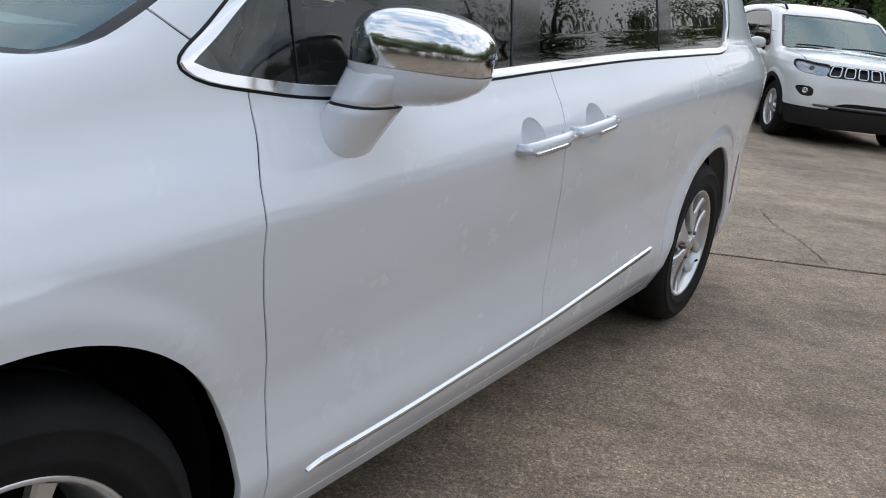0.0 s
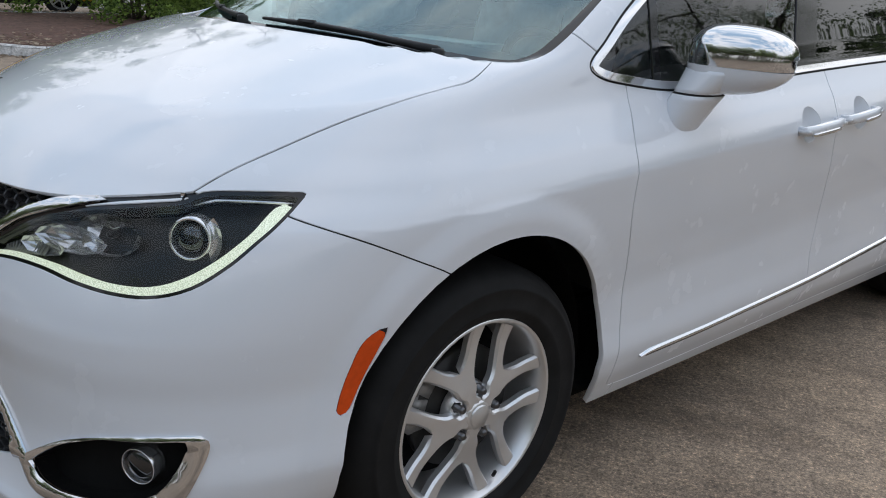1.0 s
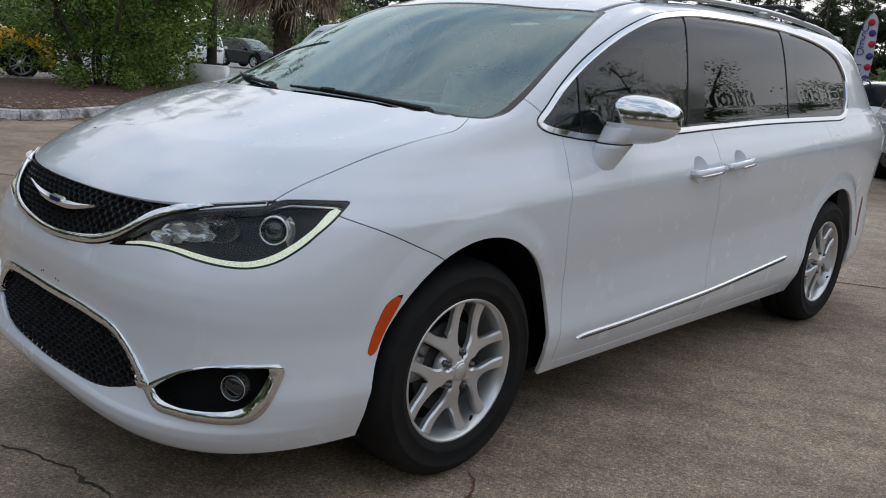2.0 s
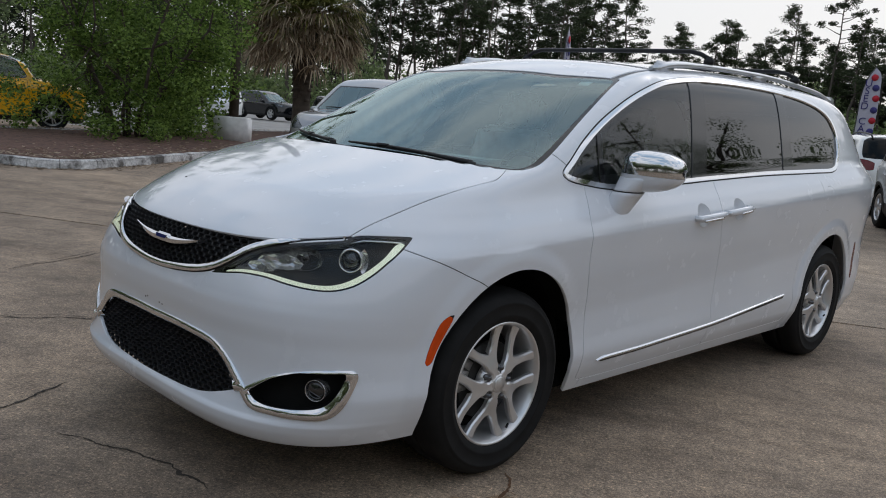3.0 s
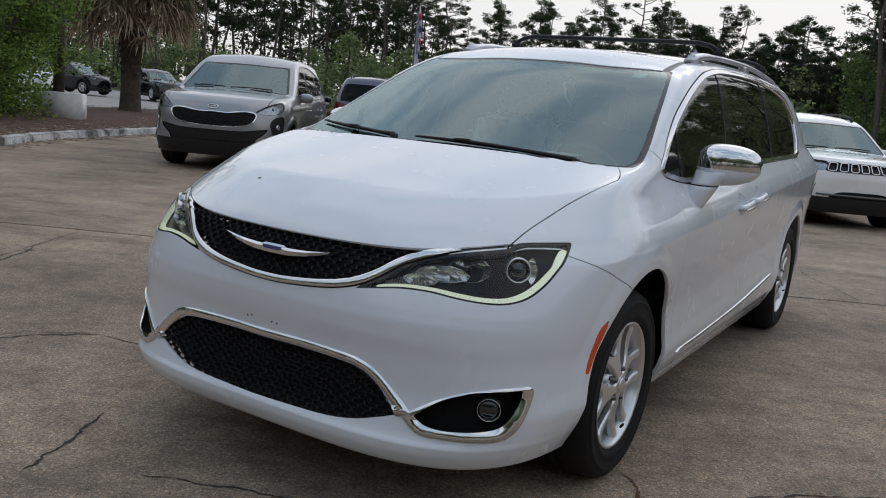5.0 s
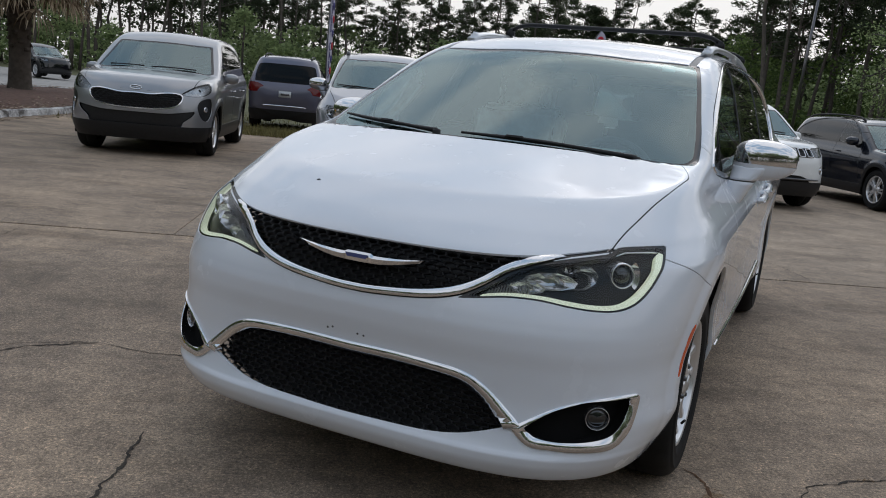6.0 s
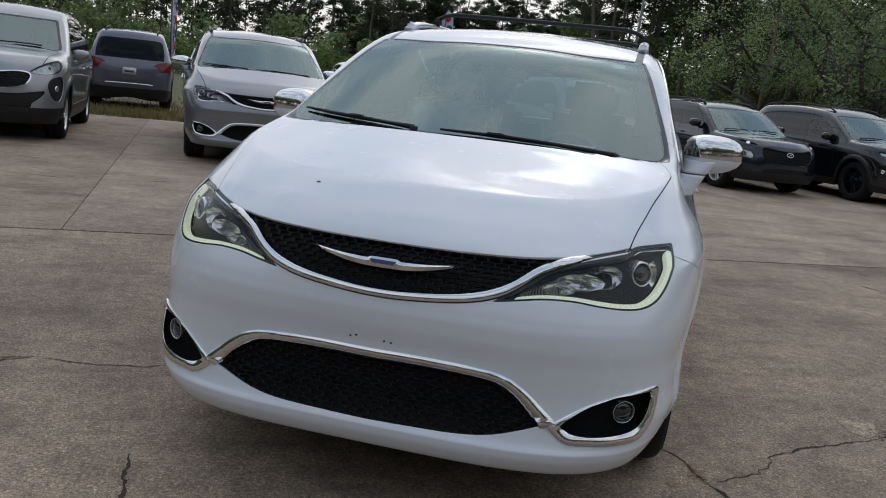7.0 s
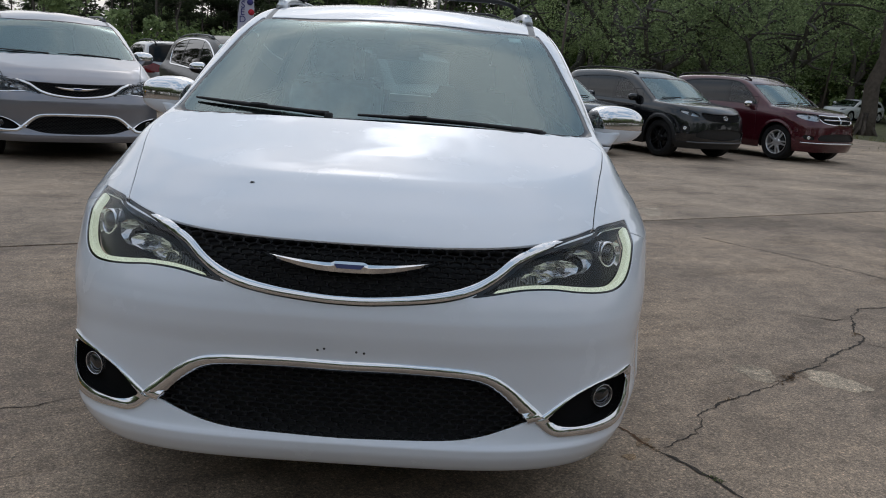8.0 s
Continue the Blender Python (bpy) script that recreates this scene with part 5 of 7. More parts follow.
def build_car(thing, paint, spec, lamp, grille, slots=0, windows=SUV_WINDOWS, pillars=(1.42, 2.22), clad=0.36, lower=None, fog=None, trim=None, alloy=None, style="spoke", rails=True,
              wheel_size=0.98, chrome_windows=False, bar=None, rear=False, lamp_mat=None, mirror=None, bonnet_gap=True, step=2.5, badge=None, chin=None):
    shape = Shape(**spec)
    b = Body(shape, shape.skin(step, length=spec["tail"][2][1] + 0.12), thing, paint)
    _, b.rest = b.rest.part(b.rest.v[:, 2] - 0.235)
    base, hub = spec["base"], 0.3625 * wheel_size
    arches = [arch_loop(yc, 0.385 * wheel_size, 0.40 * wheel_size, hub) for yc in (0.0, base)]
    for a in arches:
        b.take(b.side, a)
    # dark cladding along the bottom and round the arches
    def cladding(v):
        d = v[:, 2] - clad
        for a in arches:
            d = np.minimum(d, np.where(v[:, 0] > 0.45, outline_distance(a, v[:, 1:]), 1.0) - 0.055)
        return d
    if clad:
        skirt, b.rest = b.rest.part(cladding(b.rest.v))
        b.whole("cladding", skirt.moved(0.006).rim(0.02), BLACK_PLASTIC)
    ring = loop(windows, steps=5)
    opening = b.take(b.side, ring)
    inner, frame_skin = opening.part(b.side(opening.v, ring) + 0.022)
    b.pair("window_trim", frame_skin.moved(0.004), CHROME if chrome_windows else GLOSS_BLACK)
    rest = inner
    for y0 in pillars:
        for y1, is_bar in ((y0 - 0.05, False), (y0 + 0.05, True)):
            a, rest = rest.part(rest.v[:, 1] - (y1 + 0.2 * (rest.v[:, 2] - 1.1)))
            b.pair("window_pillar" if is_bar else "side_window", a.moved(-0.005), GLOSS_BLACK if is_bar else (DOOR_GLASS if y0 == pillars[0] else TINTED))
    b.pair("side_window", rest.moved(-0.005), TINTED)
    # windscreen and roof glass
    y0, z0, sl = spec["screen"]
    bw = spec["bow"]
    ws = [(0.765, y0 + bw * 0.58 - 0.02), (0.79, y0 + bw * 0.6 + 0.06), (0.735, y0 + bw * 0.54 + 0.34), (0.665, y0 + bw * 0.45 + 0.70), (0.4, y0 + 0.71), (0.2, y0 + 0.695), (0, y0 + 0.69), (-0.2, y0 + 0.69), (-0.2, y0 - 0.01),
          (0, y0 - 0.012), (0.3, y0 + bw * 0.09 - 0.01), (0.55, y0 + bw * 0.3 - 0.01)]
    ws_line = loop(ws, steps=4, sharp=(3, 7, 8))
    pane = b.take(b.above, ws_line, z0 - 0.05)
    glass_in, frit = pane.part(b.above(pane.v, ws_line, z0 - 0.06) + 0.035)
    screen_ob = b.whole("windscreen", glass_in.moved(-0.004), SCREEN)
    screen_ob.visible_shadow = False
    skin_part("dark_border", frit.both().moved(-0.004), GLOSS_BLACK, screen_ob)
    # front
    lamp_line = nose_loop(lamp, steps=4)
    eyes = b.take(b.front, lamp_line, gap=0.003)
    for o, s in zip(b.pair("headlamp", eyes.moved(-0.002), CLEAR), (eyes, eyes.mirrored())):
        skin_part("lamp_face", s.moved(-0.03), lamp_mat or LAMP_FACE, o)
        c = s.v.mean(0) - s.n.mean(0) * 0.02
        m = Matrix.Translation(Vector(c)) @ Vector(s.n.mean(0)).to_track_quat("X", "Z").to_matrix().to_4x4()
        part("projector_lens", lathe([(0.0005, 0.012), (0.02, 0.008), (0.03, 0.0), (0.036, 0.004), (0.04, -0.01)], 16, m), LAMP_LENS, o)
    if grille:
        g_line = nose_loop(grille, steps=4, sharp=(0, len(grille) - 1))
        g_skin = b.take(b.front, g_line)
        mouth, edge = g_skin.part(b.front(g_skin.v, g_line) + 0.012)
        g_ob = b.whole("grille", mouth.moved(-0.03), BLACK_PLASTIC)
        skin_part("grille_surround", edge.both().moved(0.004).rim(0.03), trim or GLOSS_BLACK, g_ob)
        lo, hi = min(z for _, z in grille), max(z for _, z in grille)
        if slots:
            w = max(a for a, _ in grille) / (slots / 2)
            for i in range(slots):
                a = (i - (slots - 1) / 2) * w
                rr = [(a + w * 0.36 * math.copysign(abs(math.cos(t)) ** 0.35, math.cos(t)), (lo + hi) / 2 + (hi - lo) * 0.40 * math.copysign(abs(math.sin(t)) ** 0.35, math.sin(t))) for t in np.linspace(0, 2 * math.pi, 25)]
                pts = b.at_nose([(abs(p), z) for p, z in rr], 0.006)
                pts = [(math.copysign(p[0], q[0]) if abs(q[0]) > 0.01 else p[0], p[1], p[2]) for p, q in zip(pts, rr)]
                part("grille_slot", tube(pts, 0.008, 6, caps=False), CHROME, g_ob)
        else:
            v, f = honeycomb(b, g_line, (0.075, 0.04), -0.006, (lo, hi), max(a for a, _ in grille) * ARC, -0.012)
            net_part("grille_net", v, f, BLACK_PLASTIC, g_ob)
        if bar:
            for pts2 in bar:
                part("grille_bar", tube(b.at_nose([(abs(a), z) for a, z in pts2], 0.008) * np.array([[1 if a >= 0 else -1, 1, 1] for a, z in pts2]), 0.014, 8), trim or CHROME, g_ob)
    if chin:
        z_at, chin_mat, reach = chin
        angles = np.linspace(-reach, reach, 25)
        pts = b.at_nose([(abs(q), z_at) for q in angles], 0.012) * np.array([[1 if q >= 0 else -1, 1, 1] for q in angles])
        part("chin_strip", tube(pts, [0.012 + 0.008 * (1 - abs(q) / reach) for q in angles], 8), chin_mat, thing)
    if badge:
        z_at, wide_at, tall_at = badge
        ring = [(math.degrees(wide_at * math.cos(t) / 0.87), z_at + tall_at * math.sin(t)) for t in np.linspace(0, 2 * math.pi, 24, endpoint=False)]
        sign = np.array([[1 if q >= 0 else -1, 1, 1] for q, _ in ring])
        pts = b.at_nose([(abs(q), z) for q, z in ring], 0.006) * sign
        bm = tube(list(pts) + [pts[0]], 0.0065, 6, caps=False)
        cross = b.at_nose([(abs(q), z) for q, z in (ring[3], ring[9], ring[15], ring[21])], 0.006) * sign[[3, 9, 15, 21]]
        tube([cross[0], cross[2]], 0.006, 6, bm)
        part("badge", bm, REFLECTOR, thing, "small bright oval badge")
    if lower:
        low_line = nose_loop(lower, steps=4)
        mouth = b.take(b.front, low_line)
        b.whole("lower_intake", mouth.moved(-0.03), BLACK_PLASTIC)
    if fog:
        fl = nose_loop(fog, steps=4)
        pocket = b.take(b.front, fl)
        for o, s in zip(b.pair("fog_pocket", pocket.moved(-0.02), BLACK_PLASTIC), (pocket, pocket.mirrored())):
            c = s.v.mean(0)
            m = Matrix.Translation(Vector(c)) @ Vector(s.n.mean(0)).to_track_quat("X", "Z").to_matrix().to_4x4()
            part("fog_lamp", lathe([(0.0005, 0.004), (0.025, 0.0), (0.032, 0.004), (0.038, -0.02)], 16, m), REFLECTOR, o)
    if bonnet_gap:
        hood = [(0.70, -0.62), (0.735, -0.4), (0.765, -0.1), (0.775, 0.15), (0.75, y0 + bw * 0.55 - 0.03), (0.5, y0 + bw * 0.25 - 0.02), (0, y0 - 0.02), (-0.2, y0 - 0.02), (-0.2, -1.2), (0.68, -1.2)]
        bonnet = b.take(b.above, loop(hood, steps=3, sharp=(0, 4, 7, 8, 9)), 0.90, gap=0.004)
        b.whole("bonnet", bonnet, paint)
    if rear:
        back = lambda v, poly: np.where(v[:, 1] > base + 0.2, outline_distance(poly, np.stack([v[:, 0], v[:, 2]], 1)), 1.0)
        win = b.take(back, loop([(-0.3, 1.15), (0.3, 1.15), (0.66, 1.155), (0.745, 1.19), (0.70, 1.50), (0.62, 1.585), (0.3, 1.60), (-0.3, 1.60)], steps=3, sharp=(0, 7)))
        b.whole("rear_window", win.moved(-0.005), REAR_GLASS)
        red = b.take(back, loop([(0.50, 0.96), (0.64, 0.91), (0.86, 0.90), (0.93, 0.98), (0.92, 1.10), (0.80, 1.13), (0.56, 1.09)], steps=3), gap=0.003)
        b.pair("tail_lamp", red, TAIL_RED, label="dark red tail lamp")
        yb = float(shape.tail(np.array([0.85]))[0])
        plate = box((0.30, 0.012, 0.155), pose(0, yb + 0.01, 0.88, -4), 0.006)
        part("plate", plate, PLATE_WHITE, thing, "plain light plate")
        part("plate_bar", box((0.2, 0.01, 0.05), pose(0, yb + 0.016, 0.875, -4), 0.0), NUT, thing)
        pts = [(x, yb + 0.02 - 0.14 * abs(x / 0.8) ** 3, 0.60 - 0.05 * abs(x / 0.8) ** 4) for x in np.linspace(-0.8, 0.8, 15)]
        part("bumper_strip", tube(pts, 0.018, 8), CHROME, thing)
        part("rear_wiper", tube([(0.02, yb - 0.10, 1.13), (0.35, yb - 0.14, 1.20)], 0.012, 6), BLACK_PLASTIC, thing)
    # doors
    p1, p2 = pillars
    d1 = [(0.60, 1.3), (0.56, 1.0), (0.54, 0.8), (0.56, 0.45), (0.62, clad - 0.05 if clad else 0.28), (p1 + 0.02, clad - 0.05 if clad else 0.28), (p1 + 0.03, 0.7), (p1, 1.0), (p1 + 0.02, 1.3)]
    d2 = [(p1 + 0.02, 1.3), (p1, 1.0), (p1 + 0.03, 0.7), (p1 + 0.02, clad - 0.05 if clad else 0.28), (base - 0.50, clad - 0.05 if clad else 0.28), (base - 0.46, 0.6), (base - 0.3, 0.84), (base - 0.2, 1.0), (base - 0.18, 1.3)]
    for line, yh in ((d1, p1 - 0.16), (d2, base - 0.38)):
        panel = b.take(b.side, loop(line, steps=3, sharp=(0, 4, 5, 8)), gap=0.004)
        pair = b.pair("door", panel, paint)
        pts = b.at_side([(yh - 0.09, 0.925), (yh - 0.05, 0.93), (yh + 0.05, 0.935), (yh + 0.09, 0.935)], 0.0)
        pts = [tuple(p + np.array((o, 0, 0))) for p, o in zip(pts, (0.0, 0.03, 0.03, 0.0))]
        mirrored_part("door_handle", tube(pts, 0.012, 6), paint, pair[0], both=pair[1])
    b.whole("body_shell", b.rest.rim(0.012), paint)
    if b.gaps is not None:
        b.whole("panel_joint", b.gaps, SHADE_GAP)
    # wheels
    for yc in (0.0, base):
        bm = bmesh.new()
        ys = np.linspace(-0.3, math.pi + 0.3, 20)
        rows = [[bm.verts.new((x, yc + r * math.cos(a), hub + r * math.sin(a))) for a in ys] for r, x in ((0.43, 0.88), (0.43, 0.55), (0.02, 0.54))]
        for ra, rb in zip(rows, rows[1:]):
            for i in range(len(ys) - 1):
                bm.faces.new((ra[i], ra[i + 1], rb[i + 1], rb[i]))
        mirrored_part("wheel_well", bm, WELL, thing)
        for s in (1, -1):
            wheel(thing, pose(s * 0.875, yc, hub, 13 + 30 * yc, 0, 0 if s > 0 else 180), alloy or ALLOY, style, wheel_size, detail=False)
    part("floor_pan", box((1.3, base + 1.2, 0.1), pose(0, base / 2, 0.32), 0.03), WELL, thing)
    # mirrors
    s = set_at(blob((0.11, 0.07, 0.075), 2.6, 16, 10), pose(0.98, 0.74, 1.13, 0, 0, 12))
    m_pair = b.pair("door_mirror", s, mirror or paint)
    mirrored_part("mirror_arm", tube([(0.84, 0.74, 1.04), (0.93, 0.74, 1.09)], [0.03, 0.022], 8), BLACK_PLASTIC, m_pair[0], both=m_pair[1])
    if rails:
        ys = np.linspace(1.1, base + 0.35, 14)
        zs = shape.top(np.full(14, 0.56), ys)
        lift = 0.045 * np.clip(np.minimum((ys - 1.08) / 0.12, (base + 0.37 - ys) / 0.12), 0, 1)
        mirrored_part("roof_rail", tube([(0.56, y, z + d) for y, z, d in zip(ys, zs, lift)], 0.017, 6), BLACK_PLASTIC, thing)
    # seats and dash seen through the glass
    bm = box((1.3, 0.5, 0.10), pose(0, y0 + 0.42, 1.02), 0.04)
    part("dashboard", bm, DASH, thing)
    for x in (0.36, -0.36):
        bm = box((0.46, 0.13, 0.6), pose(x, 1.45, 0.95, -12), 0.05)
        box((0.25, 0.1, 0.17), pose(x, 1.54, 1.34, -10), 0.04, bm)
        part("seat", bm, SEAT_CLOTH, thing)
    for a0, a1 in (((-0.05, y0 + 0.03), (0.55, y0 + bw * 0.3 + 0.05)), ((-0.62, y0 + bw * 0.4 + 0.04), (-0.15, y0 + 0.04))):
        pts = b.at_top([(a0[0] + (a1[0] - a0[0]) * t, a0[1] + (a1[1] - a0[1]) * t) for t in np.linspace(0, 1, 6)], 0.015)
        part("wiper", tube(pts, 0.010, 6), BLACK_PLASTIC, thing)
    return b


SILVER = car_paint("silver_paint", (0.33, 0.332, 0.345), 0.3, 0.6)
GREY_SILVER = car_paint("grey_metallic_paint", (0.23, 0.232, 0.26), 0.3, 0.6)
PURPLE_GREY = car_paint("slate_paint", (0.12, 0.12, 0.165), 0.3, 0.5)
SLATE_BLUE = car_paint("slate_blue_paint", (0.010, 0.014, 0.024), 0.2, 0.3)
BLACK_PAINT = car_paint("black_paint", (0.005, 0.006, 0.008), 0.2, 0.1)
# duller clear coat than black_paint, to cut the sky mirrored in the flank
DULL_BLACK = car_paint("dull_black_paint", (0.006, 0.006, 0.007), 0.35, 0.0, 0.25)
DARK_RED = car_paint("dark_red_paint", (0.065, 0.006, 0.013), 0.22, 0.3)
BRIGHT_WHITE = car_paint("bright_white_paint", (0.80, 0.80, 0.79), 0.25)
YELLOW = car_paint("yellow_paint", (0.86, 0.46, 0.01), 0.3)
DARK_ALLOY = plain("black_alloy", (0.012, 0.012, 0.013), 0.3, 0.5)


def parked(name, x, y, label, category, turn=LOT, group="cars parked on the lot"):
    return empty(name, pose(x, y, 0, 0, 0, turn), label, category, group)


# silver crossover with a wide dark grille
car = parked("suv", -8.27, 6.72, "silver crossover with black lower cladding and dark grille", "car")
build_car(car, SILVER, altered(SUV, wide=1.02, tall=1.07, n=((0.3, 3.6), (0.6, 3.4), (0.8, 3.0), (0.95, 2.7), (1.1, 2.5))), lamp=[(37, 0.872), (42, 0.935), (51, 0.995), (60, 1.028), (68, 1.04), (67.5, 0.965), (61, 0.90), (49, 0.858)],
          grille=[(-8, 0.868), (0, 0.868), (13, 0.862), (23, 0.884), (31, 0.892), (37, 0.868), (36.5, 0.79), (31, 0.70), (18, 0.658), (0, 0.648), (-8, 0.648)], trim=REFLECTOR, lamp_mat=BRIGHT_LAMP,
          lower=[(-8, 0.605), (0, 0.605), (24, 0.607), (38, 0.64), (46, 0.655), (43, 0.58), (37, 0.50), (33, 0.42), (0, 0.385), (-8, 0.385)], fog=[(48, 0.70), (50.5, 0.795), (57, 0.835), (65, 0.83), (66, 0.66), (60, 0.535), (52, 0.555)], clad=0.44, rails=False,
          windows=[(y, z * 1.07) for y, z in SUV_WINDOWS], badge=(0.925, 0.075, 0.026))
car.scale = (1.10, 1.08, 1.06)
# grey minivan of the same make as the white one
car = parked("minivan", -4.62, 7.70, "grey metallic minivan with chrome trimmed grille", "minivan")
build_van(car, GREY_SILVER, 2.0, full=False)
car.scale = (1.06, 1.06, 1.07)
car = parked("minivan", -2.3, 9.75, "black minivan with chrome window surround", "minivan")
build_van(car, DULL_BLACK, 2.6, full=False)
# white compact with slots
car = parked("suv", 0.2, 11.5, "white compact suv with a slotted chrome grille", "car")
build_car(car, BRIGHT_WHITE, altered(SUV, tall=1.03), lamp=[(37, 0.852), (37, 0.97), (48, 0.985), (58, 1.0), (67, 1.0), (65, 0.93), (56, 0.868), (46, 0.85)],
          windows=[(y, z * 1.03) for y, z in SUV_WINDOWS], grille=[(-8, 0.975), (0, 0.975), (20, 0.972), (36, 0.965), (36, 0.845), (20, 0.838), (0, 0.835), (-8, 0.835)], slots=7, trim=GLOSS_BLACK,
          lower=[(-8, 0.56), (0, 0.56), (20, 0.55), (30, 0.47), (30, 0.36), (0, 0.33), (-8, 0.33)], fog=[(42, 0.60), (44, 0.70), (57, 0.69), (53, 0.62), (49, 0.59)], clad=0.46, chin=(0.50, NUT, 40), lamp_mat=BRIGHT_LAMP)
# dark crossover
car = parked("suv", 2.8, 13.4, "dark blue grey crossover with thin upper lamps", "car")
build_car(car, SLATE_BLUE, altered(SUV, tall=0.95), lamp=[(43, 0.64), (45, 0.745), (56, 0.775), (62, 0.75), (60, 0.66), (52, 0.625)], fog=[(40, 0.865), (46, 0.90), (58, 0.925), (64, 0.925), (56, 0.885), (46, 0.86)], lamp_mat=BRIGHT_LAMP,
          grille=[(-8, 0.80), (0, 0.80), (20, 0.82), (34, 0.84), (34, 0.70), (26, 0.58), (0, 0.55), (-8, 0.55)], clad=0.40, badge=(0.735, 0.07, 0.036), lower=[(-8, 0.48), (0, 0.48), (25, 0.47), (30, 0.38), (0, 0.34), (-8, 0.34)])
# black three row suv
car = parked("suv", 5.3, 14.05, "glossy black suv with black alloy wheels", "car")
build_car(car, BLACK_PAINT, altered(SUV, wide=1.02, tall=1.03, long=1.06), lamp=[(38, 0.86), (46, 0.93), (58, 0.965), (63, 0.95), (58, 0.90), (46, 0.85)],
          grille=[(-8, 0.92), (0, 0.92), (20, 0.92), (37, 0.93), (34, 0.82), (24, 0.76), (0, 0.745), (-8, 0.745)], windows=LONG_WINDOWS, pillars=(1.42, 2.3), alloy=DARK_ALLOY,
          lower=[(-8, 0.62), (0, 0.62), (32, 0.60), (40, 0.46), (0, 0.40), (-8, 0.40)], chin=(0.36, NUT, 50), lamp_mat=BRIGHT_LAMP, badge=(0.835, 0.06, 0.036), fog=[(48, 0.58), (50, 0.66), (58, 0.68), (58, 0.56)], wheel_size=1.03, chrome_windows=False)
# dark red suv with a crossed grille
car = parked("suv", 8.1, 15.2, "dark red suv with chrome crossed grille and mirrors", "car")
build_car(car, DARK_RED, altered(SUV, wide=1.03, tall=1.06, long=1.09), lamp=[(37, 0.885), (37, 1.0), (50, 1.02), (65, 1.015), (63, 0.94), (50, 0.885)],
          grille=[(-8, 1.0), (0, 1.0), (20, 1.0), (36, 1.01), (36, 0.92), (30, 0.85), (18, 0.82), (0, 0.815), (-8, 0.815)], trim=CHROME, bar=([(-1, 0.815), (0, 0.86), (1, 0.9), (0.5, 1.0)], [(30, 0.91), (12, 0.91), (0, 0.91), (-12, 0.91), (-30, 0.91)]),
          windows=[(y, z * 1.06) for y, z in LONG_WINDOWS], pillars=(1.42, 2.35), mirror=CHROME, wheel_size=1.06, clad=0.0, lamp_mat=BRIGHT_LAMP, chin=(0.43, CHROME, 56), fog=[(41, 0.50), (43, 0.57), (53, 0.585), (54, 0.53), (48, 0.49)],
          lower=[(-8, 0.64), (0, 0.64), (28, 0.62), (36, 0.55), (33, 0.48), (0, 0.47), (-8, 0.47)])
# tail ends of the row behind
BACK = LOT + 180


def facing_away(label, paint, k, spec=SUV, at=None, clad=0.40, **kw):
    rx, ry = at or (-11.3 + 2.9 * 0.857 * k, 14.5 + 2.9 * 0.515 * k)
    f = Vector((math.sin(radians(BACK)), -math.cos(radians(BACK)))) * spec["base"]
    c = parked("suv", rx + f.x, ry + f.y, label, "car", BACK)
    build_car(c, paint, spec, lamp=[(36, 0.845), (44, 0.905), (56, 0.955), (66, 0.965), (55, 0.865)], grille=None, rear=True, clad=clad, step=3.0, **kw)
    return c


facing_away("slate grey suv seen from behind with chrome bumper strip", PURPLE_GREY, 0, altered(SUV, tall=1.1, long=1.07, rear=(2.75, 1.0, 6.5), crown=(0.06, 0.08)), windows=[(y, z * 1.08) for y, z in LONG_WINDOWS], clad=0.50)
facing_away("black suv seen from behind in the back row", BLACK_PAINT, -0.86, altered(SUV, tall=1.04, long=1.05, rear=(2.7, 1.0, 6.0)), windows=LONG_WINDOWS)
facing_away("silver suv seen from behind in the back row", SILVER, 2)
facing_away("white suv seen from behind in the back row", BRIGHT_WHITE, 3, at=(-2.7, 16.4))

# vehicles past the planting bed and the far end of the lot
far = parked("truck", -21.1, 6.45, "yellow truck with pale upper windows parked behind the shrub", "truck", 159.5)
build_car(far, YELLOW, altered(SUV, wide=1.06, tall=1.22, long=1.3, screen=(0.34, 1.28, 1.5), bow=0.06), lamp=[(38, 0.90), (38, 1.0), (50, 1.02), (63, 1.01), (50, 0.90)], grille=None, windows=[(0.62, 1.34), (1.2, 1.335), (2.0, 1.34), (3.2, 1.35), (3.6, 1.38), (3.58, 1.72), (3.4, 1.84), (2.4, 1.88), (1.3, 1.87), (0.92, 1.82), (0.74, 1.6)], pillars=(1.6, 2.6), wheel_size=1.15, rails=False, step=3.0)
far = parked("jeep", -42.0, 28.0, "black open sided off-road car on the far drive", "car", 100)
build_car(far, BLACK_PAINT, altered(SUV, tall=1.08), lamp=[(38, 0.90), (38, 1.0), (50, 1.02), (63, 1.01), (50, 0.90)], grille=None, wheel_size=1.12, rails=False, step=3.5)
other = copy_thing(far, pose(-37.5, 29.5, 0, 0, 0, 75))
far = parked("truck", -36.0, 20.5, "white pickup truck on the far drive", "truck", 60)
build_car(far, BRIGHT_WHITE, altered(SUV, tall=1.1, long=1.1), lamp=[(38, 0.90), (38, 1.0), (50, 1.02), (63, 1.01), (50, 0.90)], grille=None, wheel_size=1.1, rails=False, step=3.5)
far = parked("sedan", 25.5, 51.0, "white sedan parked beyond the grass", "car", -62)
build_car(far, BRIGHT_WHITE, altered(SUV, tall=0.86, long=1.03), lamp=[(38, 0.70), (46, 0.78), (58, 0.80), (63, 0.79), (50, 0.70)], grille=None, windows=[(y, z * 0.86) for y, z in SUV_WINDOWS], wheel_size=0.92, rails=False, clad=0.0, step=3.5)
other = copy_thing(far, pose(21.5, 54.0, 0, 0, 0, -50))
far = parked("suv", -31.0, 31.5, "red suv behind the palm", "car", 60)
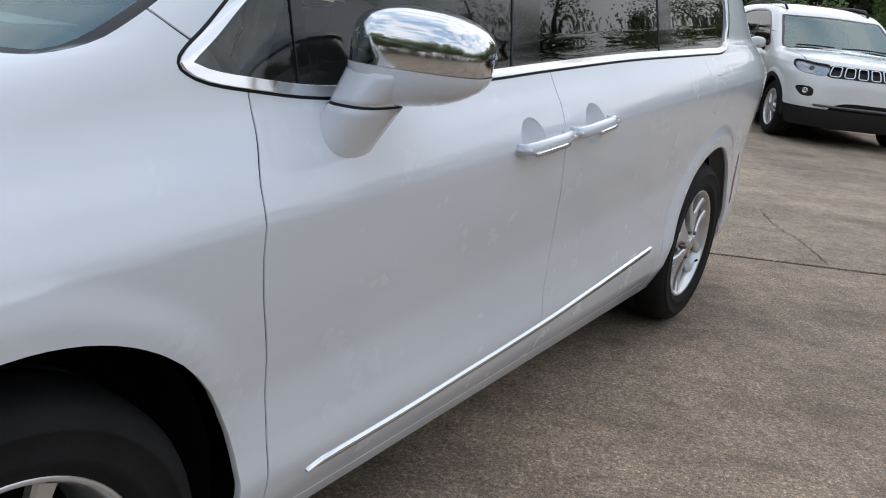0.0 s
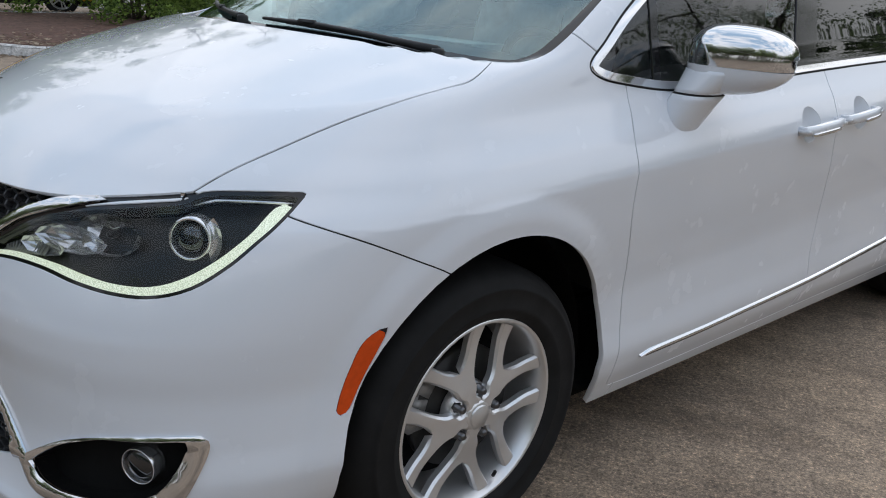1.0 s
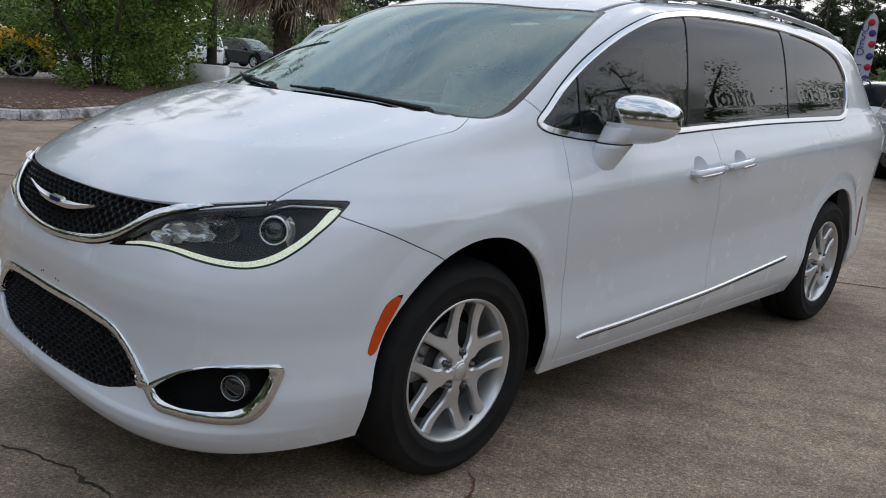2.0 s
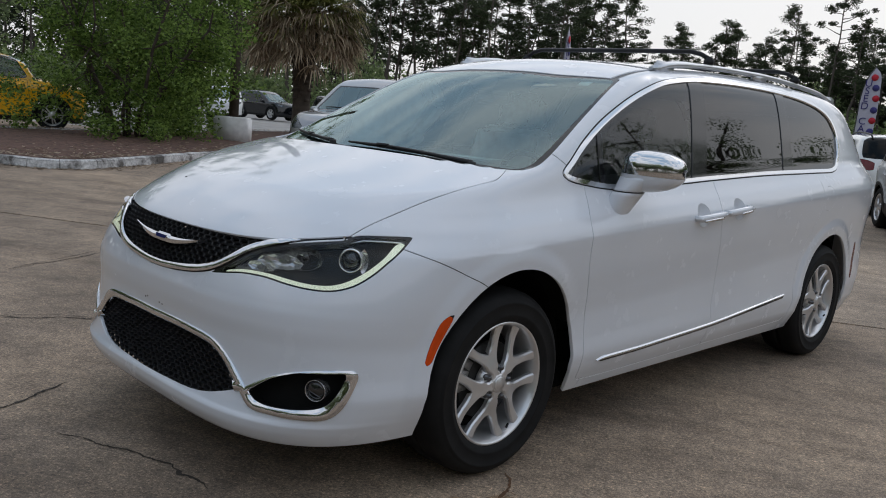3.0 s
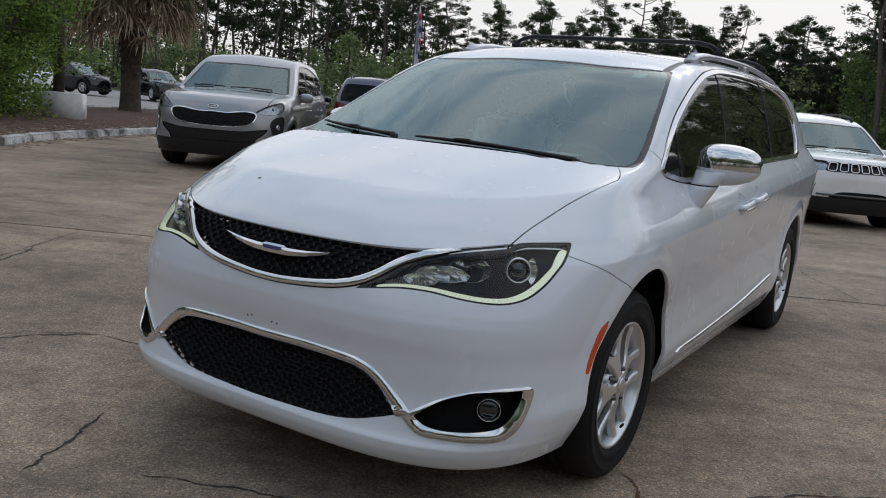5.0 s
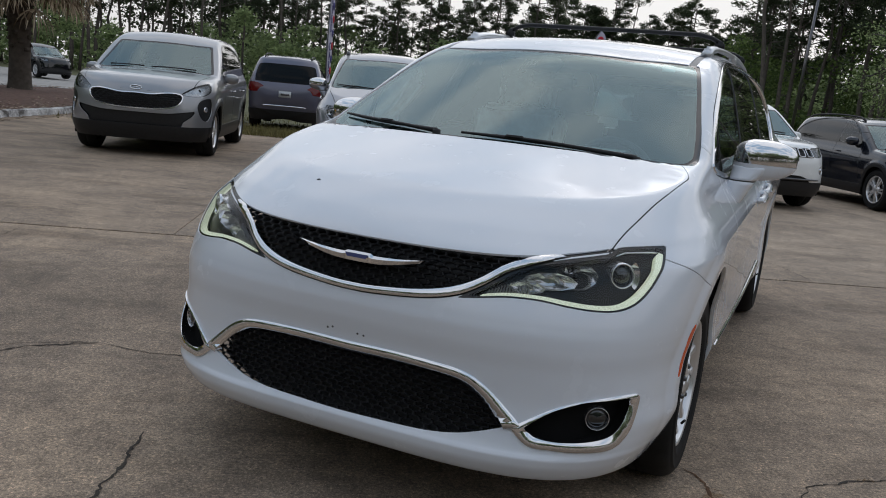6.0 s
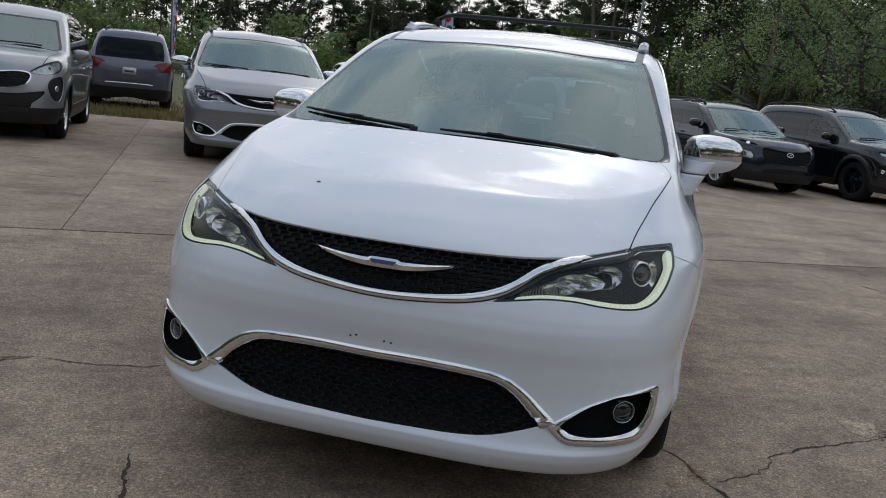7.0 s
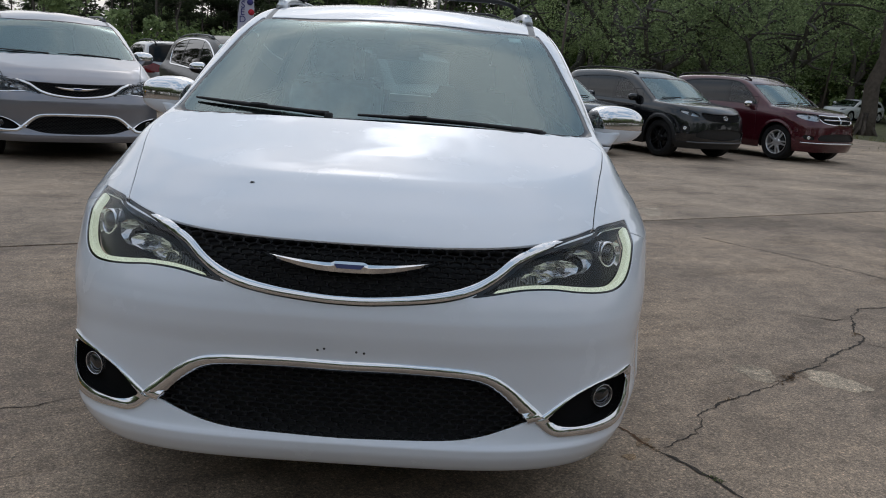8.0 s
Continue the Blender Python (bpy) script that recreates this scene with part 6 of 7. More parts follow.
build_car(far, DARK_RED, SUV, lamp=[(38, 0.90), (38, 1.0), (50, 1.02), (63, 1.01), (50, 0.90)], grille=None, rails=False, step=3.5)


# ---- trees ----
def leaf_material(name, dark, light, rough=0.6, through_light=0.5):
    m = Mat(name, dark, rough)
    geo = m.node("ShaderNodeNewGeometry")
    info = m.node("ShaderNodeObjectInfo")
    mixed = m.ramp(geo.outputs["Random Per Island"], [(0.0, dark), (0.6, tuple((a + b) / 2 for a, b in zip(dark, light))), (1.0, light)])
    shift = m.ramp(info.outputs["Random"], [(0.0, (0.8, 0.8, 0.8)), (1.0, (1.1, 1.1, 1.0))])
    m.color(m.mix(mixed, shift, 1.0, "MULTIPLY"))
    m.b.inputs["Specular IOR Level"].default_value = 0.25
    out = [n for n in m.t.nodes if n.type == "OUTPUT_MATERIAL"][0]
    thin = m.node("ShaderNodeBsdfTranslucent")
    both = m.node("ShaderNodeMixShader")
    both.inputs[0].default_value = through_light
    m.link(m.b.inputs["Base Color"].links[0].from_socket, thin.inputs["Color"])
    m.link(m.b.outputs["BSDF"], both.inputs[1])
    m.link(thin.outputs["BSDF"], both.inputs[2])
    m.link(both.outputs["Shader"], out.inputs["Surface"])
    return m.m


PINE_LEAF = leaf_material("pine_needles", (0.026, 0.036, 0.020), (0.085, 0.108, 0.052), through_light=0.3)
OAK_LEAF = leaf_material("oak_leaves", (0.13, 0.18, 0.085), (0.43, 0.52, 0.26), through_light=0.6)
SHRUB_LEAF = leaf_material("shrub_leaves", (0.050, 0.098, 0.020), (0.36, 0.52, 0.12), through_light=0.5)
PALM_GREEN = leaf_material("palm_green", (0.06, 0.08, 0.02), (0.34, 0.32, 0.09))
PALM_DEAD = leaf_material("palm_dead", (0.13, 0.085, 0.055), (0.60, 0.49, 0.39), 0.8)
BARK = plain("bark", (0.085, 0.068, 0.055), 0.95, vary=0.4, scale=7, bump=0.6)
PINE_BARK = plain("pine_bark", (0.095, 0.080, 0.068), 0.95, vary=0.35, scale=6, bump=0.5)
OAK_BARK = plain("oak_bark", (0.070, 0.064, 0.055), 0.95, vary=0.5, scale=11, bump=0.8)
GREY_BARK = plain("grey_bark", (0.15, 0.13, 0.115), 0.95, vary=0.4, scale=9, bump=0.6)
TREES = random.Random(7)


def leaf_cloud(centres, radii, count, size, rng, flat=0.75, quad=0.6):
    """Many small leaf sprays, each a bent pair of faces, round the given centres."""
    n = len(centres)
    pick = rng.integers(0, n, count)
    c, r = np.array(centres)[pick], np.array(radii)[pick]
    d = rng.normal(size=(count, 3))
    d /= np.linalg.norm(d, axis=1)[:, None]
    rad = rng.random(count) ** 0.45
    p = c + d * (r * rad)[:, None] * np.array([1, 1, flat])
    a = rng.normal(size=(count, 3))
    a[:, 2] *= 0.6
    a /= np.linalg.norm(a, axis=1)[:, None]
    b = np.cross(a, rng.normal(size=(count, 3)))
    b /= np.maximum(np.linalg.norm(b, axis=1), 1e-6)[:, None]
    nn = np.cross(a, b)
    s = size * (0.6 + 0.8 * rng.random(count))[:, None]
    w = s * quad * 0.5
    v = np.stack([p - a * s * 0.5, p + b * w + nn * w * 0.3, p + a * s * 0.5, p - b * w + nn * w * 0.3], 1).reshape(-1, 3)
    f = np.arange(count * 4).reshape(-1, 4)
    return v, f


def cloud_part(name, v, f, material, parent, label=""):
    me = bpy.data.meshes.new(name)
    me.from_pydata(v.tolist(), [], f.tolist())
    me.materials.append(material)
    ob = new(name, me)
    ob.parent = parent
    return tagged(ob, label) if label else ob


def wobble(p0, p1, n, amount, rng):
    pts = []
    for i in range(n + 1):
        t = i / n
        q = Vector(p0).lerp(Vector(p1), t)
        k = amount * math.sin(math.pi * min(t * 1.1, 1.0)) if 0 < i else 0
        pts.append(q + Vector((rng.normal() * k, rng.normal() * k, rng.normal() * k * 0.4)))
    return pts


def make_pine(label, height, seed, spread=2.2, count=900, low=0.48):
    rng = np.random.default_rng(seed)
    t = empty("pine_tree", pose(0, 0, 0), label, "tree", "pines round the lot")
    lean = rng.normal() * 0.5
    bm = tube(wobble((0, 0, -0.2), (lean, rng.normal() * 0.4, height), 8, 0.10, rng), [0.15 * (1 - 0.105 * i) + 0.02 for i in range(9)], 8)
    centres, radii = [], []
    for i in range(17):
        u = (i / 16) ** 0.85
        z = height * (low + (1.0 - low) * u)
        a = rng.random() * 6.28
        full = math.sin(math.pi * (0.22 + 0.70 * u))
        reach = spread * (0.25 + 0.85 * rng.random()) * full
        tip = (lean * z / height + reach * math.cos(a), reach * math.sin(a), z + (0.05 + 0.35 * rng.random()) * reach)
        tube(wobble((lean * z / height, 0, z - 0.15), tip, 4, 0.12, rng), [0.055, 0.045, 0.035, 0.025, 0.012], 5, bm)
        for k in (0.6, 0.82, 1.0):
            if rng.random() < 0.16:
                continue
            q = Vector((lean * z / height, 0, z)).lerp(Vector(tip), k)
            centres.append(tuple(q + Vector((rng.normal() * 0.25, rng.normal() * 0.25, 0.15))))
            radii.append(0.35 + 0.65 * rng.random() ** 1.5)
    for i in range(5):
        z, a = height * (0.25 + (low - 0.25) * rng.random()), rng.random() * 6.28
        tube(wobble((lean * z / height, 0, z), (lean * z / height + 0.9 * math.cos(a), 0.9 * math.sin(a), z + 0.1), 3, 0.08, rng), [0.03, 0.022, 0.015, 0.006], 4, bm)
    part("trunk", bm, PINE_BARK, t)
    v, f = leaf_cloud(centres, radii, count, 0.26, rng, 0.6, 0.34)
    cloud_part("crown", v, f, PINE_LEAF, t)
    return t


def make_oak(label, height, seed, spread=5.0, count=3600, girth=0.45, size=0.30, fork=0.24, wander=0.35, bark=None):
    rng = np.random.default_rng(seed)
    t = empty("oak_tree", pose(0, 0, 0), label, "tree", "oaks beyond the lot")
    top = height * fork
    bm = tube(wobble((0, 0, -0.2), (0.2, 0.1, top), 6, 0.08, rng), [girth * 1.35, girth * 1.05, girth * 0.95, girth * 0.88, girth * 0.84, girth * 0.80, girth * 0.78], 14)
    for i in range(6):
        a = 2 * math.pi * i / 6 + rng.random() * 0.6
        tube([(girth * 0.75 * math.cos(a), girth * 0.75 * math.sin(a), 0.9), (girth * 1.1 * math.cos(a), girth * 1.1 * math.sin(a), 0.25), (girth * 1.9 * math.cos(a), girth * 1.9 * math.sin(a), -0.08)], [girth * 0.22, girth * 0.30, girth * 0.16], 6, bm)
    centres, radii = [], []
    for i in range(8):
        a = 2 * math.pi * i / 8 + rng.random() * 0.5
        reach = spread * (0.55 + 0.45 * rng.random())
        rise = height * (max(0.36, fork + 0.08) + (0.91 - max(0.36, fork + 0.08)) * rng.random())
        pts = wobble((0.2, 0.1, top - 0.2), (reach * math.cos(a), reach * math.sin(a), rise), 6, wander, rng)
        tube(pts, [girth * (0.58 if i % 3 else 0.7) * (1 - 0.135 * k) for k in range(7)], 8, bm)
        for k in range(2, 7):
            for _ in range(2):
                e = pts[k] + Vector((rng.normal() * 1.1, rng.normal() * 1.1, rng.normal() * 0.8 + 0.25))
                tube([pts[k], (pts[k] + e) / 2 + Vector((rng.normal() * 0.1, rng.normal() * 0.1, 0.1)), e], [0.07, 0.05, 0.02], 5, bm)
                centres.append(tuple(e))
                radii.append(0.6 + 0.8 * rng.random())
    for i in range(16):
        a, r = rng.random() * 6.28, spread * 0.85 * rng.random() ** 0.5
        centres.append((r * math.cos(a), r * math.sin(a), height * (0.66 + 0.28 * rng.random()) * (1 - 0.2 * r / spread)))
        radii.append(0.8 + 0.7 * rng.random())
    part("trunk", bm, bark or GREY_BARK, t)
    v, f = leaf_cloud(centres, radii, count, size, rng, 0.75, 0.55)
    cloud_part("crown", v, f, OAK_LEAF, t)
    return t


def make_shrub(label, height, spread, seed, count, size, leaf, stems=9, name="shrub"):
    rng = np.random.default_rng(seed)
    t = empty(name, pose(0, 0, 0), label, "shrub")
    bm = bmesh.new()
    centres, radii = [], []
    for i in range(stems):
        a = 2 * math.pi * i / stems + rng.random() * 0.6
        reach = spread * (0.3 + 0.7 * rng.random())
        pts = wobble((0.25 * math.cos(a), 0.25 * math.sin(a), -0.1), (reach * math.cos(a), reach * math.sin(a), height * (0.55 + 0.42 * rng.random())), 6, 0.15, rng)
        tube(pts, [0.05 * (1 - 0.13 * k) for k in range(7)], 6, bm)
        for k in range(2, 7):
            for _ in range(3):
                e = pts[k] + Vector((rng.normal() * 0.5, rng.normal() * 0.5, rng.normal() * 0.4))
                tube([pts[k], e], [0.02, 0.008], 4, bm)
                centres.append(tuple(e))
                radii.append(0.24 + 0.30 * rng.random())
    for i in range(70):
        a, r = rng.random() * 6.28, spread * (0.2 + 0.75 * rng.random())
        centres.append((r * math.cos(a), r * math.sin(a), height * (0.03 + 0.5 * rng.random() ** 1.6)))
        radii.append(0.35 + 0.3 * rng.random())
    part("stem", bm, BARK, t)
    v, f = leaf_cloud(centres, radii, count, size, rng, 0.8, 0.55)
    v[:, 2] = np.maximum(v[:, 2], 0.05)
    cloud_part("leaves", v, f, leaf, t)
    return t


def make_palm(label, seed=3):
    rng = np.random.default_rng(seed)
    t = empty("palm_tree", pose(0, 0, 0), label, "tree")
    prof = [(0.36, -0.1), (0.31, 0.2), (0.28, 0.8), (0.28, 1.6), (0.32, 2.2), (0.38, 2.8), (0.36, 3.6), (0.2, 4.1)]
    bm = bmesh.new()
    lathe([(r, z) for r, z in prof], 16, pose(0, 0, 0, 0, -90, 0), bm)
    for i in range(60):
        z = 1.2 + 2.7 * (i / 60)
        a = i * 2.4
        r = 0.28 + 0.08 * min(1, max(0, z - 1.6))
        box((0.16, 0.05, 0.12), pose(r * math.cos(a), r * math.sin(a), z, 0, 0, math.degrees(a) + 90) @ pose(0, 0, 0, -22, 0, 0), 0.0, bm)
    part("trunk", bm, BARK, t, "shaggy fibrous trunk")
    for name, count, lo, hi, mat, label2 in (("dead_fronds", 120, -25, 35, PALM_DEAD, "hanging dry brown fronds"), ("green_fronds", 130, -15, 80, PALM_GREEN, "green fan fronds")):
        dead = name == "dead_fronds"
        vs, fs = [], []
        for i in range(count):
            a = rng.random() * 6.28
            u = rng.random()
            el = radians(lo + (hi - lo) * rng.random())
            root = Vector((0.3 * math.cos(a), 0.3 * math.sin(a), 2.75 + 1.2 * u if dead else 3.5 + 0.7 * u))
            out = Vector((math.cos(a), math.sin(a), 0))
            way = out * math.cos(el) + Vector((0, 0, math.sin(el)))
            hub = root + way * (0.75 + 0.5 * rng.random())
            side = out.cross(Vector((0, 0, 1)))
            k = len(vs)
            w = side * 0.014
            vs += [root - w, root + w, hub + w, hub - w]
            fs.append((k, k + 1, k + 2, k + 3))
            drop = (0.62 if dead else 0.26)
            for j in range(17):
                t2 = (j / 8 - 1) * 1.5 + rng.normal() * 0.06
                fan = (way * math.cos(t2) + side * math.sin(t2)).normalized()
                ln = (1.05 - 0.2 * abs(t2) / 1.5) * (0.8 + 0.35 * rng.random())
                p, d = hub, fan
                half = fan.cross(Vector((0.3, 0.2, 1))).normalized() * (0.020 + 0.012 * rng.random())
                for q in range(3):
                    d = (d + Vector((0, 0, -drop * (0.5 + 0.5 * q))) + Vector((rng.normal(), rng.normal(), 0)) * 0.06).normalized()
                    e2 = p + d * ln / 3
                    k = len(vs)
                    wa, wb = half * (0.7, 1.0, 0.7)[q], half * (1.0, 0.7, 0.1)[q]
                    vs += [p - wa, p + wa, e2 + wb, e2 - wb]
                    fs.append((k, k + 1, k + 2, k + 3))
                    p = e2
        cloud_part(name, np.array([tuple(p) for p in vs]), np.array(fs), mat, t, label2)
    return t


def strewn(source, spots, lo=0.85, hi=1.2, rng=TREES):
    """Copies of the source things at the spots, each turned and sized a little otherwise."""
    for i, (x, y) in enumerate(spots):
        s = lo + (hi - lo) * rng.random()
        m = pose(x, y, 0, 0, 0, rng.uniform(0, 360))
        src = source[i % len(source)]
        c = copy_thing(src, m)
        c.scale = (s * rng.uniform(0.9, 1.1), s * rng.uniform(0.9, 1.1), s)


# pines along the far edge: tall to the left, lower and rounder towards the middle, tall again to the right
pines = [make_pine("tall slender pine with a sparse dark crown", 12.5 + k, 10 + k, 2.6 + 0.3 * k, 3800, 0.40 + 0.05 * k) for k in range(5)]
for k, p in enumerate(pines):
    a = radians(-64 + 7 * k)
    p.matrix_basis = pose(95 * math.sin(a), 92 * math.cos(a), 0)
round_pines = [make_pine("low round-headed pine with a dense dark crown", 11.0 + k, 20 + k, 4.2, 7500, 0.30) for k in range(2)]
for k, p in enumerate(round_pines):
    a = radians(-15 + 6 * k)
    p.matrix_basis = pose(90 * math.sin(a), 90 * math.cos(a), 0)


def belt(count, a0, a1, r0, r1):
    spots = []
    for i in range(count):
        a, r = radians(a0 + (a1 - a0) * (i + TREES.random()) / count), TREES.uniform(r0, r1)
        spots.append((r * math.sin(a), r * math.cos(a)))
    return spots


strewn(pines, belt(95, -80, -34, 80, 112), 0.80, 1.22)
strewn(pines, belt(40, -36, -17, 82, 110), 0.50, 0.92)
strewn(round_pines, belt(44, -21, -2, 84, 108), 0.66, 0.92)
strewn(pines, belt(22, -20, -2, 84, 110), 0.60, 0.95)
strewn(pines, belt(32, -5, 11, 58, 84), 0.90, 1.25)
strewn(pines, belt(14, 11, 40, 66, 88), 0.95, 1.30)
strewn(round_pines, belt(12, 6, 40, 56, 72), 0.9, 1.25)

# live oaks to the right
oaks = [make_oak("live oak with low dark wandering limbs and fine leaves", 10.5 + k, 30 + k, 6.0, 16500, girth=0.30, size=0.135, fork=0.10 + 0.04 * k, wander=0.55, bark=OAK_BARK) for k in range(3)]
for o, (x, y, turn) in zip(oaks, ((14.9, 36.8, 40), (9.6, 36.5, 200), (12.0, 47.0, 300))):
    o.matrix_basis = pose(x, y, 0, 0, 0, turn)
tall_oak = make_oak("thick straight-trunked oak on the verge", 13.0, 37, 5.0, 14000, girth=0.315, size=0.135, fork=0.50, bark=BARK)
tall_oak.matrix_basis = pose(18.05, 32.5, -0.05, 0, 3, 0)
strewn(oaks, [(34.0, 46.0), (27.0, 60.0), (38.0, 36.0), (34.0, 58.0)], 0.9, 1.2)
strewn(oaks, [(27.5, 34.0), (6.6, 43.0), (31.0, 30.0), (17.0, 49.0)], 0.85, 1.0)

# oaks behind the live oaks, and belts on the other sides of the lot
wood_oaks = [make_oak("spreading live oak with grey limbs and dark leaves", 12 + k, 30 + k, 6.0, 9500, girth=0.42, size=0.29) for k in range(3)]
for o, (x, y) in zip(wood_oaks, ((24.0, 66.0), (13.5, 62.0), (36.0, 68.0))):
    o.matrix_basis = pose(x, y, 0, 0, 0, x * 20)
strewn(wood_oaks, belt(9, 7, 40, 60, 72), 0.65, 0.9)
# unseen belts added: far on the open side, near the nose to darken it
strewn(wood_oaks, belt(16, 44, 118, 44, 58), 0.85, 1.1)
strewn(wood_oaks, belt(26, 118, 244, 30, 41), 0.95, 1.3)
strewn(wood_oaks, belt(12, 244, 282, 34, 50), 1.0, 1.3)

# undergrowth below the pines
rng = np.random.default_rng(5)
cs, rs = [], []
for i in range(700):
    a = radians(-80 + 128 * rng.random())
    r = rng.uniform(76, 118)
    h = rng.uniform(0.3, 3.6) + (3.2 if rng.random() < 0.25 else 0)
    cs.append((r * math.sin(a), r * math.cos(a), h))
    rs.append(rng.uniform(1.0, 2.4))
v, f = leaf_cloud(cs, rs, 110000, 0.48, rng, 0.8, 0.6)
v[:, 2] = np.maximum(v[:, 2], -0.05)
under = cloud_part("undergrowth", v, f, OAK_LEAF, None)
tagged(under, "dense dark undergrowth below the pines", "undergrowth", kind="stuff")
cs, rs = [], []
for i in range(620):
    a = radians(-35 + 95 * rng.random() if i < 340 else -6 + 50 * rng.random())
    r = rng.uniform(62, 74) if i < 340 else rng.uniform(66, 84)
    cs.append((r * math.sin(a), r * math.cos(a), rng.uniform(0.4, 2.2) + (3.0 * rng.random() if a > 0.12 else 0) + (7.5 * rng.random() ** 1.3 if i >= 340 else 0)))
    rs.append(rng.uniform(0.9, 1.8))
v, f = leaf_cloud(cs, rs, 88000, 0.32, rng, 0.8, 0.6)
v[:, 2] = np.maximum(v[:, 2], -0.05)
hedge = cloud_part("hedgerow", v, f, leaf_material("scrub_leaves", (0.06, 0.10, 0.03), (0.21, 0.29, 0.09)), None)
tagged(hedge, "lighter green scrub along the lot edge", "scrub", kind="stuff")

cs, rs = [], []
for i in range(1700):
    a = radians(-80 + 160 * rng.random() if i < 900 else -8 + 53 * rng.random())
    r = rng.uniform(116, 132)
    cs.append((r * math.sin(a), r * math.cos(a), (9.0 if -0.65 < a < 0.0 else 12.0 if a < 0 else 15.0) * rng.random()))
    rs.append(rng.uniform(1.4, 3.0))
v, f = leaf_cloud(cs, rs, 190000, 0.62, rng, 0.8, 0.6)
v[:, 2] = np.maximum(v[:, 2], -0.05)
# unseen leaf band added round the other sides; fills sky gaps mirrored in doors
side_cs, side_rs = [], []
for i in range(420):
    a, r = radians(46 + 236 * rng.random()), rng.uniform(60, 70)
    side_cs.append((r * math.sin(a), r * math.cos(a), 6.5 * rng.random()))
    side_rs.append(rng.uniform(1.2, 2.4))
sv, sf = leaf_cloud(side_cs, side_rs, 42000, 0.62, rng, 0.8, 0.6)
sv[:, 2] = np.maximum(sv[:, 2], -0.05)
v, f = np.vstack([v, sv]), np.vstack([f, sf + len(v)])
back_woods = cloud_part("far_woods", v, f, PINE_LEAF, None)
tagged(back_woods, "dark dense woods behind the pines, with an unseen band round the other sides", "woods", kind="stuff")

# planting bed: shrubs and palm
shrub = make_shrub("large leafy green shrub spreading to the ground", 6.8, 3.0, 41, 46000, 0.088, SHRUB_LEAF, 13)
shrub.matrix_basis = pose(-17.0, 6.8, 0.12)
small = make_shrub("green shrub at the end of the planting bed", 4.4, 1.8, 43, 8000, 0.15, SHRUB_LEAF, 8)
small.matrix_basis = pose(-20.9, 10.1, 0.12)
palm = make_palm("cabbage palm with a skirt of dry hanging fronds")
palm.matrix_basis = pose(-22.4, 15.6, 0.1) @ Matrix.Diagonal((1.14, 1.14, 1.06, 1))
pole = empty("utility_pole", pose(-20.3, 11.6, 0), "weathered brown wooden utility pole", "pole")
part("shaft", tube([(0, 0, -0.1), (0, 0, 4), (0.02, 0, 9)], [0.15, 0.14, 0.11], 12), BARK, pole)
p = empty("light_pole", pose(-0.5, 36.0, 0, 0, 2, 0), "thin dark lot light pole", "pole")
part("shaft", tube([(0, 0, -0.1), (0, 0, 7.5)], [0.075, 0.05], 8), NUT, p)
part("lamp_head", box((0.5, 0.2, 0.1), pose(0.2, 0, 7.5), 0.03), NUT, p)
for x, y, tilt, high in ((18.0, 36.9, 4, 5.6), (4.3, 28.6, 3, 4.9)):
    p = empty("wooden_pole", pose(x, y, 0, 0, tilt, 0), "thin dark leaning wooden pole", "pole", "wooden poles")
    part("shaft", tube([(0, 0, -0.1), (0.02, 0, high * 0.5), (0, 0, high)], [0.055, 0.048, 0.04], 10), BARK, p)
    part("cap", tube([(0, 0, high), (0, 0, high + 0.03)], [0.046, 0.03], 10), NUT, p)


# ---- the lot ----
def concrete(name, base, stain):
    m = Mat(name, base, 0.85)
    fine = m.noise(70.0, 4.0, 0.8)
    patch = m.noise(14.0, 5.0, 0.7)
    mid = m.noise(2.6, 7.0, 0.65)
    big = m.noise(0.42, 5.0, 0.6)
    grit = m.noise(165.0, 3.0, 0.75)
    info = m.node("ShaderNodeObjectInfo")
    streak = m.noise(1.1, 6.0, 0.62, stretch=(0.55, 1.6, 1.0))
    col = m.ramp(mid, [(0.34, tuple((2 * p + q) / 3 for p, q in zip(stain, base))), (0.5, base), (0.66, tuple(min(1, v * 1.2) for v in base))])
    col = m.mix(col, m.ramp(big, [(0.34, (0.66, 0.65, 0.64)), (0.5, (0.96, 0.96, 0.96)), (0.64, (1.17, 1.15, 1.11))]), 1.0, "MULTIPLY")
    col = m.mix(col, m.ramp(streak, [(0.36, (0.70, 0.685, 0.66)), (0.46, (0.96, 0.96, 0.955)), (0.58, (1.04, 1.04, 1.03)), (0.70, (1.22, 1.2, 1.15))]), 1.0, "MULTIPLY")
    col = m.mix(col, m.ramp(fine, [(0.36, (0.45, 0.44, 0.43)), (0.46, (0.86, 0.86, 0.85)), (0.56, (1.12, 1.10, 1.08)), (0.63, (2.0, 1.92, 1.8))]), 1.0, "MULTIPLY")
    col = m.mix(col, m.ramp(grit, [(0.36, (0.50, 0.49, 0.48)), (0.45, (0.92, 0.92, 0.92)), (0.57, (1.04, 1.04, 1.03)), (0.66, (1.9, 1.85, 1.75))]), 1.0, "MULTIPLY")
    col = m.mix(col, m.ramp(patch, [(0.36, (0.76, 0.75, 0.74)), (0.5, (1.0, 1.0, 1.0)), (0.66, (1.24, 1.21, 1.16))]), 1.0, "MULTIPLY")
    col = m.mix(col, m.ramp(info.outputs["Random"], [(0.0, (0.92, 0.92, 0.92)), (1.0, (1.06, 1.05, 1.03))]), 1.0, "MULTIPLY")
    m.color(col)
    m.bump(fine, 0.5, 0.003)
    m.bump(grit, 0.6, 0.0015)
    m.bump(mid, 0.15, 0.01)
    m.rough(mid, 0.7, 0.95)
    return m.m


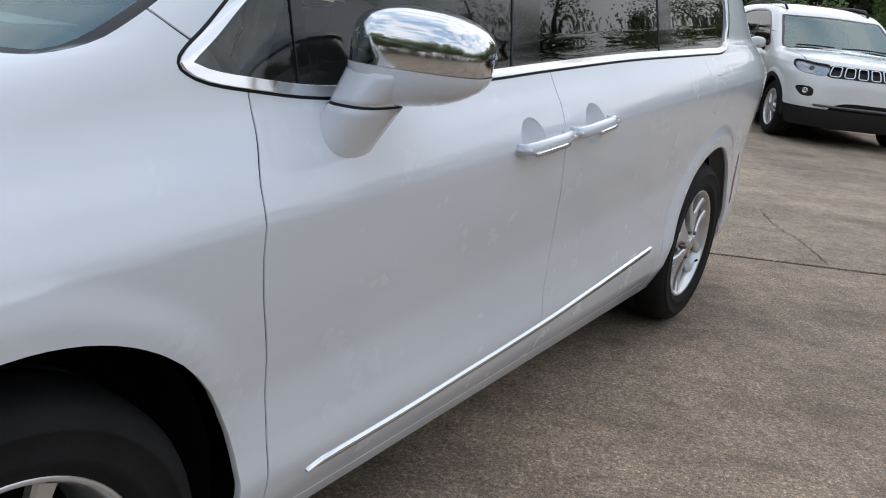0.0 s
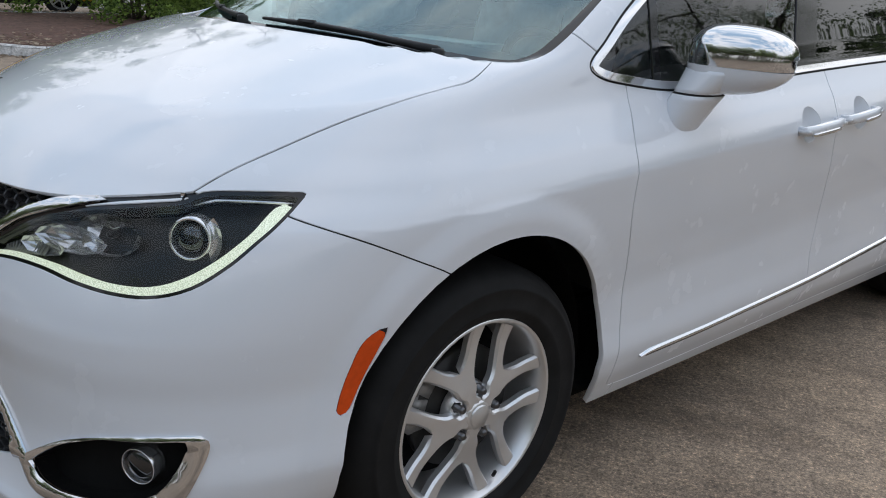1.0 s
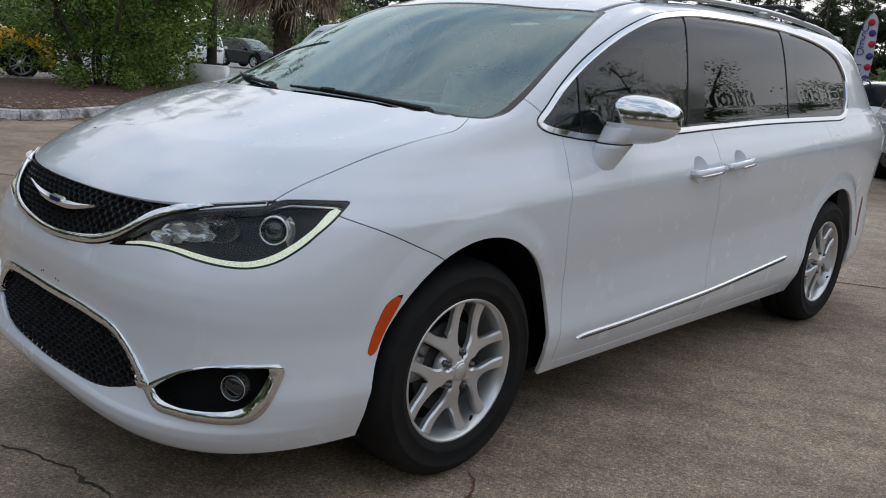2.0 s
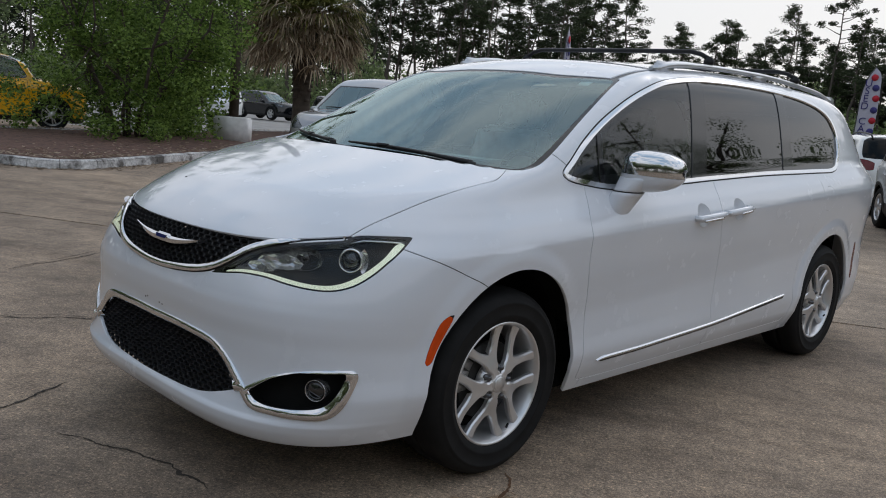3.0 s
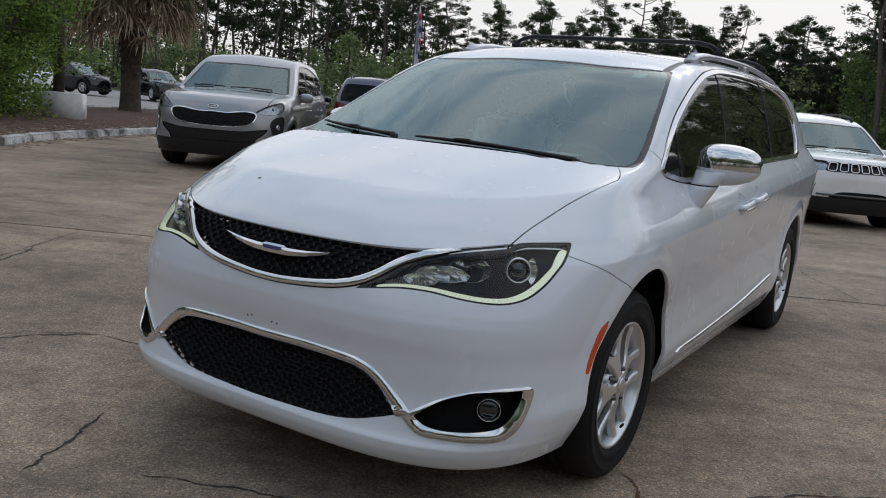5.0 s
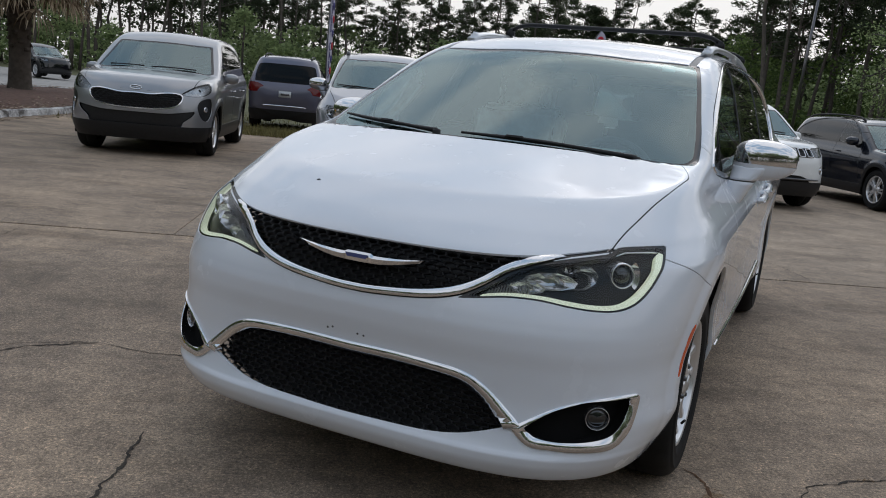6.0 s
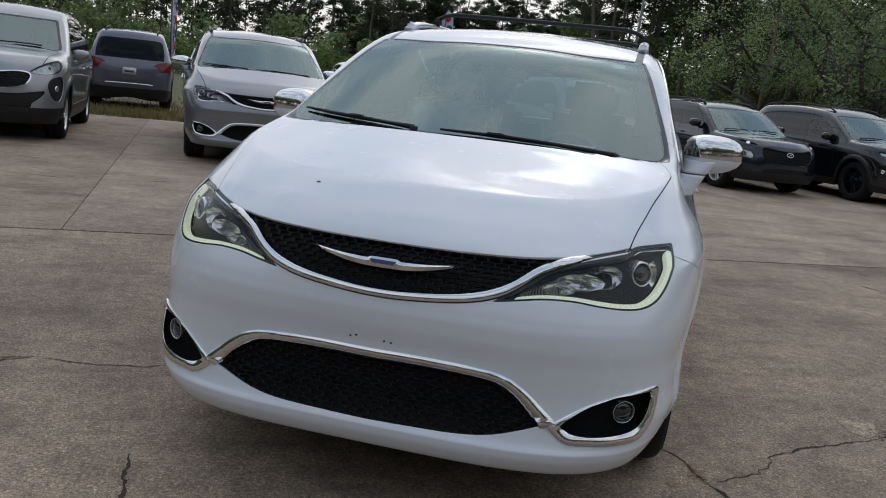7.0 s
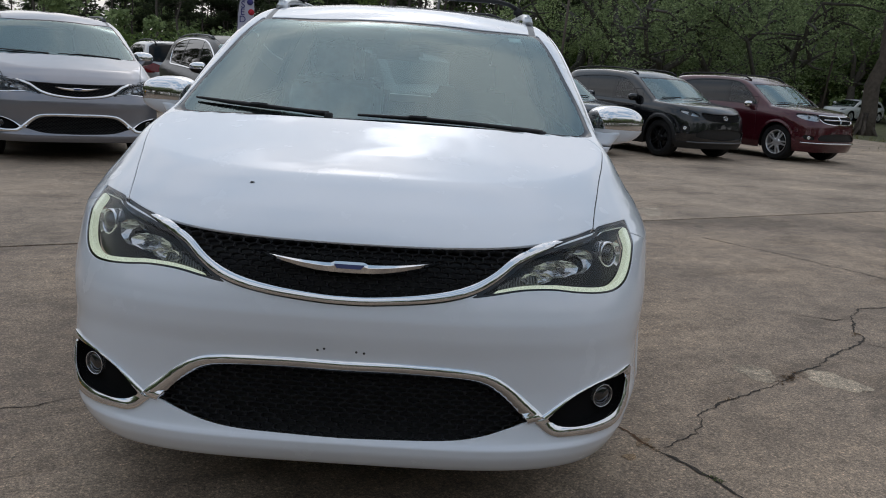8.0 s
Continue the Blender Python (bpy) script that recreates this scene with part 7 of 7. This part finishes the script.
CONCRETE = concrete("worn_concrete", (0.318, 0.245, 0.187), (0.188, 0.142, 0.108))
CONCRETE_PALE = concrete("worn_pale_concrete", (0.355, 0.280, 0.218), (0.25, 0.196, 0.152))
kerb_mat = Mat("kerb_concrete", (0.5, 0.49, 0.48), 0.9)
kerb_mat.color(kerb_mat.mix(kerb_mat.ramp(kerb_mat.noise(2.2, 6.0, 0.7), [(0.40, (0.13, 0.12, 0.11)), (0.48, (0.42, 0.41, 0.40)), (0.58, (0.72, 0.71, 0.70))]), kerb_mat.ramp(kerb_mat.noise(24.0, 5.0, 0.7), [(0.35, (0.6, 0.6, 0.6)), (0.6, (1.1, 1.1, 1.1))]), 1.0, "MULTIPLY"))
kerb_mat.bump(kerb_mat.noise(18.0, 5.0), 0.5, 0.01)
KERB = kerb_mat.m
CRACK = plain("crack_dirt", (0.045, 0.035, 0.027), 0.95, vary=0.4, scale=30)
MULCH = plain("mulch", (0.11, 0.058, 0.042), 0.95, vary=0.75, scale=11, bump=0.8)
GRASS = plain("dry_grass_ground", (0.10, 0.10, 0.042), 0.95, vary=0.45, scale=3.0, bump=0.6)
U, V = Vector((math.cos(radians(30)), math.sin(radians(30)), 0)), Vector((-math.sin(radians(30)), math.cos(radians(30)), 0))

ground = new("ground", bpy.data.meshes.new("ground"))
bm = bmesh.new()
bmesh.ops.create_grid(bm, x_segments=40, y_segments=40, size=900)
for v in bm.verts:
    v.co.z = -0.075
bm.to_mesh(ground.data)
bm.free()
ground.data.materials.append(GRASS)
tagged(ground, "patchy dry grass ground reaching the tree line", "ground", kind="structure")

lot = new("pavement", bpy.data.meshes.new("pavement"))
bm = bmesh.new()
c = U * -3.5 + V * -2.2
slab([(-26, -19.5), (23, -19.5), (23, 21.4), (-26, 21.4)], 0.03, Matrix.Translation(c + Vector((0, 0, -0.072))) @ pose(0, 0, 0, 0, 0, 30), bm)
bm.to_mesh(lot.data)
bm.free()
lot.data.materials.append(CRACK)
tagged(lot, "worn concrete lot in large cast slabs with dark joints", "pavement", kind="structure")

SLAB_V, JU, JV = 7.92, 0.003, 0.019
ROW_EDGES = {True: (-30.2, -20.75, -11.35, -1.95, 7.45, 16.85, 26.3), False: (-30.2, -11.35, 7.45, 26.3)}
for j in range(-3, 3):
    edges = ROW_EDGES[j >= 1]
    for u0, u1 in zip(edges, edges[1:]):
        w = u1 - u0
        bm = slab([(JU, JV), (w - JU, JV), (w - JU, SLAB_V - JV), (JU, SLAB_V - JV)], 0.06, pose(0, 0, -0.06), bevel=0.003)
        s = part("slab", bm, CONCRETE_PALE if j >= 1 and u0 > -2 else CONCRETE, lot, smooth=False)
        p = U * u0 + V * (3.435 - SLAB_V + SLAB_V * j)
        s.matrix_basis = Matrix.Translation(p) @ pose(0, 0, 0, 0, 0, 30)


def crack(points, width, seed, material=None, rough=0.010):
    """A ragged dark crack with broken edges, laid just over the slabs."""
    rng = random.Random(seed)
    pts = [Vector((*p, 0)) for p in points]
    line, drift = [], 0.0
    for a, b in zip(pts, pts[1:]):
        n = max(3, int((b - a).length / 0.016))
        side = (b - a).normalized().cross(Vector((0, 0, 1)))
        for k in range(n):
            drift = drift * 0.78 + rng.gauss(0, rough * 0.55)
            fade = min(1.0, 3.0 * min(k, n - k) / n)
            line.append(a.lerp(b, k / n) + side * (drift * (0.35 + 0.65 * fade) + rng.gauss(0, rough * 0.12)))
    line.append(pts[-1])
    bm = bmesh.new()
    row, wide = [], 0.6
    for k, p in enumerate(line):
        d = (line[min(k + 1, len(line) - 1)] - line[max(k - 1, 0)]).normalized().cross(Vector((0, 0, 1)))
        wide = min(2.1, max(0.16, wide * 0.75 + 0.19 + rng.gauss(0, 0.17) + (0.9 if rng.random() < 0.045 else 0)))
        w = width * wide * (0.3 + 0.7 * min(1, min(k, len(line) - 1 - k) / 4))
        row.append((bm.verts.new(p + d * w * (0.6 + 0.8 * rng.random()) + Vector((0, 0, 0.0025))), bm.verts.new(p - d * w * (0.6 + 0.8 * rng.random()) + Vector((0, 0, 0.0025)))))
    for a, b in zip(row, row[1:]):
        bm.faces.new((a[0], b[0], b[1], a[1]))
    part("crack", bm, material or CRACK, lot, smooth=False)


def litter(x, y, rx, ry, turn, count, seed, material, size=0.018):
    """Crumbs and dry bits of leaf caught in a crack."""
    rng = np.random.default_rng(seed)
    n = rng.normal(size=(count, 2)) * (rx * 0.45, ry * 0.45)
    c, s = math.cos(turn), math.sin(turn)
    spots = [(x + c * u - s * w, y + s * u + c * w, 0.006 + 0.004 * rng.random()) for u, w in n]
    v, f = leaf_cloud(spots, [0.003] * count, count, size, rng, 0.5, 0.35)
    v[:, 2] = 0.003 + np.abs(v[:, 2] - 0.003) * 0.5
    tagged(cloud_part("crack_litter", v, f, material, lot), kind="stuff")


RUST_DIRT = plain("rusty_crack_dirt", (0.13, 0.065, 0.032), 0.95, vary=0.5, scale=30)
crack([(0.97, 0.06), (1.04, 0.0), (1.09, -0.09), (1.14, -0.19)], 0.0055, 1, RUST_DIRT)
crack([(1.08, -0.07), (1.13, -0.055)], 0.004, 12, RUST_DIRT)
crack([(1.14, -0.19), (1.19, -0.25), (1.29, -0.39), (1.35, -0.52), (1.5, -0.85), (1.8, -1.4)], 0.0058, 1, rough=0.006)
crack([(1.17, -0.16), (1.27, -0.08), (1.36, -0.01), (1.40, 0.07), (1.42, 0.14), (1.46, 0.23), (1.58, 0.36), (1.76, 0.52), (1.96, 0.67), (2.09, 0.82), (2.29, 0.97), (2.37, 1.10), (2.71, 1.41), (2.81, 1.58), (2.79, 1.64), (2.91, 1.94), (3.1, 2.22), (3.6, 2.4)], 0.0048, 2)
crack([(2.73, 1.43), (2.83, 1.36), (3.1, 1.28)], 0.003, 13)
crack([(2.55, 1.97), (2.65, 1.93), (2.78, 1.89), (2.90, 1.95)], 0.0035, 14)
crack([(-2.6, -1.1), (-2.18, -0.9), (-2.0, -0.5), (-1.75, -0.28), (-1.5, -0.24), (-1.3, -0.16), (-1.1, -0.02)], 0.0026, 3)
crack([(-3.43, -0.28), (-3.55, -0.01), (-3.74, 0.33), (-3.93, 0.65), (-4.3, 1.3)], 0.003, 4)
crack([(0.61, 6.01), (0.8, 5.6), (1.08, 5.22), (1.31, 4.78)], 0.003, 5)
crack([(-0.3, -1.15), (0.02, -0.99), (0.21, -0.93), (0.45, -0.92)], 0.005, 6)
crack([(-0.6, -1.4), (-0.71, -1.13), (-0.85, -0.9)], 0.005, 7)
crack([(2.74, 4.59), (3.33, 3.9), (3.81, 3.23), (4.3, 2.4)], 0.007, 8)
crack([(-3.36, -0.35), (-3.6, 0.2), (-3.83, 0.62), (-3.95, 0.72)], 0.006, 11)
crack([(-2.1, -0.83), (-1.95, -0.52), (-1.75, -0.28)], 0.005, 12)
crack([(-6.2, 3.9), (-5.0, 4.1), (-4.2, 4.8)], 0.006, 10)

# stains and worn patches lying on the slabs
def stain(x, y, rx, ry, turn, material, seed):
    rng = random.Random(seed)
    bm = bmesh.new()
    mid = bm.verts.new((x, y, 0.0016))
    edge = []
    c, s = math.cos(turn), math.sin(turn)
    wave = [rng.uniform(0, 6.28) for _ in range(4)]
    for k in range(40):
        a = 2 * math.pi * k / 40
        r = 1 + 0.16 * math.sin(2 * a + wave[0]) + 0.12 * math.sin(3 * a + wave[1]) + 0.09 * math.sin(7 * a + wave[2]) + 0.06 * rng.uniform(-1, 1)
        u, w = rx * r * math.cos(a), ry * r * math.sin(a)
        edge.append(bm.verts.new((x + c * u - s * w, y + s * u + c * w, 0.0016)))
    for k in range(40):
        bm.faces.new((mid, edge[k], edge[(k + 1) % 40]))
    part("stain", bm, material, lot, smooth=False)


OIL = concrete("oil_stained_concrete", (0.13, 0.104, 0.082), (0.07, 0.055, 0.044))
PATCHED = concrete("pale_patched_concrete", (0.36, 0.30, 0.24), (0.26, 0.21, 0.165))
PALE_PATCH = concrete("pale_repair_patch", (0.56, 0.465, 0.36), (0.47, 0.385, 0.29))
RUST = concrete("rust_stained_concrete", (0.27, 0.185, 0.115), (0.17, 0.11, 0.065))
for x, y, rx, ry, turn, material in ((2.26, 0.74, 0.14, 0.12, -0.5, PALE_PATCH), (1.88, 0.79, 0.10, 0.115, -0.2, PALE_PATCH), (-3.83, 0.62, 0.05, 0.025, 0.8, OIL), (1.02, -0.26, 0.035, 0.02, 0.6, RUST), (1.10, -0.12, 0.05, 0.018, 1.0, RUST), (-1.9, -1.6, 0.30, 0.16, 0.9, PATCHED),
                                     (2.9, 5.2, 0.07, 0.05, 0.3, OIL), (2.6, 6.0, 0.3, 0.14, 1.2, PATCHED), (-4.4, -0.8, 0.4, 0.2, 0.2, PATCHED)):
    stain(x, y, rx, ry, turn, material, int(100 * (x + 10)))

DRY_LEAF = leaf_material("dry_leaf_bits", (0.10, 0.06, 0.03), (0.30, 0.19, 0.10), through_light=0.1)
MOSS = leaf_material("crack_moss", (0.035, 0.042, 0.014), (0.12, 0.14, 0.04), through_light=0.1)
litter(2.03, 0.74, 0.13, 0.055, 0.85, 130, 3, DRY_LEAF)
litter(1.62, 0.40, 0.05, 0.02, 0.7, 30, 4, DRY_LEAF, 0.014)
litter(1.13, -0.17, 0.05, 0.03, -0.9, 45, 5, DRY_LEAF, 0.014)
litter(1.30, -0.41, 0.05, 0.02, -1.0, 60, 6, MOSS, 0.014)
litter(2.77, 1.60, 0.05, 0.03, 0.8, 40, 7, DRY_LEAF, 0.016)

# pale drive past the bed
drive = new("road", bpy.data.meshes.new("road"))
bm = bmesh.new()
slab([(-12, -14), (-13, 10), (-19, 19.5), (-40, 38), (-75, 45), (-75, -14)][::-1], 0.012, Matrix.Translation((0, 0, -0.072)), bm)
bm.to_mesh(drive.data)
bm.free()
drive.data.materials.append(plain("pale_concrete", (0.34, 0.32, 0.30), 0.9, vary=0.25, scale=1.2, bump=0.2))
tagged(drive, "pale concrete drive past the planting bed", "road", kind="structure")

# planting bed with its kerb
BED = loop([(-10.35, 2.75), (-11.05, 4.1), (-12.6, 6.3), (-13.6, 8.2), (-14.9, 11.0), (-17.2, 14.5), (-20.5, 19.5), (-23.5, 20.5), (-24.6, 17), (-22.5, 12.5), (-20.0, 9.4), (-19.2, 6.0), (-18.6, 2), (-17.6, -0.4), (-16, 0.1), (-13, 1.0), (-11.2, 1.9)], steps=9)
bed = new("planting_bed", bpy.data.meshes.new("planting_bed"))
bm = bmesh.new()
rings = []
ctr = BED.mean(0)
for k in (1.0, 0.9, 0.7, 0.4, 0.1):
    rings.append([bm.verts.new((ctr[0] + (x - ctr[0]) * k + 0, ctr[1] + (y - ctr[1]) * k, 0.115 + 0.05 * (1 - k) + 0.012 * random.random())) for x, y in BED])
for ra, rb in zip(rings, rings[1:]):
    for i in range(len(ra)):
        bm.faces.new((ra[i], ra[(i + 1) % len(ra)], rb[(i + 1) % len(ra)], rb[i]))
bm.faces.new(rings[-1])
bm.to_mesh(bed.data)
bm.free()
bed.data.materials.append(MULCH)
tagged(bed, "reddish brown mulch bed inside the kerb", "planting bed", kind="structure")
kerb_ob = new("kerb", bpy.data.meshes.new("kerb"))
tagged(kerb_ob, "weathered pale concrete kerb round the planting bed", "kerb", kind="structure")
kn = len(BED)
stone = 4
for s in range(0, kn, stone):
    bm = bmesh.new()
    row = []
    for i in range(s, s + stone + 1):
        p, q = Vector((*BED[i % kn], 0)), Vector((*BED[(i + 1) % kn], 0))
        o = Vector((*BED[(i - 1) % kn], 0))
        d = (q - o).normalized()
        n = Vector((d.y, -d.x, 0))
        if i == s:
            p = p + d * 0.006
        if i == s + stone:
            p = p - d * 0.006
        row.append([bm.verts.new(p + n * a + Vector((0, 0, z + 0.006 * math.sin(i * 3.1)))) for a, z in ((0.03, -0.06), (0.0, 0.11), (-0.02, 0.135), (-0.05, 0.145), (-0.13, 0.145), (-0.16, 0.135), (-0.16, -0.06))])
    for a, b in zip(row, row[1:]):
        for k in range(6):
            bm.faces.new((a[k], a[k + 1], b[k + 1], b[k]))
    bm.faces.new(row[0])
    bm.faces.new(row[-1][::-1])
    bmesh.ops.recalc_face_normals(bm, faces=bm.faces)
    part("kerb_stone", bm, KERB, kerb_ob, smooth=False)
block = empty("planter_block", pose(-17.0, 9.6, 0.1, 0, 0, 38), "white painted concrete block at the bed edge", "concrete block")
bm = box((0.92, 0.46, 0.70), pose(0, 0, 0.32), 0.03)
part("block", bm, plain("white_block_paint", (0.80, 0.79, 0.78), 0.85, vary=0.15, scale=6, bump=0.2), block)
# litter of leaves beside the kerb and on the mulch
rng = np.random.default_rng(9)
n = 7000
k = rng.integers(0, kn, n)
p = BED[k] + (BED[(k + 1) % kn] - BED[k]) * rng.random((n, 1)) + rng.normal(size=(n, 2)) * np.where(rng.random((n, 1)) < 0.4, 0.22, 1.0)
d = outline_distance(BED, p)
keep = d < 0.45
p, d = p[keep], d[keep]
n = len(p)
out = d > -0.02
z = np.where(out, 0.004, 0.17)
a = rng.random(n) * 6.28
s = 0.025 + 0.04 * rng.random(n)
d1 = np.stack([np.cos(a) * s, np.sin(a) * s, rng.random(n) * 0.02], 1)
d2 = np.stack([-np.sin(a) * s * 0.5, np.cos(a) * s * 0.5, rng.random(n) * 0.015], 1)
c3 = np.column_stack([p, z])
v = np.stack([c3 - d1 * np.array([1, 1, 0]), c3 + d2, c3 + d1, c3 - d2 * np.array([1, 1, 0])], 1).reshape(-1, 3)
litter = cloud_part("leaf_litter", v, np.arange(n * 4).reshape(-1, 4), PALM_DEAD, None)
tagged(litter, "dry leaves and straw lying along the kerb", "leaf litter", kind="stuff")
# grass blades at the lot's edge
n = 14000
uu, vv = rng.uniform(-24, 22, n), rng.uniform(19.5, 26, n)
patch_of = rng.random(n) < 0.45
uu = np.where(patch_of, rng.normal(-2.2, 1.7, n), uu)
vv = np.where(patch_of, 15.0 + abs(rng.normal(0, 1.6, n)), vv)
side = (rng.random(n) < 0.35) & ~patch_of
uu = np.where(side, rng.uniform(19.6, 30, n), uu)
vv = np.where(side, rng.uniform(-2, 24, n), vv)
p = np.stack([uu * U.x + vv * V.x, uu * U.y + vv * V.y], 1)
a = rng.random(n) * 6.28
h = 0.05 + 0.12 * rng.random(n)
w = 0.012
base = np.column_stack([p, np.where(patch_of, -0.002, -0.08)])
dx = np.stack([np.cos(a) * w, np.sin(a) * w, 0 * a], 1)
tip = base + np.stack([np.cos(a + 1.3) * h * 0.5, np.sin(a + 1.3) * h * 0.5, h], 1)
v = np.stack([base - dx, base + dx, tip], 1).reshape(-1, 3)
turf = cloud_part("grass", v, np.arange(n * 3).reshape(-1, 3), leaf_material("grass_blades", (0.10, 0.09, 0.03), (0.30, 0.26, 0.12)), None)
tagged(turf, "sparse dry grass tufts at the edge of the lot", "grass", kind="stuff")

# feather flags
FLAG_WHITE = plain("flag_white", (0.50, 0.48, 0.58), 0.8, vary=0.06, scale=3)
FLAG_BLUE = plain("flag_blue", (0.05, 0.045, 0.19), 0.8)
FLAG_RED = plain("flag_red", (0.5, 0.02, 0.04), 0.8)
for x, y, turn in ((-7.3, 27.2, 12), (-11.6, 16.6, 112)):
    flag = empty("feather_flag", pose(x, y, 0, 0, 0, turn), "tall white feather flag with blue letters and red dots", "flag", "lot flags")
    part("flag_pole", tube([(0, 0, -0.1), (0, 0, 2.2), (0.04, 0, 3.4), (0.20, 0, 4.1), (0.42, 0, 4.45)], [0.025, 0.02, 0.016, 0.012, 0.008], 8), NUT, flag)
    edge = loop([(0.02, 1.35), (0.03, 2.4), (0.07, 3.4), (0.22, 4.05), (0.42, 4.4), (0.62, 4.1), (0.66, 3.2), (0.63, 2.2), (0.55, 1.4)], steps=4, sharp=(0, 4, 8))
    bm = bmesh.new()
    for o in (-0.006, 0.006):
        ring = [bm.verts.new((px, o + 0.03 * math.sin(pz * 3), pz)) for px, pz in edge]
        bm.faces.new(ring if o < 0 else ring[::-1])
    cloth = part("cloth", bm, FLAG_WHITE, flag, smooth=False)
    for k, letter in enumerate("USED CARS"):
        if letter == " ":
            continue
        txt = bpy.data.curves.new("words", "FONT")
        txt.body, txt.size, txt.extrude, txt.align_x = letter, 0.36, 0.004, "CENTER"
        word = new("lettering", txt)
        me = bpy.data.meshes.new_from_object(word)
        bpy.data.objects.remove(word)
        me.materials.append(FLAG_BLUE)
        w2 = new("lettering", me)
        w2.parent = flag
        z2 = 3.72 - 0.275 * k
        w2.matrix_basis = pose(0.22 + 0.06 * max(0.0, z2 - 3.2), -0.045, z2, 90, 0, 0)
    for z2, x2, tint in ((4.05, 0.42, FLAG_RED), (3.68, 0.50, FLAG_BLUE), (3.3, 0.55, FLAG_RED), (2.88, 0.54, FLAG_BLUE), (2.5, 0.54, FLAG_RED), (2.1, 0.52, FLAG_BLUE), (1.75, 0.48, FLAG_RED)):
        part("printed_balloon", lathe([(0.001, 0.0), (0.12, 0.0), (0.12, -0.004)], 16, pose(x2, -0.042, z2, 0, 0, -90)), tint, flag)
    flag.scale = (0.9, 0.9, 0.9)
